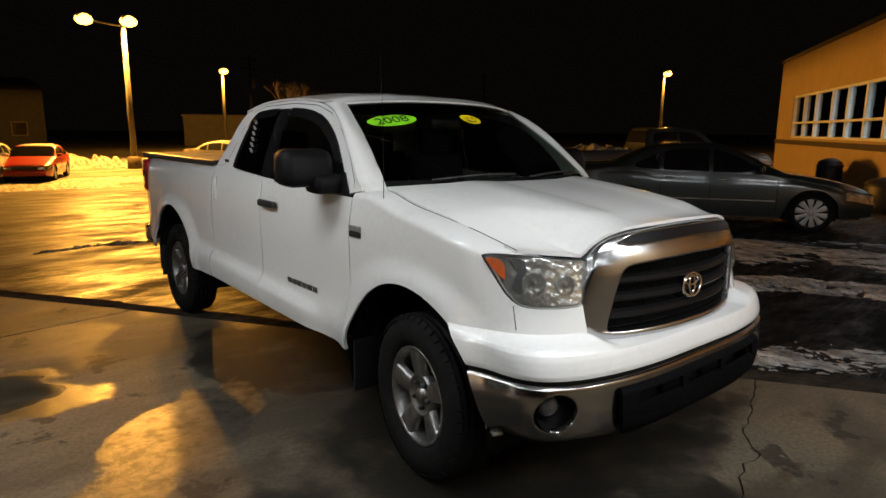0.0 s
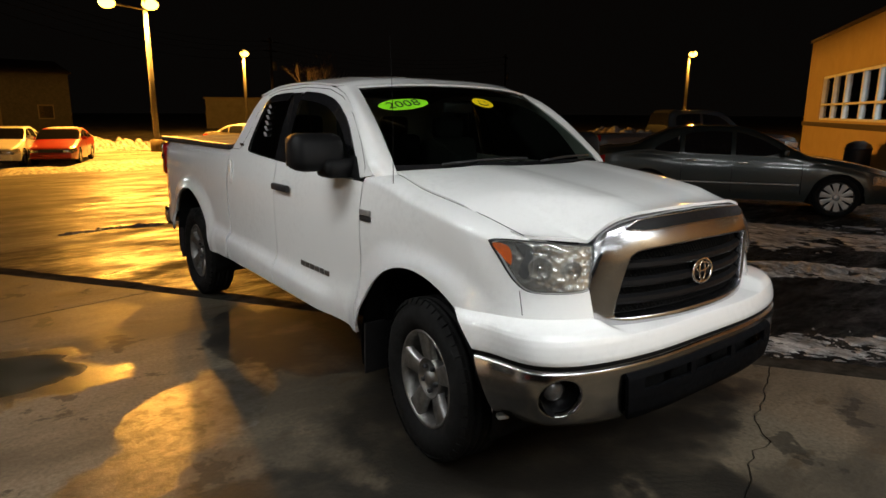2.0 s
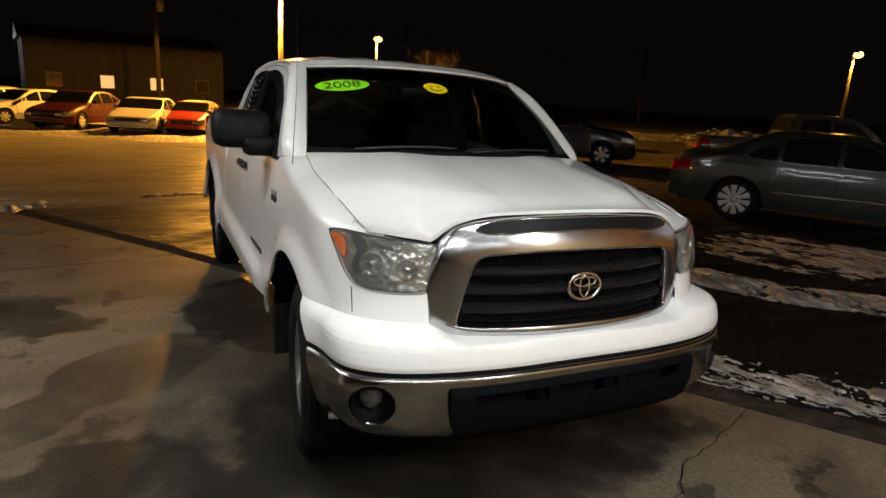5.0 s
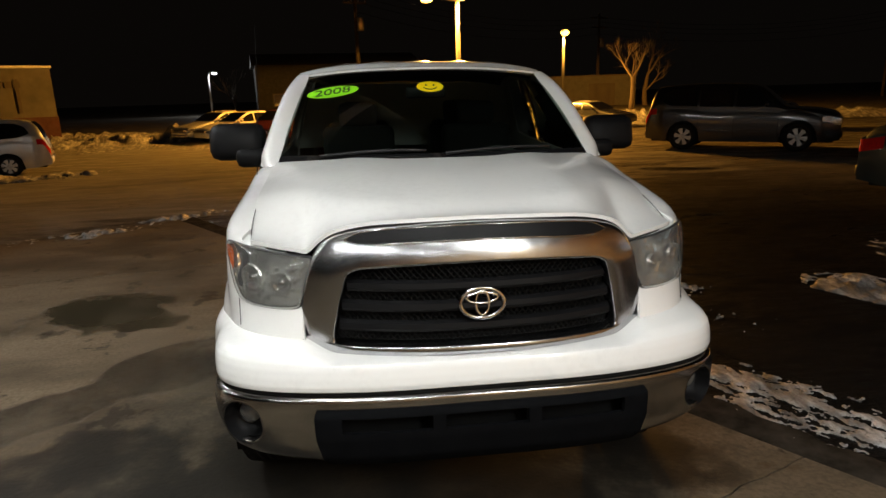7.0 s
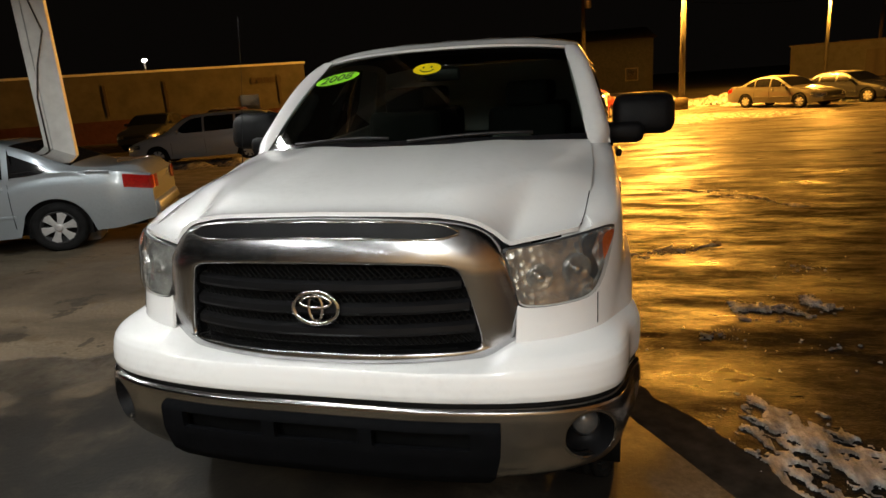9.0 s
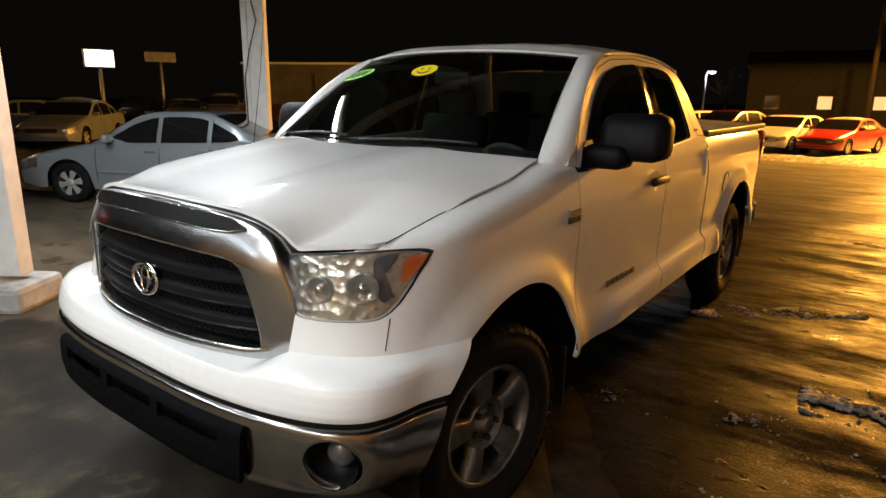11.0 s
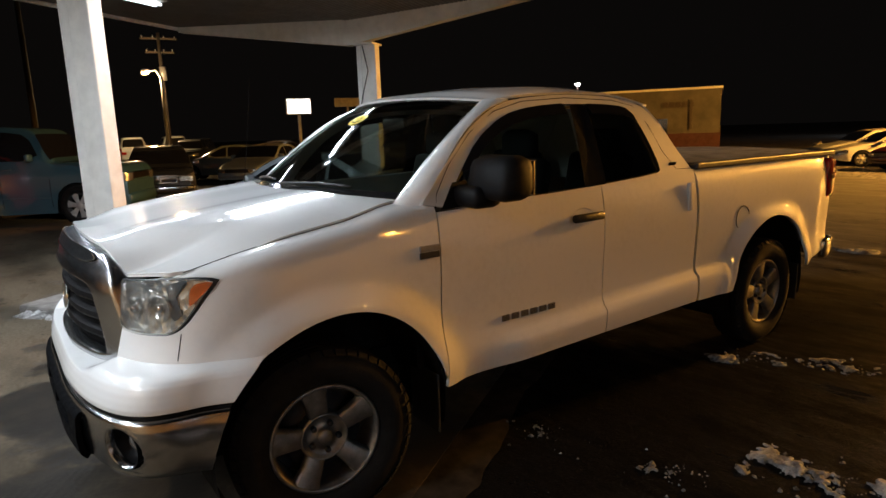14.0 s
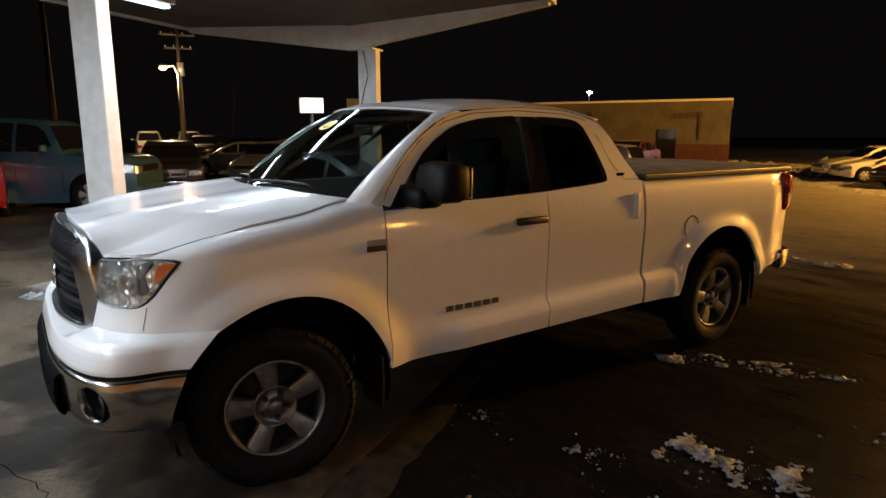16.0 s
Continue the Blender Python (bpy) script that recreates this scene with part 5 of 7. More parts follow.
    def bonnet(u, v):
        q = 2 * u - 1
        a = abs(q)
        xf, xr = 0.832 * a, 0.842 * a
        y0, y1 = front_y(xf), rear_y(xr)
        y = y0 + (y1 - y0) * v
        x = a * seam_x(y)
        g = table([(0.0, 0.95), (0.28, 0.95), (0.40, 1.0), (0.52, 0.99), (0.62, 0.86), (0.80, 0.58), (0.92, 0.28), (1.0, 0.0)])(a)
        z = seam_z(y) + (crown(y) - seam_z(y)) * g
        lip = front_z(xf)
        z = lip + (z - lip) * smooth01(v / (0.22 + 0.26 * smooth01((a - 0.5) / 0.3))) ** 0.8
        return math.copysign(x, q), y, z
    grid_mesh("bonnet", bonnet, 80, 44, WHITE, tr, "", True, 0.014)
    # closing pieces where bonnet, fender and headlight meet
    for s in (1, -1):
        a, b = skin(0.78, 1.184, -0.003), skin(0.915, 1.192, -0.003)
        link_mesh("fender_corner", [(s * a.x, a.y, a.z), (s * b.x, b.y, b.z), (s * 0.880, 0.57, seam_z(0.57) - 0.004), (s * 0.79, 0.57, seam_z(0.57) - 0.004)], [(0, 1, 2, 3) if s > 0 else (3, 2, 1, 0)], WHITE, tr, thick=0.004)
        tube("panel_gap", [(s * q.x, q.y, q.z) for q in (skin(0.895, 0.885 + 0.10 * i / 6, 0.0005) for i in range(7))], 0.0018, SEAL, tr, "", 5)
        tube("bonnet_gap", [(s * (seam_x(y) + 0.0008), y, seam_z(y) + 0.0010) for y in [0.44 + 0.96 * i / 24 for i in range(25)]], 0.0017, SEAL, tr, "", 5)
    # cowl and wipers
    def screen(u, v):
        q = 2 * u - 1
        a = abs(q)
        xb, yb, zb = 0.845 * a, 1.150 + 0.245 * a ** 2.2, 1.402 - 0.014 * a ** 2
        xt, yt, zt = 0.700 * a, 1.895 + 0.145 * a ** 2.2, 1.880 - 0.032 * a ** 2.5
        bow = 0.035 * math.sin(math.pi * v)
        return math.copysign(xb + (xt - xb) * v, q), yb + (yt - yb) * v - bow * 0.55, zb + (zt - zb) * v + bow * 0.75
    grid_mesh("windscreen", screen, 40, 20, GLASS, tr, "dark-looking clear windscreen", True).visible_shadow = True
    def cowl(u, v):
        x, y, z = screen(u, 0.0)
        return x * 1.01, y - 0.075 + 0.085 * v, z + 0.004 * v - 0.012
    grid_mesh("cowl", cowl, 30, 3, BLACK, tr, "", True)
    def surround(u, v):
        # black ceramic rim at the foot of the glass
        x, y, z = screen(u, 0.07 * v)
        return x, y - 0.001, z + 0.0025
    grid_mesh("screen_rim", surround, 40, 2, GLOSSBLACK, tr, "", True)
    for x0, x1 in ((-0.62, -0.08), (0.02, 0.60)):
        pts = []
        for i in range(9):
            u = 0.5 + 0.5 * (x0 + (x1 - x0) * i / 8) / 0.845
            x, y, z = screen(u, 0.045 + 0.035 * math.sin(i / 8 * 2.2))
            pts.append((x, y - 0.012, z + 0.016))
        tube("wiper", pts, 0.008, BLACK, tr, "black wiper", 6)
    # roof
    rail_z = table([(1.9, 1.838), (2.05, 1.852), (2.4, 1.880), (2.7, 1.890), (3.05, 1.872), (3.3, 1.815)])
    mid_z = table([(1.88, 1.880), (2.05, 1.912), (2.3, 1.934), (2.7, 1.945), (3.05, 1.925), (3.2, 1.895), (3.3, 1.845)])

    def roof(u, v):
        q = 2 * u - 1
        a = abs(q)
        y0 = 1.895 + 0.145 * a ** 2.2
        y = y0 + (3.30 - y0) * v
        xr = cab_x(rail_z(y)) + 0.004
        xr = 0.704 + (xr - 0.704) * smooth01(v / 0.12)
        z = rail_z(y) + (mid_z(y) - rail_z(y)) * (1 - a ** 3.2)
        top = screen(u, 1.0)[2]
        z = top + (z - top) * smooth01(v / 0.10)
        rib = 0.006 * math.cos(math.pi * 6 * min(a, 0.75)) * smooth01((0.75 - a) / 0.1) * smooth01((v - 0.15) / 0.1) * smooth01((0.9 - v) / 0.1)
        return math.copysign(a * xr, q), y, z + rib * 0.6
    grid_mesh("roof", roof, 48, 36, WHITE, tr, "", True, 0.012)
    def cab_back(u, v):
        q = 2 * u - 1
        z = 1.30 + (1.83 - 1.30) * v
        y = table([(1.30, 3.634), (1.40, 3.61), (1.56, 3.485), (1.72, 3.375), (1.83, 3.28)])(z)
        return q * (cab_x(z) + 0.0), y + 0.02 * (1 - q * q), z
    grid_mesh("cab_back", cab_back, 24, 16, WHITE, tr, "", True, 0.01)
    def back_glass(u, v):
        q = 2 * u - 1
        x, y, z = cab_back(0.5 + q * 0.40, 0.26 + 0.60 * v)
        return x, y + 0.006, z
    grid_mesh("back_window", back_glass, 12, 8, GLOSSBLACK, tr, "dark rear window", True)

    # grille surround
    outer = rim2([(0.0, 0.822), (0.30, 0.822), (0.50, 0.820), (0.540, 0.820), (0.570, 0.830), (0.655, 0.872), (0.676, 0.888), (0.675, 0.92), (0.652, 1.01), (0.614, 1.13), (0.595, 1.175), (0.555, 1.228), (0.500, 1.256), (0.40, 1.275), (0.20, 1.288), (0.0, 1.292)], 160, 1)
    hole = rim2([(0.0, 0.860), (0.30, 0.858), (0.50, 0.854), (0.528, 0.858), (0.530, 0.89), (0.505, 1.01), (0.480, 1.10), (0.470, 1.122), (0.44, 1.138), (0.36, 1.146), (0.20, 1.155), (0.0, 1.158)], 160, 1)
    n = 160
    verts, faces = [], []
    rings = [(0.0, 0.12), (0.0, 0.010), (0.035, 0.001), (0.10, -0.002), (0.5, -0.004), (0.9, -0.002), (0.96, 0.001), (1.0, 0.010), (1.02, 0.075)]
    c = Vector((0, 0, 1.02))
    for k, back in rings:
        for q, h in zip(outer, hole):
            w = q.lerp(h, k)
            verts.append((w.x, grille_y(w.x, w.z) + back, w.z))
    for r in range(len(rings) - 1):
        for i in range(n):
            j = (i + 1) % n
            faces.append((r * n + j, r * n + i, (r + 1) * n + i, (r + 1) * n + j))
    link_mesh("grille_surround", verts, faces, SATIN, tr, "broad chrome grille surround")
    # dark insert let into its top
    ins_low = table([(0.0, 1.236), (0.2, 1.232), (0.42, 1.222), (0.475, 1.234)])
    ins_top = table([(0.0, 1.284), (0.25, 1.279), (0.42, 1.264), (0.475, 1.240)])

    def insert(u, v):
        x = -0.475 + 0.95 * u
        z = ins_low(abs(x)) + (ins_top(abs(x)) - ins_low(abs(x))) * v
        return x, grille_y(x, z) - 0.010, z + 0.004
    grid_mesh("grille_insert", insert, 40, 5, GRILLEBLACK, tr, "dark strip let into the top of the grille", False, 0.010)
    rim_u = [i / 40 for i in range(41)]
    tube("insert_trim", [insert(u, 0.0) for u in rim_u] + [insert(u, 1.0) for u in reversed(rim_u)] + [insert(0, 0)], 0.0028, CHROME, tr, "", 6)
    # grille: backing, bars and a lattice
    sheet("grille_backing", [(q.x * 0.99, grille_y(q.x, q.z) + 0.072, c.z + (q.z - c.z) * 0.99) for q in hole], SEAL, tr, "", 1, True, 0, 6)
    half_at = table([(0.862, 0.515), (0.92, 0.512), (1.06, 0.482), (1.12, 0.45), (1.158, 0.40)])
    for z in (0.925, 1.000, 1.076):
        verts, faces = [], []
        m = 40
        hw = half_at(z)
        prof = [(0.006, -0.019), (0.0, -0.008), (0.004, 0.010), (0.022, 0.019), (0.05, 0.019), (0.05, -0.019)]
        for i in range(m + 1):
            x = -hw + 2 * hw * i / m
            for dy, dz in prof:
                verts.append((x, grille_y(x, z) + 0.022 + dy, z + dz))
        k = len(prof)
        for i in range(m):
            for j in range(k):
                faces.append((i * k + j, (i + 1) * k + j, (i + 1) * k + (j + 1) % k, i * k + (j + 1) % k))
        link_mesh("grille_bar", verts, faces, GRILLEBLACK, tr, "", smooth=False)
    verts, faces = [], []
    for s in (-1, 1):
        x = -0.80
        while x < 0.80:
            pts = []
            for i in range(14):
                z = 0.866 + 0.28 * i / 13
                xx = x + s * (z - 1.0) * 0.9
                if abs(xx) < half_at(z) - 0.004:
                    pts.append(Vector((xx, grille_y(xx, z) + 0.052 + 0.002 * s, z)))
            if len(pts) > 1:
                ring_tube(verts, faces, [pts[0], pts[-1]] if len(pts) < 4 else pts[::3] + [pts[-1]], [0.0032] * (2 if len(pts) < 4 else len(pts[::3]) + 1), 4, False)
            x += 0.022
    tagged(link_mesh("lattice", verts, faces, SEAL, tr, "fine black lattice in the grille"), kind="stuff")
    # oval emblem of plain rings
    em = new("emblem")
    em.parent = tr
    em["label"] = "chrome oval emblem of plain rings"
    for rx, rz, w, dz, nm in ((0.079, 0.054, 0.0085, 0.0, "ring"), (0.024, 0.044, 0.006, 0.0, "inner_ring"), (0.055, 0.019, 0.006, 0.018, "inner_ring")):
        tube(nm, [(rx * math.cos(a), 0.108 + 0.10 * (dz + rz * math.sin(a)), 1.008 + dz + rz * math.sin(a)) for a in ring + ring[:1]], w, CHROME, em, "", 10, False)

    # bumper: white cover, chrome bar, grey valance
    grid_mesh("bumper_cover", bumper_fn([(0.717, -0.030), (0.718, 0.028), (0.724, 0.042), (0.742, 0.048), (0.770, 0.050), (0.800, 0.049), (0.822, 0.045), (0.838, 0.036), (0.852, 0.024), (0.864, 0.011), (0.871, 0.003), (0.873, -0.030)]), 160, 44, WHITE, tr, "", True, 0.0)
    fog = (0.876, 0.590)
    grid_mesh("bumper_gap", bumper_fn([(0.719, 0.000), (0.718, 0.030), (0.699, 0.030), (0.698, 0.000)], 0.024, False), 120, 6, SEAL, tr, "black rubber gap above the bumper", True, 0.0)
    fn = bumper_fn([(0.700, -0.030), (0.701, 0.018), (0.699, 0.034), (0.692, 0.042), (0.66, 0.044), (0.58, 0.042), (0.50, 0.034), (0.450, 0.020), (0.430, -0.008), (0.426, -0.045)], 0.024, False)
    verts, faces = [], []
    nu, nv = 150, 36
    for i in range(nu + 1):
        for j in range(nv + 1):
            verts.append(fn(i / nu, j / nv))
    for i in range(nu):
        for j in range(nv):
            q = (i * (nv + 1) + j, (i + 1) * (nv + 1) + j, (i + 1) * (nv + 1) + j + 1, i * (nv + 1) + j + 1)
            mx = sum(abs(verts[k][0]) for k in q) / 4
            mz = sum(verts[k][2] for k in q) / 4
            if math.hypot((mx - fog[0]) * 1.08, mz - fog[1]) > 0.086 and not (mx < 0.575 and mz < 0.65):
                faces.append(q)
    link_mesh("chrome_bumper", verts, faces, DULLCHROME, tr, "salt-stained chrome front bumper", thick=0.004)
    for s in (1, -1):
        fl = new("fog_light")
        fl.parent = tr
        fl["label"] = "round fog light deep in a black bezel"
        cx, cz = fog
        best = min(((abs(v[0] - s * cx) + abs(v[2] - cz)), v) for v in verts)[1]
        d = Vector((s * 0.46, -0.89, 0.0)).normalized()
        turn = Vector((1, 0, 0)).rotation_difference(d).to_matrix().to_4x4()
        mm = Matrix.Translation((s * cx, best[1], cz)) @ turn

        def on_bumper(x, z, out):
            near = sorted(((v[0] - s * x) ** 2 + (v[2] - z) ** 2, v[1]) for v in verts if v[0] * s > 0.6)[:4]
            w = [1 / (q[0] + 1e-5) for q in near]
            return Vector((s * x, sum(k * q[1] for k, q in zip(w, near)) / sum(w), z)) + d * out
        loop = [2 * math.pi * i / 48 for i in range(48)]
        rings = [[on_bumper(cx + r * math.cos(a) / 1.08, cz + r * math.sin(a), o) for a in loop] for r, o in ((0.076, -0.030), (0.080, 0.000), (0.085, 0.005), (0.094, 0.004), (0.106, 0.0015), (0.107, -0.004))]
        n = len(loop)
        faces2 = [(k * n + i, k * n + (i + 1) % n, (k + 1) * n + (i + 1) % n, (k + 1) * n + i) for k in range(len(rings) - 1) for i in range(n)]
        link_mesh("ring", [p for row in rings for p in row], faces2, DULLCHROME, fl, "chrome ring")
        lathe("bezel", [(0.085, -0.004), (0.079, -0.03), (0.070, -0.085), (0.0, -0.09)], GRILLEBLACK, fl, "", 32, mm)
        m2 = Matrix.Translation(Vector((s * (cx + 0.012), best[1] + 0.014, cz + 0.010)) - d * 0.058) @ turn
        lathe("lamp", [(0.047, -0.03), (0.047, 0.0), (0.042, 0.012), (0.030, 0.022), (0.015, 0.027), (0.0, 0.029)], FOGLENS, fl, "round clear lamp", 24, m2)
        lathe("lamp_rim", [(0.047, 0.0), (0.050, 0.002), (0.052, -0.02)], GRILLEBLACK, fl, "", 24, m2)
        if s < 0:
            bm = bmesh.new()
            add_box(bm, (s * 0.93, 0.45, 0.425), (0.05, 0.09, 0.02), Matrix.Rotation(radians(20 * s), 4, "Z"), 0.006)
            part("bracket", bm, GALV, fl)
    skirt = bumper_fn([(0.642, 0.000), (0.645, 0.044), (0.638, 0.052), (0.56, 0.056), (0.49, 0.047), (0.455, 0.024), (0.440, -0.026)], 0.026, False)

    reach = next(i for i in range(100) if skirt(0.5 + i / 200, 0.5)[0] > 0.60) / 100

    def valance(u, v):
        return skirt(0.5 + (u - 0.5) * reach, v)
    # the valance is pierced by three air slots
    slots = ((-0.51, -0.19), (-0.15, 0.15), (0.19, 0.51))
    verts, faces = [], []
    nu, nv = 132, 44
    for i in range(nu + 1):
        for j in range(nv + 1):
            verts.append(valance(i / nu, j / nv))
    for i in range(nu):
        for j in range(nv):
            q = (i * (nv + 1) + j, (i + 1) * (nv + 1) + j, (i + 1) * (nv + 1) + j + 1, i * (nv + 1) + j + 1)
            mx = sum(verts[k][0] for k in q) / 4
            mz = sum(verts[k][2] for k in q) / 4
            if not (0.584 < mz < 0.630 and any(x0 < mx < x1 for x0, x1 in slots)):
                faces.append(q)
    link_mesh("valance", verts, faces, VALANCE, tr, "dark grey plastic lower valance", thick=0.02)
    box("slot_backing", (0, 0.115, 0.58), (1.12, 0.02, 0.22), SEAL, tr)

    # load bed, tailgate, rear bumper, tonneau
    def gate(u, v):
        q = 2 * u - 1
        return q * 0.90, 5.715 + 0.02 * (1 - q * q), 0.64 + 0.765 * v
    grid_mesh("tailgate", gate, 16, 14, WHITE, tr, "", True, 0.03)
    bm = bmesh.new()
    add_box(bm, (0, 5.80, 0.605), (1.86, 0.13, 0.17), bevel=0.03)
    part("rear_bumper", bm, CHROME, tr, "chrome rear bumper", True)
    for s in (1, -1):
        bm = bmesh.new()
        add_box(bm, (s * 0.935, 5.70, 0.61), (0.07, 0.22, 0.165), Matrix.Rotation(radians(8 * s), 4, "Z"), 0.025)
        part("rear_bumper_end", bm, CHROME, tr, "", True)
        bm = bmesh.new()
        add_box(bm, (s * 0.915, 4.685, 1.425), (0.07, 2.04, 0.045), bevel=0.012)
        part("tonneau_rail", bm, BLACK, tr, "black tonneau rail")
    for y in (3.69, 5.69):
        box("tonneau_end_rail", (0, y, 1.425), (1.78, 0.05, 0.045), BLACK, tr, bevel=0.01)
    def cover(u, v):
        return -0.885 + 1.77 * u, 3.70 + 1.98 * v, 1.440 + 0.022 * math.sin(math.pi * u) + 0.004 * noise.noise(Vector((u * 5, v * 6, 0)))
    grid_mesh("tonneau_cover", cover, 24, 24, VINYL, tr, "frost-dusted soft tonneau cover")
    # chassis and sills
    box("chassis", (0, 2.9, 0.52), (1.2, 5.3, 0.16), SEAL, tr)
    box("floor_pan", (0, 2.6, 0.60), (1.84, 2.1, 0.10), SEAL, tr)
    box("bed_floor", (0, 4.7, 0.80), (1.1, 1.95, 0.05), SEAL, tr)
    box("firewall", (0, 1.50, 0.9), (1.7, 0.04, 0.70), SEAL, tr)
    box("bay_floor", (0, 0.75, 0.70), (1.1, 1.0, 0.30), SEAL, tr)
    tube("rear_axle", [(-0.75, RW[0], RW[1]), (0.75, RW[0], RW[1])], 0.06, SEAL, tr)
    tube("front_axle", [(-0.75, FW[0], FW[1]), (0.75, FW[0], FW[1])], 0.05, SEAL, tr)
    # cabin
    bm = bmesh.new()
    add_box(bm, (0, 1.62, 1.20), (1.62, 0.46, 0.26), bevel=0.07)
    part("dashboard", bm, GREYPLASTIC, tr, "grey dashboard", True)
    for x in (-0.42, 0.42):
        for y, nm in ((2.35, "front_seat"), (3.12, "rear_seat")):
            bm = bmesh.new()
            add_box(bm, (x, y - 0.12, 0.98), (0.52, 0.50, 0.16), bevel=0.05)
            add_box(bm, (x, y + 0.16, 1.26), (0.50, 0.14, 0.54), Matrix.Rotation(radians(-12), 4, "X"), 0.05)
            add_box(bm, (x, y + 0.22, 1.60), (0.27, 0.10, 0.17), bevel=0.04)
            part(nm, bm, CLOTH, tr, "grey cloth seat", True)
    sw = Matrix.Translation((0.42, 1.90, 1.24)) @ Matrix.Rotation(radians(-62), 4, "X")
    tube("steering_wheel", [sw @ Vector((0.19 * math.cos(a), 0.19 * math.sin(a), 0)) for a in ring + ring[:1]], 0.016, WHEELGREY, tr, "grey steering wheel", 8)
    tube("steering_spoke", [sw @ Vector((-0.18, 0, 0)), sw @ Vector((0, 0, -0.02)), sw @ Vector((0.18, 0, 0))], [0.014, 0.04, 0.014], GREYPLASTIC, tr, "", 8)
    bm = bmesh.new()
    add_box(bm, (0, 1.93, 1.745), (0.24, 0.03, 0.07), bevel=0.012)
    part("rear_view_mirror", bm, BLACK, tr, "black rear-view mirror", True)
    def liner(u, v):
        x, y, z = roof(u, 0.04 + 0.92 * v)
        return x * 0.96, y, z - 0.035
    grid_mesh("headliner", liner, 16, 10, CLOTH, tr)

    # stickers on the glass
    def on_screen(x, z, off=0.004):
        lo, hi = 0.0, 1.0
        u = 0.5
        for _ in range(18):
            v = (lo + hi) / 2
            wide = 0.845 + (0.700 - 0.845) * v
            u = 0.5 + 0.5 * x / wide
            if screen(u, v)[2] < z:
                lo = v
            else:
                hi = v
        p = Vector(screen(u, v))
        d = (Vector(screen(u, v + 0.01)) - p).normalized()
        e = (Vector(screen(u + 0.01, v)) - p).normalized()
        nn = e.cross(d)
        nn = nn if nn.y < 0 else -nn
        return p + nn * off, e, d, nn
    green = plain("green sticker", (0.27, 0.80, 0.02), 0.5, 0, 0, 0.05)
    yellow = plain("yellow sticker", (0.95, 0.72, 0.01), 0.5, 0, 0, 0.05)
    ink = plain("dark ink", (0.012, 0.045, 0.010), 0.6)
    p0, e, d, nn = on_screen(-0.552, 1.752)
    tilt = radians(-7)
    e2, d2 = e * math.cos(tilt) - d * math.sin(tilt), d * math.cos(tilt) + e * math.sin(tilt)
    st = sheet("year_sticker", [p0 + e2 * 0.158 * math.cos(a) + d2 * 0.062 * math.sin(a) for a in ring], green, tr, "lime green oval sticker reading 2008", 1, False, 0, 2)
    txt = bpy.data.curves.new("2008", "FONT")
    txt.body, txt.size, txt.extrude, txt.align_x, txt.align_y = "2008", 0.098, 0.0008, "CENTER", "CENTER"
    t = new("year_text", txt)
    t.data.materials.append(ink)
    t.parent = st
    basis = Matrix((( *e2, 0), (*d2, 0), (*nn, 0), (0, 0, 0, 1))).transposed()
    t.matrix_local = Matrix.Translation(p0 + nn * 0.002) @ basis @ Matrix.Diagonal((1.12, 1, 1, 1))
    p1, e, d, nn = on_screen(0.0, 1.772)
    ys = sheet("smile_sticker", [p1 + e * 0.077 * math.cos(a) + d * 0.062 * math.sin(a) for a in ring], yellow, tr, "round yellow sticker with a simple smile", 1, False, 0, 2)
    for x in (-0.022, 0.022):
        sheet("eye", [p1 + nn * 0.002 + e * (x + 0.006 * math.cos(a)) + d * (0.014 + 0.010 * math.sin(a)) for a in ring[::3]], ink, ys, "", 1, False, 0, 1)
    tube("smile", [p1 + nn * 0.002 + e * 0.040 * math.cos(a) + d * (0.040 * math.sin(a) + 0.004) for a in [math.pi * (1.12 + 0.76 * i / 12) for i in range(13)]], 0.0025, ink, ys, "", 4)
    # pale marks on the passenger rear window
    for k in range(6):
        z = 1.545 + 0.040 * k
        bm = bmesh.new()
        add_box(bm, (-(cab_x(z) + 0.0), 3.02 + 0.012 * k, z), (0.003, 0.044, 0.031), Matrix.Rotation(radians(-18), 4, "Y"), 0.001)
        part("window_mark", bm, plain("pale window mark", (0.35, 0.33, 0.36), 0.6), tr, "pale sticker of plain bars")
    return tr


truck = truck_body()
# the driver's side stands a little lower, on the asphalt
truck.matrix_world = Matrix.Translation((0, 0, -0.006)) @ Matrix.Rotation(0.0118, 4, "Y")


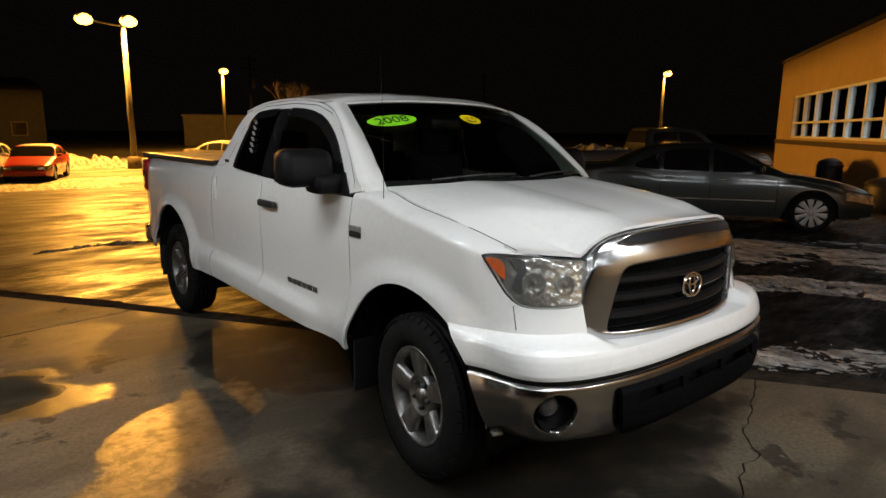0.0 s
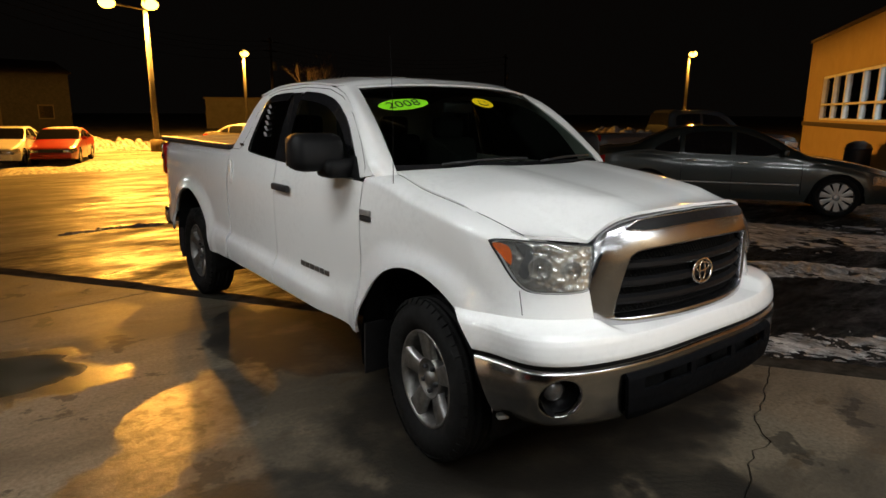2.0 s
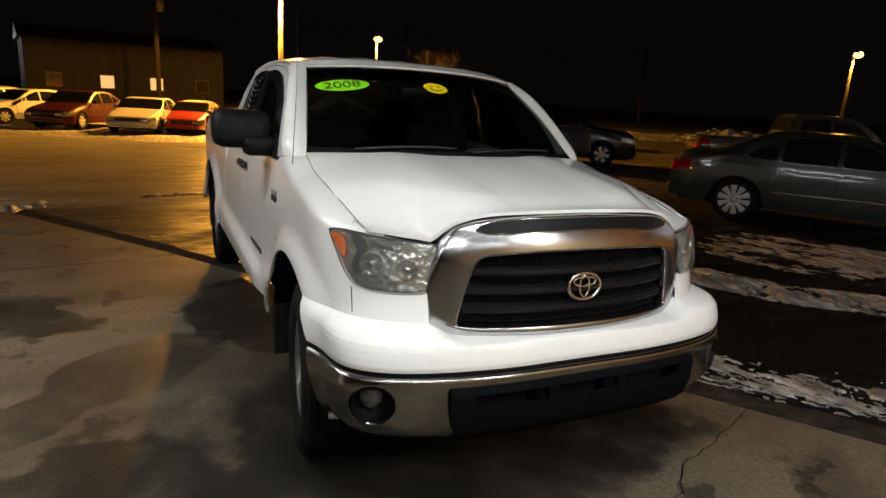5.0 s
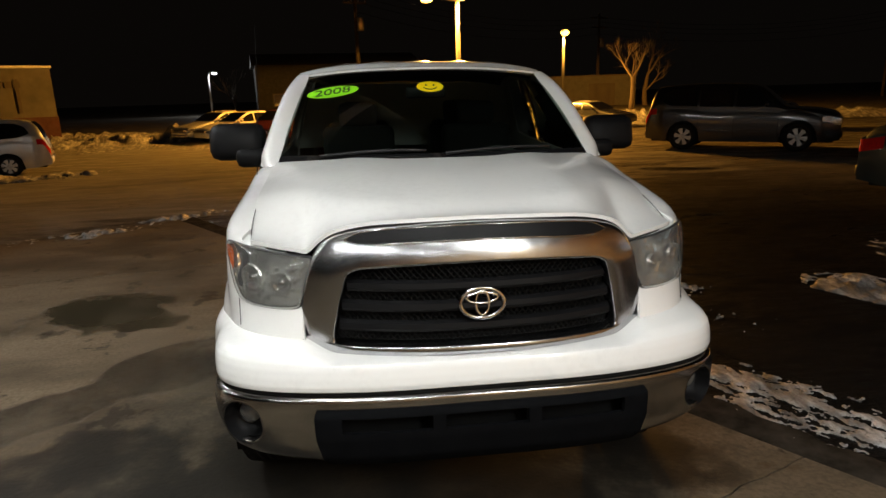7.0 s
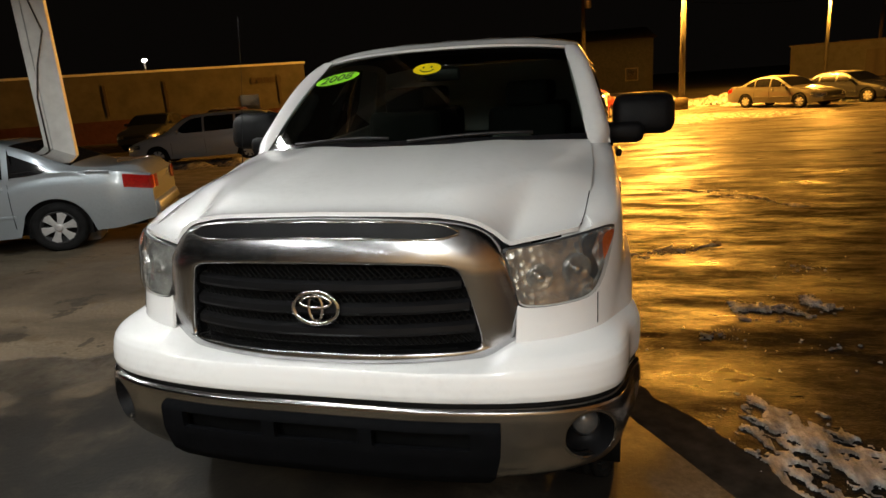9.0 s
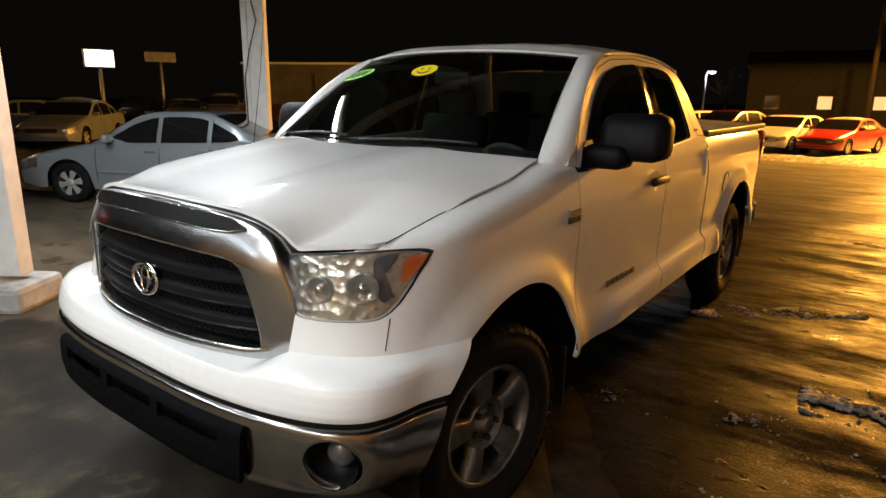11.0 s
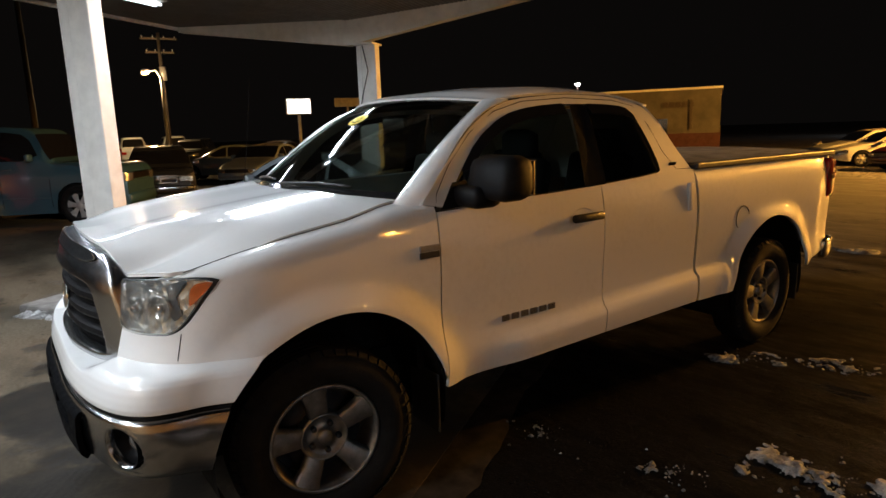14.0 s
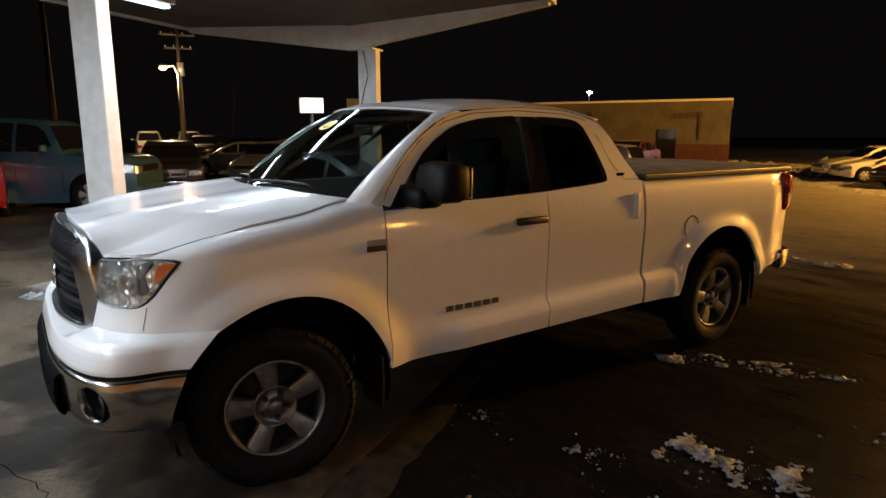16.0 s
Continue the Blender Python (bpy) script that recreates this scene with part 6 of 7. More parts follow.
# ---- parked cars ----
CARS = {
    "saloon": dict(L=4.75, W=0.89, wheels=(0.93, 3.65), r=0.325,
                   top=[(0, 0.60), (0.08, 0.70), (0.5, 0.82), (1.0, 0.92), (1.30, 0.985), (2.10, 1.41), (2.6, 1.46), (3.2, 1.43), (3.95, 1.10), (4.2, 1.06), (4.62, 1.03), (4.75, 0.86)],
                   belt=[(0, 0.66), (0.5, 0.76), (1.3, 0.92), (3.0, 0.97), (4.1, 1.02), (4.75, 0.90)],
                   glass=[(1.52, 0.97), (2.16, 1.34), (2.7, 1.385), (3.15, 1.35), (3.72, 1.06), (3.4, 1.005)], posts=(2.42, 3.2), screen=(1.36, 2.06), back=(3.26, 3.90)),
    "suv": dict(L=4.75, W=0.93, wheels=(0.93, 3.72), r=0.37,
                top=[(0, 0.78), (0.06, 0.95), (0.4, 1.06), (1.0, 1.12), (1.25, 1.17), (1.85, 1.66), (2.2, 1.74), (3.2, 1.78), (4.2, 1.74), (4.5, 1.64), (4.68, 1.15), (4.75, 0.9)],
                belt=[(0, 0.86), (1.2, 1.09), (3.0, 1.12), (4.6, 1.16), (4.75, 0.9)],
                glass=[(1.52, 1.15), (1.95, 1.60), (2.4, 1.66), (3.4, 1.68), (4.15, 1.64), (4.36, 1.22), (3.0, 1.165)], posts=(2.45, 3.35), screen=(1.29, 1.82), back=(4.44, 4.66)),
    "boxy": dict(L=4.5, W=0.92, wheels=(0.88, 3.52), r=0.36,
                 top=[(0, 0.80), (0.05, 1.02), (0.4, 1.10), (1.0, 1.14), (1.3, 1.18), (1.62, 1.66), (1.9, 1.76), (3.2, 1.80), (4.2, 1.78), (4.40, 1.70), (4.46, 1.10), (4.5, 0.9)],
                 belt=[(0, 0.92), (1.2, 1.11), (3.0, 1.13), (4.4, 1.14), (4.5, 0.9)],
                 glass=[(1.48, 1.17), (1.74, 1.62), (2.2, 1.69), (3.4, 1.71), (4.14, 1.69), (4.22, 1.20), (3.0, 1.18)], posts=(2.25, 3.25), screen=(1.33, 1.60), back=(4.405, 4.455)),
    "minivan": dict(L=5.05, W=0.97, wheels=(0.95, 3.98), r=0.335,
                    top=[(0, 0.66), (0.08, 0.80), (0.5, 0.96), (0.95, 1.06), (1.2, 1.13), (2.0, 1.62), (2.5, 1.70), (3.5, 1.73), (4.5, 1.67), (4.80, 1.50), (5.0, 1.0), (5.05, 0.8)],
                    belt=[(0, 0.74), (1.1, 1.02), (3.0, 1.06), (4.9, 1.12), (5.05, 0.8)],
                    glass=[(1.55, 1.08), (2.06, 1.54), (2.6, 1.60), (3.6, 1.62), (4.45, 1.57), (4.66, 1.18), (3.0, 1.10)], posts=(2.55, 3.6), screen=(1.25, 1.95), back=(4.70, 4.96)),
    "pickup": dict(L=5.4, W=0.95, wheels=(0.95, 4.25), r=0.37,
                   top=[(0, 0.86), (0.06, 1.04), (0.5, 1.12), (1.2, 1.17), (1.45, 1.21), (1.95, 1.68), (2.3, 1.76), (3.0, 1.76), (3.35, 1.70), (3.46, 1.18), (3.6, 1.12), (5.3, 1.12), (5.4, 0.9)],
                   belt=[(0, 0.92), (1.4, 1.12), (3.4, 1.14), (5.3, 1.10), (5.4, 0.88)],
                   glass=[(1.66, 1.18), (2.06, 1.60), (2.5, 1.66), (3.0, 1.66), (3.2, 1.60), (3.24, 1.20), (2.6, 1.18)], posts=(2.55,), screen=(1.48, 1.92), back=(3.36, 3.45)),
}
CARS["large_saloon"] = dict(CARS["saloon"], wheels=(0.88, 3.74), r=0.335, rim=0.76, bright=True,
                            top=[(0, 0.60), (0.08, 0.72), (0.5, 0.86), (1.0, 0.95), (1.30, 1.005), (2.15, 1.42), (2.7, 1.475), (3.3, 1.44), (4.0, 1.14), (4.25, 1.09), (4.62, 1.05), (4.75, 0.86)])


def car_wheel(car, y, s, spec, spokes):
    r = spec["r"]
    w = new("wheel")
    w.parent = car
    m = Matrix.Translation((s * (spec["W"] - 0.10), y, r)) @ Matrix.Diagonal((s, 1, 1, 1))
    q = spec.get("rim", 0.66) / 0.66
    lathe("tyre", [(r * 0.64 * q, 0.07), (r * (0.74 if q < 1.05 else 0.83), 0.098), (r * 0.9, 0.095), (r * 0.985, 0.07), (r, 0.0), (r * 0.985, -0.08), (r * 0.64 * q, -0.09)], RUBBER, w, "", 28, m)
    lathe("rim", [(r * 0.66 * q, 0.068), (r * 0.655 * q, 0.082), (r * 0.60 * q, 0.078), (r * 0.56 * q, 0.02), (r * 0.2, 0.0), (0, 0.0)], BLACK, w, "", 28, m)
    verts, faces = [], []
    for k in range(spokes):
        a = 2 * math.pi * k / spokes + 0.2
        b = len(verts)
        half = r * (0.11 if spokes > 9 else 0.12 if spokes > 7 else 0.15)
        for rr, hh, x in ((r * 0.08, half * 0.6, 0.075), (r * 0.35, half * 0.8, 0.078), (r * 0.62 * q, half * 1.25 * q, 0.074)):
            for o in (-1, 0, 1):
                verts.append(m @ Vector((x + (0.006 if o == 0 else 0), rr * math.cos(a) - hh * o * math.sin(a), rr * math.sin(a) + hh * o * math.cos(a))))
        for i in range(2):
            for j in range(2):
                o = b + i * 3 + j
                faces.append((o, o + 1, o + 4, o + 3))
    link_mesh("spokes", verts, faces, RIMPAINT, w)
    lathe("hub_cap", [(r * 0.17, 0.07), (r * 0.16, 0.088), (r * 0.08, 0.094), (0, 0.095)], RIMPAINT, w, "", 16, m)


def build_car(name, kind, label, colour, m, spokes=8, flake=0.0, dirt=0.3, group="", snow=False):
    spec = CARS[kind]
    L, W = spec["L"], spec["W"]
    top, bel = table(spec["top"]), table(spec["belt"])
    coat = paint(name + " paint", colour, 0.30, dirt, flake)
    car = thing(name, label, "car" if kind != "pickup" else "pickup truck", group)
    r = spec["r"]
    ra = r + 0.055

    def plan(y):
        f = smooth01((y + 0.04) / 0.55)
        b = smooth01((L + 0.04 - y) / 0.55)
        return W * (0.80 + 0.20 * f ** 0.6) * (0.84 + 0.16 * b ** 0.6)

    def low(y):
        z = 0.24 + 0.05 * (1 - smooth01(y / 0.4)) + 0.07 * (1 - smooth01((L - y) / 0.5))
        for wy in spec["wheels"]:
            if abs(y - wy) < ra:
                z = max(z, r + math.sqrt(ra * ra - (y - wy) ** 2))
        return z
    cabin = [p for p in spec["glass"]]
    y_in, y_out = cabin[0][0] - 0.3, max(p[0] for p in cabin) + 0.35

    def edge(y):
        """Half width and height of the shoulder where the side meets the top."""
        rise = max(0.0, top(y) - bel(y))
        lean = 0.30 * min(1.0, rise / 0.6) + 0.10 * (1 - min(1.0, rise / 0.3))
        return plan(y) - W * lean * 0.95 + 0.02, max(bel(y) * 0.985, top(y) - 0.05 - 0.02 * (rise < 0.25))

    def side_x_at(y, z):
        b = bel(y)
        if z <= b:
            k = (z - 0.25) / max(0.1, b - 0.25)
            return plan(y) * (0.955 + 0.045 * math.sin(math.pi * min(1.0, max(0.0, k * 0.9 + 0.06))) - 0.02 * max(0, k - 0.85) / 0.15)
        xe, ze = edge(y)
        k = min(1.0, (z - b) / max(0.02, ze - b))
        x0 = plan(y) * 0.965
        return x0 + (xe - x0) * (k ** 1.25)

    def shell(u, v):
        q = 2 * v - 1
        s = 1 if q >= 0 else -1
        a = abs(q)          # 1 at the sill, 0 on the middle line
        y = L * u
        xe, ze = edge(y)
        if a > 0.55:
            k = (1 - a) / 0.45
            z = low(y) + (bel(y) - low(y)) * k
            x = side_x_at(y, z)
        elif a > 0.25:
            k = (0.55 - a) / 0.30
            z = bel(y) + (ze - bel(y)) * k
            x = side_x_at(y, z)
        else:
            k = a / 0.25
            x = xe * math.sin(k * math.pi / 2) ** 0.9
            z = ze + (top(y) - ze) * math.sqrt(max(0.0, 1 - k ** 2.6))
        return s * x, y, z
    grid_mesh("body", shell, 90, 48, coat, car, "", True)
    # nose and tail close the shell
    for u, nm in ((0.0, "front_panel"), (1.0, "rear_panel")):
        rim = [shell(u, v / 40) for v in range(41)]
        sheet(nm, rim, coat, car, "", 1, u == 0.0, 0, 3)
    box("underbody", (0, L / 2, 0.30), (W * 1.5, L * 0.94, 0.14), SEAL, car)
    for wy in spec["wheels"]:
        box("wheel_well", (0, wy, r + 0.12), (W * 1.82, ra * 1.9, r + 0.16), SEAL, car)
        for s in (1, -1):
            car_wheel(car, wy, s, spec, spokes)
    ends = [min(p[0] for p in spec["glass"])] + list(spec["posts"]) + [max(p[0] for p in spec["glass"])]
    shape = outline([(0, y, z) for y, z in spec["glass"]], 60, 1)
    for s in (1, -1):
        for i in range(len(ends) - 1):
            y0, y1 = ends[i] + 0.035, ends[i + 1] - 0.035
            rim = []
            for q in shape:
                y = min(max(q.y, y0), y1)
                rim.append((side_x_at(y, q.z) + 0.006, y, q.z))
            n, mid_y, mid_z = len(rim), sum(q[1] for q in rim) / len(rim), sum(q[2] for q in rim) / len(rim)
            verts, faces = [], []
            for k in (0.0, 0.25, 0.5, 0.75):
                for q in rim:
                    y, z = q[1] + (mid_y - q[1]) * k, q[2] + (mid_z - q[2]) * k
                    verts.append((s * (side_x_at(y, z) + 0.007), y, z))
            verts.append((s * (side_x_at(mid_y, mid_z) + 0.007), mid_y, mid_z))
            for k in range(3):
                for j in range(n):
                    faces.append((k * n + j, k * n + (j + 1) % n, (k + 1) * n + (j + 1) % n, (k + 1) * n + j))
            faces += [(3 * n + j, 3 * n + (j + 1) % n, 4 * n) for j in range(n)]
            link_mesh("side_window", verts, faces, GLOSSBLACK, car, "dark side window")
        for y in list(spec["posts"]) + [ends[0] - 0.12]:
            pts = [(s * (side_x_at(y, z) + 0.001), y, z) for z in (0.36, 0.5, 0.65, 0.8, bel(y) - 0.02)]
            tube("door_gap", pts, 0.005, SEAL, car, "", 5)
        for y in spec["posts"][:2]:
            bm = bmesh.new()
            zz = bel(y) - 0.10
            add_box(bm, (s * (side_x_at(y - 0.14, zz) + 0.012), y - 0.14, zz), (0.03, 0.17, 0.03), bevel=0.008)
            part("door_handle", bm, CHROME if "bright" in spec else coat, car, "", True)
        bm = bmesh.new()
        ym = spec["glass"][0][0] + 0.16
        add_box(bm, (s * (W + 0.07), ym, bel(ym) + 0.10), (0.20, 0.09, 0.13), bevel=0.035)
        part("wing_mirror", bm, coat, car, "", True)
        bm = bmesh.new()
        add_box(bm, (s * (side_x_at(2.2, 0.52) + 0.006), L * 0.49, 0.52), (0.018, L * 0.38, 0.035), bevel=0.006)
        part("side_moulding", bm, CHROME if "bright" in spec else coat, car)

        # lamps set into the corners
        def corner_lamp(nm, y0, y1, z0, z1, mat, back):
            rows = []
            for i in range(7):
                y = y0 + (y1 - y0) * i / 6
                zt = min(z1, bel(y) - 0.025)
                for z in (zt - z1 + z0, zt - (z1 - z0) / 2, zt):
                    rows.append((s * (side_x_at(y, z) + 0.009), y, z))
            yy = y1 if back else y0
            zt = min(z1, bel(yy) - 0.025)
            for x in (0.78, 0.62):
                for z in (zt - z1 + z0, zt - (z1 - z0) / 2, zt):
                    rows.append((s * plan(yy) * x, yy + (0.012 if back else -0.012), z))
            order = [list(range(k * 3, k * 3 + 3)) for k in range(9)]
            if not back:
                order = [order[8], order[7]] + order[:7]
            faces = []
            for k in range(8):
                for j in range(2):
                    faces.append((order[k][j], order[k + 1][j], order[k + 1][j + 1], order[k][j + 1]))
            link_mesh(nm, rows, faces, mat, car, "red tail light" if back else "clear headlight", thick=0.0)
        corner_lamp("tail_light", L - 0.30, L + 0.006, bel(L - 0.3) - 0.20, bel(L - 0.3) - 0.03, RED, True)
        corner_lamp("headlight", -0.006, 0.42, bel(0.2) - 0.14, bel(0.2) + 0.00, REFLECTOR, False)

    def pane(y0, y1, shrink):
        def fn(u, v):
            y = y0 + (y1 - y0) * v
            xe, ze = edge(y)
            q = (2 * u - 1) * shrink
            k = abs(q)
            return math.copysign(xe * math.sin(k * math.pi / 2) ** 0.9 + 0.002, q), y, ze + (top(y) - ze) * math.sqrt(max(0.0, 1 - k ** 2.6)) + 0.006
        return fn
    grid_mesh("windscreen", pane(*spec["screen"], 0.90), 16, 8, GLOSSBLACK, car, "dark windscreen", True)
    grid_mesh("back_window", pane(*spec["back"], 0.84), 16, 8, GLOSSBLACK, car, "dark rear window", True)
    bm = bmesh.new()
    add_box(bm, (0, -0.005, bel(0.1) - 0.09), (W * 1.0, 0.03, 0.13), bevel=0.012)
    part("grille", bm, BLACK if kind != "boxy" else CHROME, car)
    for y, nm in ((0.03, "front_bumper"), (L - 0.03, "rear_bumper")):
        bm = bmesh.new()
        add_box(bm, (0, y, 0.44), (W * 1.62, 0.16, 0.20), bevel=0.06)
        part(nm, bm, coat, car, "", True)
    if snow:
        def cap(u, v):
            y = spec["screen"][1] + 0.05 + (spec["back"][0] - spec["screen"][1] - 0.1) * v
            xe, ze = edge(y)
            q = 2 * u - 1
            return q * xe * 0.97, y, ze + (top(y) - ze) * math.sqrt(max(0.0, 1 - abs(q) ** 2.6)) + 0.012 + 0.02 * math.sin(math.pi * u) * math.sin(math.pi * v)
        grid_mesh("roof_frost", cap, 14, 10, SNOW, car, "thin frost on the roof", True)
    car.matrix_world = m
    return car


def parked(kind, wheel_at, heading, side, front=False):
    """The pose of a car whose near rear (or front) wheel stands at a place; side +1: its left wheels are near."""
    spec = CARS[kind]
    h = Vector((heading[0], heading[1], 0)).normalized()
    rot = Matrix.Rotation(math.atan2(h.y, h.x) + math.pi / 2, 4, "Z")
    local = Vector((side * (spec["W"] - 0.06), spec["wheels"][0 if front else 1], 0))
    return Matrix.Translation(Vector((*wheel_at, -0.014)) - rot @ local) @ rot


def nose_at(kind, p, heading):
    """The pose of a car whose nose stands at a place."""
    h = Vector((heading[0], heading[1], 0)).normalized()
    return Matrix.Translation((p[0], p[1], -0.014)) @ Matrix.Rotation(math.atan2(h.y, h.x) + math.pi / 2, 4, "Z")


build_car("saloon_car", "large_saloon", "dark grey-green saloon with chrome handles and side strips", (0.030, 0.039, 0.038), parked("large_saloon", (7.53, 5.20), (0.548, -0.836), -1) @ Matrix.Diagonal((1.04, 1.075, 1.03, 1)), 10, 0.4, 0.2)
build_car("saloon_car", "saloon", "silver-blue saloon parked by the canopy column", (0.36, 0.41, 0.44), parked("saloon", (-5.86, 4.54), (-0.888, -0.459), 1) @ Matrix.Diagonal((1, 1.04, 0.97, 1)), 6, 0.45, 0.25)
build_car("suv_car", "suv", "black sport utility car parked across the lot", (0.006, 0.006, 0.007), parked("suv", (8.45, 14.6), (0.79, -0.62), -1), 6, 0.0, 0.02)
build_car("minivan", "minivan", "silver minivan standing on packed snow", (0.50, 0.53, 0.56), parked("minivan", (-9.25, 15.0), (-0.93, -0.37), 1) @ Matrix.Translation((0.91 * 0.11, 3.98 * 0.14, 0)) @ Matrix.Diagonal((0.89, 0.86, 0.84, 1)), 7, 0.3, 0.3)
build_car("saloon_car", "saloon", "white saloon in the row under the yard lamp", (0.72, 0.72, 0.70), nose_at("saloon", (-7.0, 25.0), (-0.80, -0.60)) @ Matrix.Diagonal((0.90, 0.86, 0.86, 1)), 7, 0, 0.2, "row of parked cars")
build_car("saloon_car", "saloon", "silver saloon with frosted bonnet in the row", (0.45, 0.46, 0.47), nose_at("saloon", (-8.2, 26.4), (-0.70, -0.71)) @ Matrix.Diagonal((0.90, 0.86, 0.86, 1)), 7, 0.2, 0.3, "row of parked cars", True)
build_car("hatchback_car", "saloon", "dark red saloon in the row under the yard lamp", (0.06, 0.008, 0.008), nose_at("saloon", (-4.5, 22.8), (-0.45, -0.89)) @ Matrix.Diagonal((0.9, 0.9, 0.9, 1)), 7, 0.1, 0.2, "row of parked cars")
build_car("saloon_car", "saloon", "white saloon lit orange in the row", (0.72, 0.72, 0.70), nose_at("saloon", (-2.0, 21.5), (-0.28, -0.96)) @ Matrix.Diagonal((0.90, 0.90, 0.82, 1)), 7, 0, 0.2, "row of parked cars")
build_car("hatchback_car", "saloon", "bright red saloon with frosted glass in the row", (0.42, 0.015, 0.012), nose_at("saloon", (-0.35, 21.7), (-0.30, -0.95)) @ Matrix.Diagonal((0.78, 0.84, 0.78, 1)), 7, 0.1, 0.25, "row of parked cars", True)
build_car("saloon_car", "saloon", "pale saloon coated with frost beyond the lamp post", (0.10, 0.094, 0.085), nose_at("saloon", (9.0, 24.2), (0.62, -0.78)) @ Matrix.Diagonal((0.86, 0.86, 0.80, 1)), 7, 0.1, 0.4, "cars by the snow bank", True)
build_car("saloon_car", "saloon", "dark saloon with snow on its roof by the bank", (0.02, 0.022, 0.03), nose_at("saloon", (11.6, 25.3), (0.62, -0.78)) @ Matrix.Diagonal((0.86, 0.86, 0.80, 1)), 7, 0.1, 0.3, "cars by the snow bank", True)
build_car("suv_car", "suv", "dark sport utility car behind the black one", (0.01, 0.01, 0.012), parked("suv", (12.3, 21.6), (0.75, -0.66), -1), 6, 0.1, 0.2)
PICKUP = nose_at("pickup", (16.7, 7.2), (0.80, -0.60)) @ Matrix.Diagonal((1, 1.11, 1.03, 1))
build_car("pickup_truck", "pickup", "dark pickup with snow heaped in its bed", (0.045, 0.048, 0.052), PICKUP, 6, 0.3, 0.3)
build_car("coupe_car", "saloon", "dark car beside the tan building", (0.015, 0.016, 0.02), parked("saloon", (17.5, 8.0), U, -1, True), 8, 0.2, 0.2)
build_car("suv_car", "boxy", "dark blue-grey boxy sport utility car in the far row", (0.045, 0.112, 0.150), parked("boxy", (-11.75, 1.45), (0.50, 0.866), -1, True) @ Matrix.Diagonal((1.06, 1.08, 1.18, 1)), 6, 0.2, 0.05, "cars across the forecourt")
build_car("suv_car", "boxy", "red sport utility car in the far row", (0.35, 0.012, 0.010), parked("boxy", (-12.6, -1.9), (-0.98, 0.05), 1), 6, 0.1, 0.2, "cars across the forecourt")
chrome_nosed = build_car("suv_car", "boxy", "dark sport utility car with a chrome grille", (0.03, 0.033, 0.036), nose_at("boxy", (-14.5, 3.55), (0.97, -0.22)) @ Matrix.Diagonal((0.97, 0.95, 0.88, 1)), 6, 0.2, 0.3, "cars across the forecourt")
for z, h in ((0.90, 0.05), (0.69, 0.05)):
    box("grille_bar", (0, -0.045, z), (0.86, 0.05, h), CHROME, chrome_nosed, "chrome grille bar", bevel=0.01)
for x in (-0.42, 0.0, 0.42):
    box("grille_upright", (x, -0.045, 0.795), (0.05, 0.045, 0.16), CHROME, chrome_nosed, bevel=0.008)
for x in (-0.66, 0.66):
    box("headlight_block", (x, -0.025, 0.80), (0.36, 0.06, 0.20), REFLECTOR, chrome_nosed, "large clear headlight", bevel=0.03)
box("chrome_bumper", (0, -0.07, 0.50), (1.72, 0.14, 0.20), CHROME, chrome_nosed, "broad chrome bumper", bevel=0.05, smooth=True)
build_car("saloon_car", "saloon", "grey-green saloon in the far row", (0.22, 0.26, 0.24), parked("saloon", (-22.6, 9.1), (-0.50, -0.87), 1), 6, 0.2, 0.3, "cars across the forecourt")
build_car("suv_car", "boxy", "pale boxy car parked far off", (0.60, 0.64, 0.68), parked("boxy", (-48.6, 8.0), (-0.9, 0.1), 1) @ Matrix.Diagonal((1.05, 1.0, 1.14, 1)), 6, 0.1, 0.3, "cars far off")
build_car("suv_car", "boxy", "pale boxy car parked far off", (0.62, 0.66, 0.70), parked("boxy", (-48.8, 11.0), (-0.9, 0.1), 1) @ Matrix.Diagonal((1.05, 1.0, 1.14, 1)), 6, 0.1, 0.3, "cars far off")
build_car("saloon_car", "saloon", "dark saloon parked far off", (0.03, 0.03, 0.035), parked("saloon", (-31.6, 11.9), (0.6, -0.8), -1, True), 6, 0.1, 0.3, "cars far off", True)
# a second row behind, seen past the column
for kind, name, label, colour, at, heading, frosted in (
        ("saloon", "saloon_car", "blue-grey saloon with snow on its bonnet and roof", (0.28, 0.33, 0.36), (-18.6, 6.9), (0.70, -0.71), True),
        ("suv", "suv_car", "black sport utility car in the crowded row", (0.012, 0.012, 0.014), (-31.0, 16.2), (0.75, -0.66), False),
        ("saloon", "saloon_car", "snow-roofed saloon in the crowded row", (0.06, 0.06, 0.065), (-27.3, 16.6), (0.80, -0.60), True),
        ("suv", "suv_car", "grey sport utility car in the crowded row", (0.11, 0.12, 0.13), (-29.0, 20.0), (0.75, -0.66), True),
        ("boxy", "suv_car", "dark boxy sport utility car in the crowded row", (0.02, 0.024, 0.03), (-36.0, 9.3), (0.85, -0.52), False),
        ("saloon", "saloon_car", "dark saloon in the crowded row", (0.03, 0.032, 0.036), (-38.0, 14.8), (0.6, -0.8), True)):
    build_car(name, kind, label, colour, nose_at(kind, at, heading), 6, 0.2, 0.3, "crowded row of cars", frosted)
build_car("saloon_car", "saloon", "dark saloon parked before the long store", (0.04, 0.045, 0.05), parked("saloon", (-18.8, 21.0), (0.3, -0.95), -1, True), 6, 0.1, 0.3, "cars before the store")
build_car("saloon_car", "saloon", "dark red saloon parked before the long store", (0.10, 0.02, 0.02), parked("saloon", (-16.0, 22.4), (0.3, -0.95), -1, True), 6, 0.1, 0.3, "cars before the store", True)
bed_snow = [PICKUP @ Vector((0, y, 0)) for y in (3.95, 4.4, 4.95)]
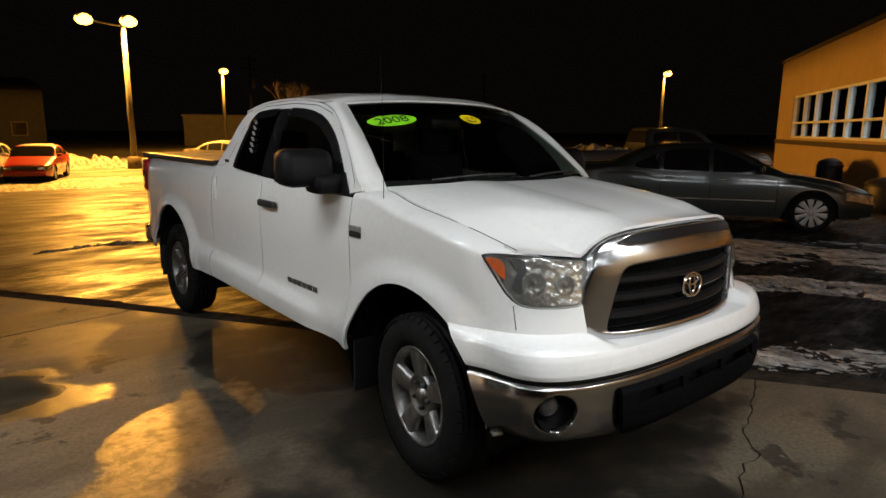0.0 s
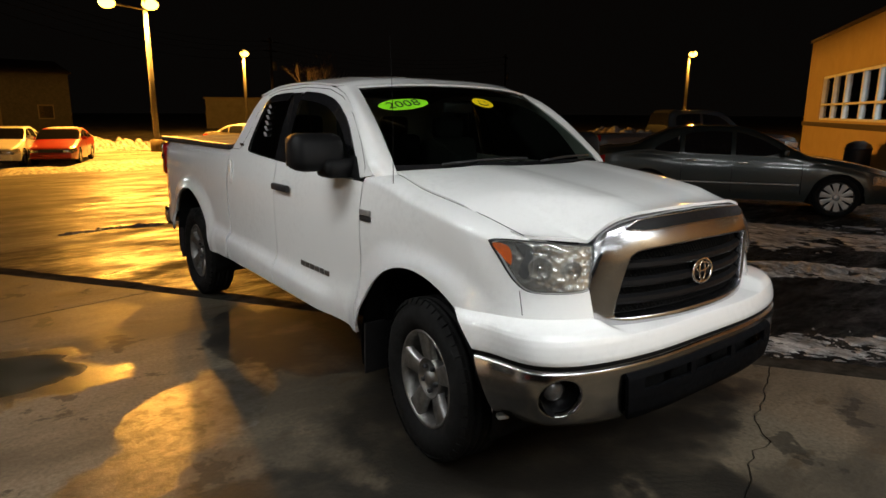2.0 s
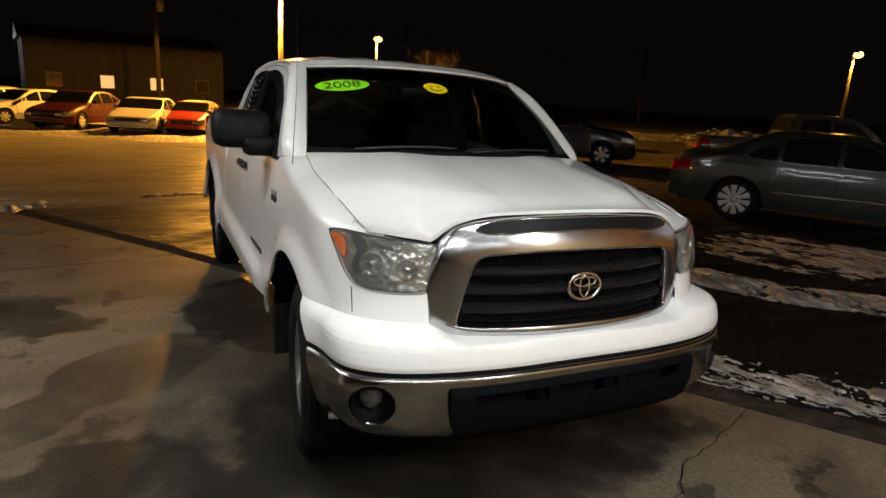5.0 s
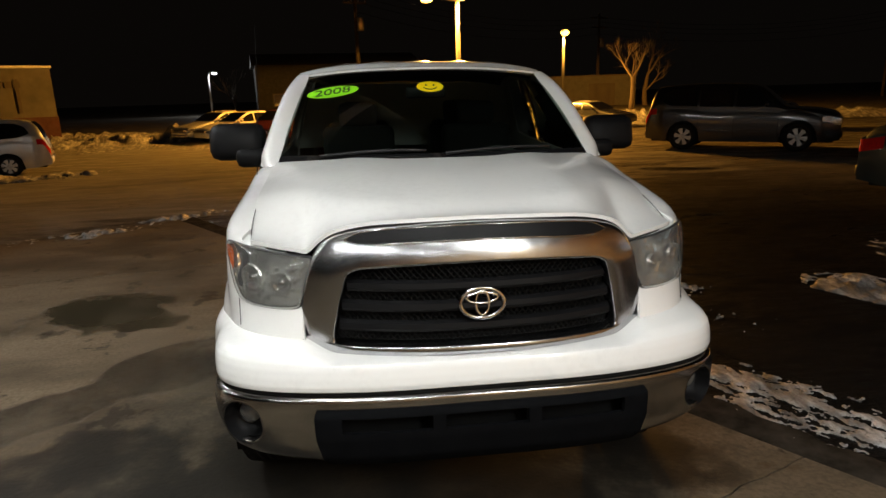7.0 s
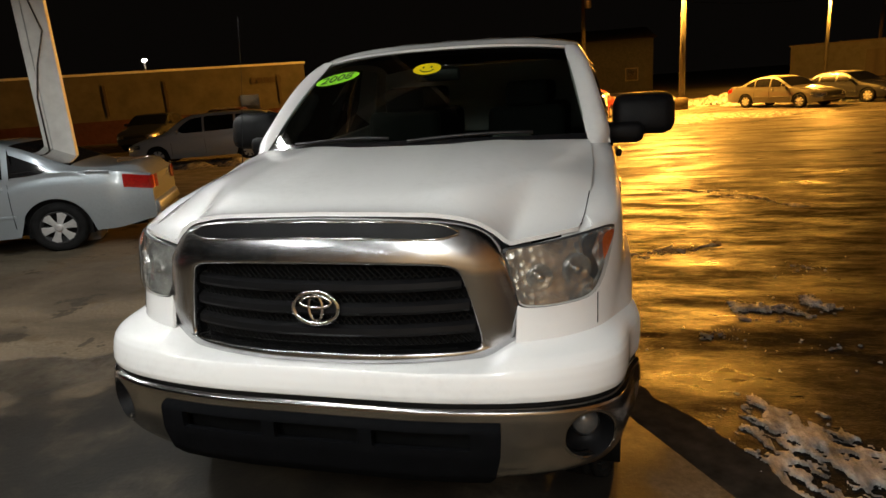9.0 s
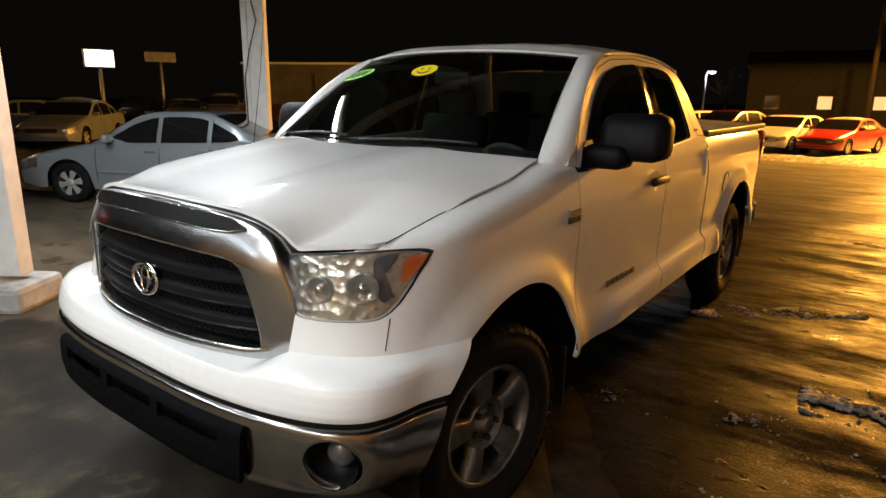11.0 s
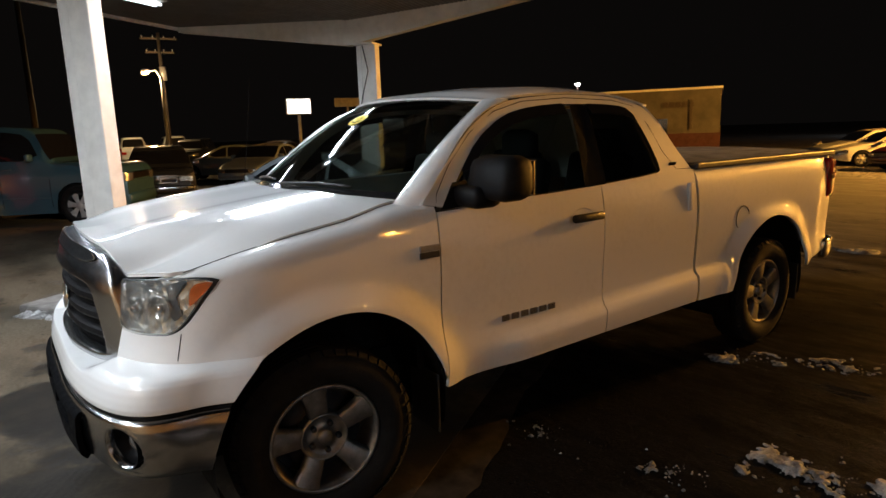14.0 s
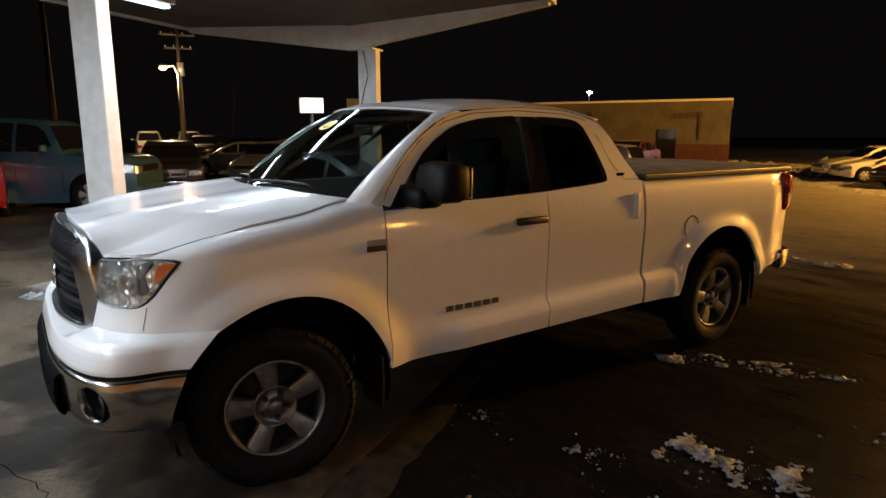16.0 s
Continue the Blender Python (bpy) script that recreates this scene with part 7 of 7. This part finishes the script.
snow_patch([(p.x, p.y, 0.80, h) for p, h in zip(bed_snow, (0.42, 0.45, 0.30))], "snow heaped in the pickup's load bed", 31.0, 0.05, 0.0, 2, "bed_snow").location.z = 1.05


# ---- the far side of the lot ----
def store():
    hs = thing("store_building", "long pale store with a dark red base band", "building", kind="structure")
    c = Vector((-15.6, 32.3, 0))
    d = Vector((-0.86, -0.51, 0))
    n = Vector((0.51, -0.86, 0))
    turn = Matrix.Rotation(math.atan2(d.y, d.x), 4, "Z")
    long, high = 18.0, 3.55
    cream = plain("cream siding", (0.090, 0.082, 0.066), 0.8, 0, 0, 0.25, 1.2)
    base = plain("dark red base", (0.06, 0.018, 0.016), 0.8, 0, 0, 0.2, 2)
    mid = c + d * long / 2 - n * 6
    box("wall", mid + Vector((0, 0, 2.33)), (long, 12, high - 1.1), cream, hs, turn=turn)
    box("base_wall", mid + Vector((0, 0, 0.55)), (long + 0.06, 12.06, 1.25), base, hs, "dark red lower wall", turn=turn)
    box("roof_coping", mid + Vector((0, 0, high + 0.03)), (long + 0.16, 12.16, 0.12), WHITEMETAL, hs, turn=turn)
    for k in range(6):
        p = c + d * (1.5 + 3.0 * k) + n * 0.04
        if k not in (1,):
            box("downpipe", p + Vector((0, 0, 2.2)), (0.14, 0.10, 1.6), BROWN, hs, turn=turn)
    for k in range(5):
        p = c + d * (1.5 + 0.34 * k) + n * 0.05
        box("sign_bar", p + Vector((0, 0, 2.75)), (0.28, 0.05, 0.30), BROWN, hs, "dark sign of plain bars", turn=turn)
    box("door", c + d * 3.2 + n * 0.05 + Vector((0, 0, 1.0)), (1.0, 0.06, 2.0), GLOSSBLACK, hs, turn=turn)
    return hs


store()


def wall_lamp(p, colour, energy, label, r=0.16):
    ob = thing("flood_lamp", label, "lamp")
    tube("bracket", [Vector(p) - Vector((0, 0, 1.3)), Vector(p)], 0.05, GALV, ob, sides=8)
    bm = bmesh.new()
    bmesh.ops.create_uvsphere(bm, u_segments=12, v_segments=8, radius=r, matrix=Matrix.Translation(p) @ Matrix.Diagonal((1.3, 1, 0.6, 1)))
    part("lens", bm, glow("lamp lens", colour, 25), ob, "glowing lamp lens", True)
    if energy:
        lamp("flood", "POINT", Matrix.Translation(Vector(p) - Vector((0, 0, 0.35))), energy, colour, radius=0.2)


wall_lamp((-28.4, 35.2, 4.75), (1.0, 0.93, 0.8), 0, "small bright lamp above the store roof")


def lit_sign():
    sg = thing("pole_sign", "blank white lit sign panel on a pole", "sign")
    c = Vector((-33.0, 15.6, 3.5))
    turn = Matrix.Rotation(radians(74), 4, "Z")
    box("cabinet", c, (1.48, 0.26, 0.96), GALV, sg, turn=turn, bevel=0.03)
    box("face", c + turn @ Vector((0, -0.135, 0)), (1.36, 0.02, 0.84), glow("lit sign face", (1.0, 0.97, 0.90), 2.6), sg, "glowing white face", turn=turn)
    tube("post", [(-33.0, 15.6, -0.05), (-33.0, 15.6, 3.0)], 0.10, GALV, sg)


lit_sign()


def bill_sign():
    sg = thing("pole_sign", "small dim sign board on a pole", "sign")
    c = Vector((-30.5, 17.6, 3.6))
    box("board", c, (0.2, 1.5, 0.5), GALV, sg, turn=Matrix.Rotation(radians(-25), 4, "Z"))
    tube("post", [(-30.5, 17.6, -0.05), (-30.5, 17.6, 3.5)], 0.06, GALV, sg)


bill_sign()


def cobra_lamp(foot, height, arm, colour, energy, label):
    st = thing("street_lamp", label, "street lamp", "street lamps far off")
    f = Vector(foot)
    t = f + Vector((0, 0, height))
    tip = t + Vector(arm)
    tube("pole", [f - Vector((0, 0, 0.1)), t - Vector((0, 0, 0.3)), t.lerp(tip, 0.3) + Vector((0, 0, 0.12)), tip], [0.12, 0.09, 0.06, 0.05], GALV, st, sides=10)
    bm = bmesh.new()
    add_box(bm, tip + Vector((0, 0, 0.05)), (0.75, 0.38, 0.18), bevel=0.06)
    part("lamp_head", bm, GALV, st, "", True)
    bm = bmesh.new()
    bmesh.ops.create_uvsphere(bm, u_segments=14, v_segments=8, radius=0.24, matrix=Matrix.Translation(tip - Vector((0, 0, 0.06))) @ Matrix.Diagonal((1.3, 1, 0.6, 1)))
    part("lens", bm, glow("street lens", colour, 4), st, "glowing lens", True)
    lamp("street_light", "POINT", Matrix.Translation(tip - Vector((0, 0, 0.5))), energy, colour, radius=0.25)


cobra_lamp((-40.4, 9.6, 0), 6.0, (0.0, -0.9, 0.05), (1.0, 0.62, 0.26), 1300, "distant street lamp with a warm glowing head")
cobra_lamp((-17.4, 74.0, 0), 4.7, (0.8, -0.6, 0.05), (0.9, 0.95, 1.0), 900, "distant street lamp with a cold white head")


def utility_pole(foot, height, turn, label, arms=True):
    up = thing("utility_pole", label, "utility pole", "utility poles")
    f = Vector(foot)
    tube("pole", [f - Vector((0, 0, 0.1)), f + Vector((0, 0, height))], [0.17, 0.11], WOODPOLE, up, sides=10)
    if arms:
        r = Matrix.Rotation(turn, 4, "Z")
        for dz, w in ((-0.4, 2.3), (-1.3, 1.8)):
            box("cross_arm", f + Vector((0, 0, height + dz)), (w, 0.10, 0.12), WOODPOLE, up, turn=r)
            for x in (-0.9, -0.3, 0.3, 0.9):
                p = f + Vector((0, 0, height + dz + 0.06)) + r @ Vector((x * w / 2, 0, 0))
                tube("insulator", [p, p + Vector((0, 0, 0.14))], [0.035, 0.025], GALV, up, sides=6)
        tube("transformer", [f + Vector((0.32, 0, height - 3.2)), f + Vector((0.32, 0, height - 2.3))], 0.24, GALV, up, "grey transformer drum", 12)
    return f + Vector((0, 0, height - 0.3))


tops = [utility_pole((-0.4, 46.0, 0), 9.5, 0.4, "tall wooden utility pole with a transformer"),
        utility_pole((24.0, 62.0, 0), 9.0, 0.4, "tall wooden utility pole behind the lot"),
        utility_pole((55.0, 60.0, 0), 9.0, 0.6, "tall wooden utility pole far off"),
        utility_pole((-36.3, 2.2, 0), 10.0, 1.2, "slim tall pole far off", False),
        utility_pole((-44.0, 10.5, 0), 9.0, 1.4, "wooden utility pole with cross arms far off")]


def wires(a, b, label):
    for k, off in enumerate((0.0, 0.45, 0.9, 1.6)):
        pts = []
        for i in range(13):
            t = i / 12
            p = a.lerp(b, t)
            pts.append(p - Vector((0, 0, off + 1.1 * 4 * t * (1 - t))))
        tagged(tube("power_line", pts, 0.018, SEAL, sides=4), label, "cable", "power lines")


wires(tops[0], tops[1], "sagging power line between utility poles")
wires(tops[1], tops[2], "sagging power line between utility poles")


def bare_tree(foot, height, seed, label):
    """A leafless winter tree: forking limbs down to fine twigs."""
    rnd = random.Random(seed)
    tr = thing("tree", label, "tree", "bare trees")
    trunk = ([], [])
    crown = ([], [])

    def grow(p, d, length, r, depth):
        n = 4
        pts, rad = [p], [r]
        q, e = p.copy(), d.copy()
        for i in range(n):
            e = (e + Vector((rnd.uniform(-1, 1), rnd.uniform(-1, 1), rnd.uniform(-0.5, 1))) * 0.16).normalized()
            q = q + e * length / n
            pts.append(q.copy())
            rad.append(r * (1 - 0.42 * (i + 1) / n))
        v, f = trunk if depth == 0 else crown
        ring_tube(v, f, pts, rad, 8 if depth < 2 else (5 if depth < 4 else 3), depth == 0)
        if depth >= 5:
            return
        for k in range(rnd.choice((3, 3, 4)) if depth < 4 else 4):
            t = rnd.uniform(0.45, 1.0) if k else 1.0
            i = min(n, max(1, round(t * n)))
            a = rnd.uniform(0, 2 * math.pi)
            tilt = rnd.uniform(0.35, 0.85)
            o = e.orthogonal().normalized()
            o2 = e.cross(o)
            nd = (e * math.cos(tilt) + (o * math.cos(a) + o2 * math.sin(a)) * math.sin(tilt) + Vector((0, 0, 0.12))).normalized()
            grow(pts[i], nd, length * rnd.uniform(0.55, 0.8), rad[i] * rnd.uniform(0.5, 0.7), depth + 1)
    grow(Vector(foot) - Vector((0, 0, 0.1)), Vector((0, 0, 1)), height * 0.32, height * 0.03, 0)
    link_mesh("trunk", *trunk, BARK, tr)
    link_mesh("crown", *crown, BARK, tr, "bare twigs and limbs")


bare_tree((20.3, 45.0, 0), 8.0, 5, "bare winter tree lit orange from the lamp")
bare_tree((27.0, 57.0, 0), 9.0, 8, "bare winter tree in the dark")
bare_tree((-13.5, 68.0, 0), 6.5, 12, "small bare tree lit by a street lamp")


def plain_house(c, size, turn_deg, colour, label, lit=(), roof=1.2, garage=False):
    hs = thing("house", label, "house", "", "structure")
    turn = Matrix.Rotation(radians(turn_deg), 4, "Z")
    w, dpt, h = size
    c = Vector(c)
    wall = plain("house wall", colour, 0.85, 0, 0, 0.15, 2)
    box("wall", c + Vector((0, 0, h / 2 - 0.05)), (w, dpt, h + 0.1), wall, hs, turn=turn)
    if roof:
        verts = [turn @ Vector(v) + c for v in ((-w / 2 - 0.3, -dpt / 2 - 0.3, h), (w / 2 + 0.3, -dpt / 2 - 0.3, h), (w / 2 + 0.3, dpt / 2 + 0.3, h), (-w / 2 - 0.3, dpt / 2 + 0.3, h), (-w / 2 - 0.3, 0, h + roof), (w / 2 + 0.3, 0, h + roof))]
        link_mesh("roof", verts, [(0, 1, 5, 4), (2, 3, 4, 5), (0, 4, 3), (1, 2, 5), (0, 3, 2, 1)], BROWN, hs, smooth=False)
    else:
        box("roof", c + Vector((0, 0, h + 0.05)), (w + 0.3, dpt + 0.3, 0.15), BROWN, hs, turn=turn)
    if garage:
        box("garage_door", c + turn @ Vector((w * 0.18, -dpt / 2 - 0.03, 1.1)), (2.6, 0.08, 2.2), BROWN, hs, "dark closed garage door", turn=turn)
        return
    n = max(2, int(w / 3.2))
    for k in range(n):
        x = -w / 2 + (k + 0.5) * w / n
        on = k in lit
        p = c + turn @ Vector((x, -dpt / 2 - 0.03, 1.55))
        win = new("window")
        win.parent = hs
        box("window_frame", p, (1.15, 0.06, 1.15), BROWN, win, turn=turn)
        box("pane", p + turn @ Vector((0, -0.035, 0)), (0.98, 0.02, 0.98), glow("lit window", (1.0, 0.72, 0.36), 0.55) if on else GLOSSBLACK, win, "lit window pane" if on else "dark window pane", turn=turn)


plain_house((23.5, 65.0, 0), (10.3, 8.0, 2.9), -19, (0.10, 0.095, 0.082), "low pale building behind the lamp posts", (), 0, True)
plain_house((-2.8, 62.0, 0), (15.0, 8.0, 4.6), 10, (0.018, 0.018, 0.020), "dark house with lit windows behind the lot", (1, 2))
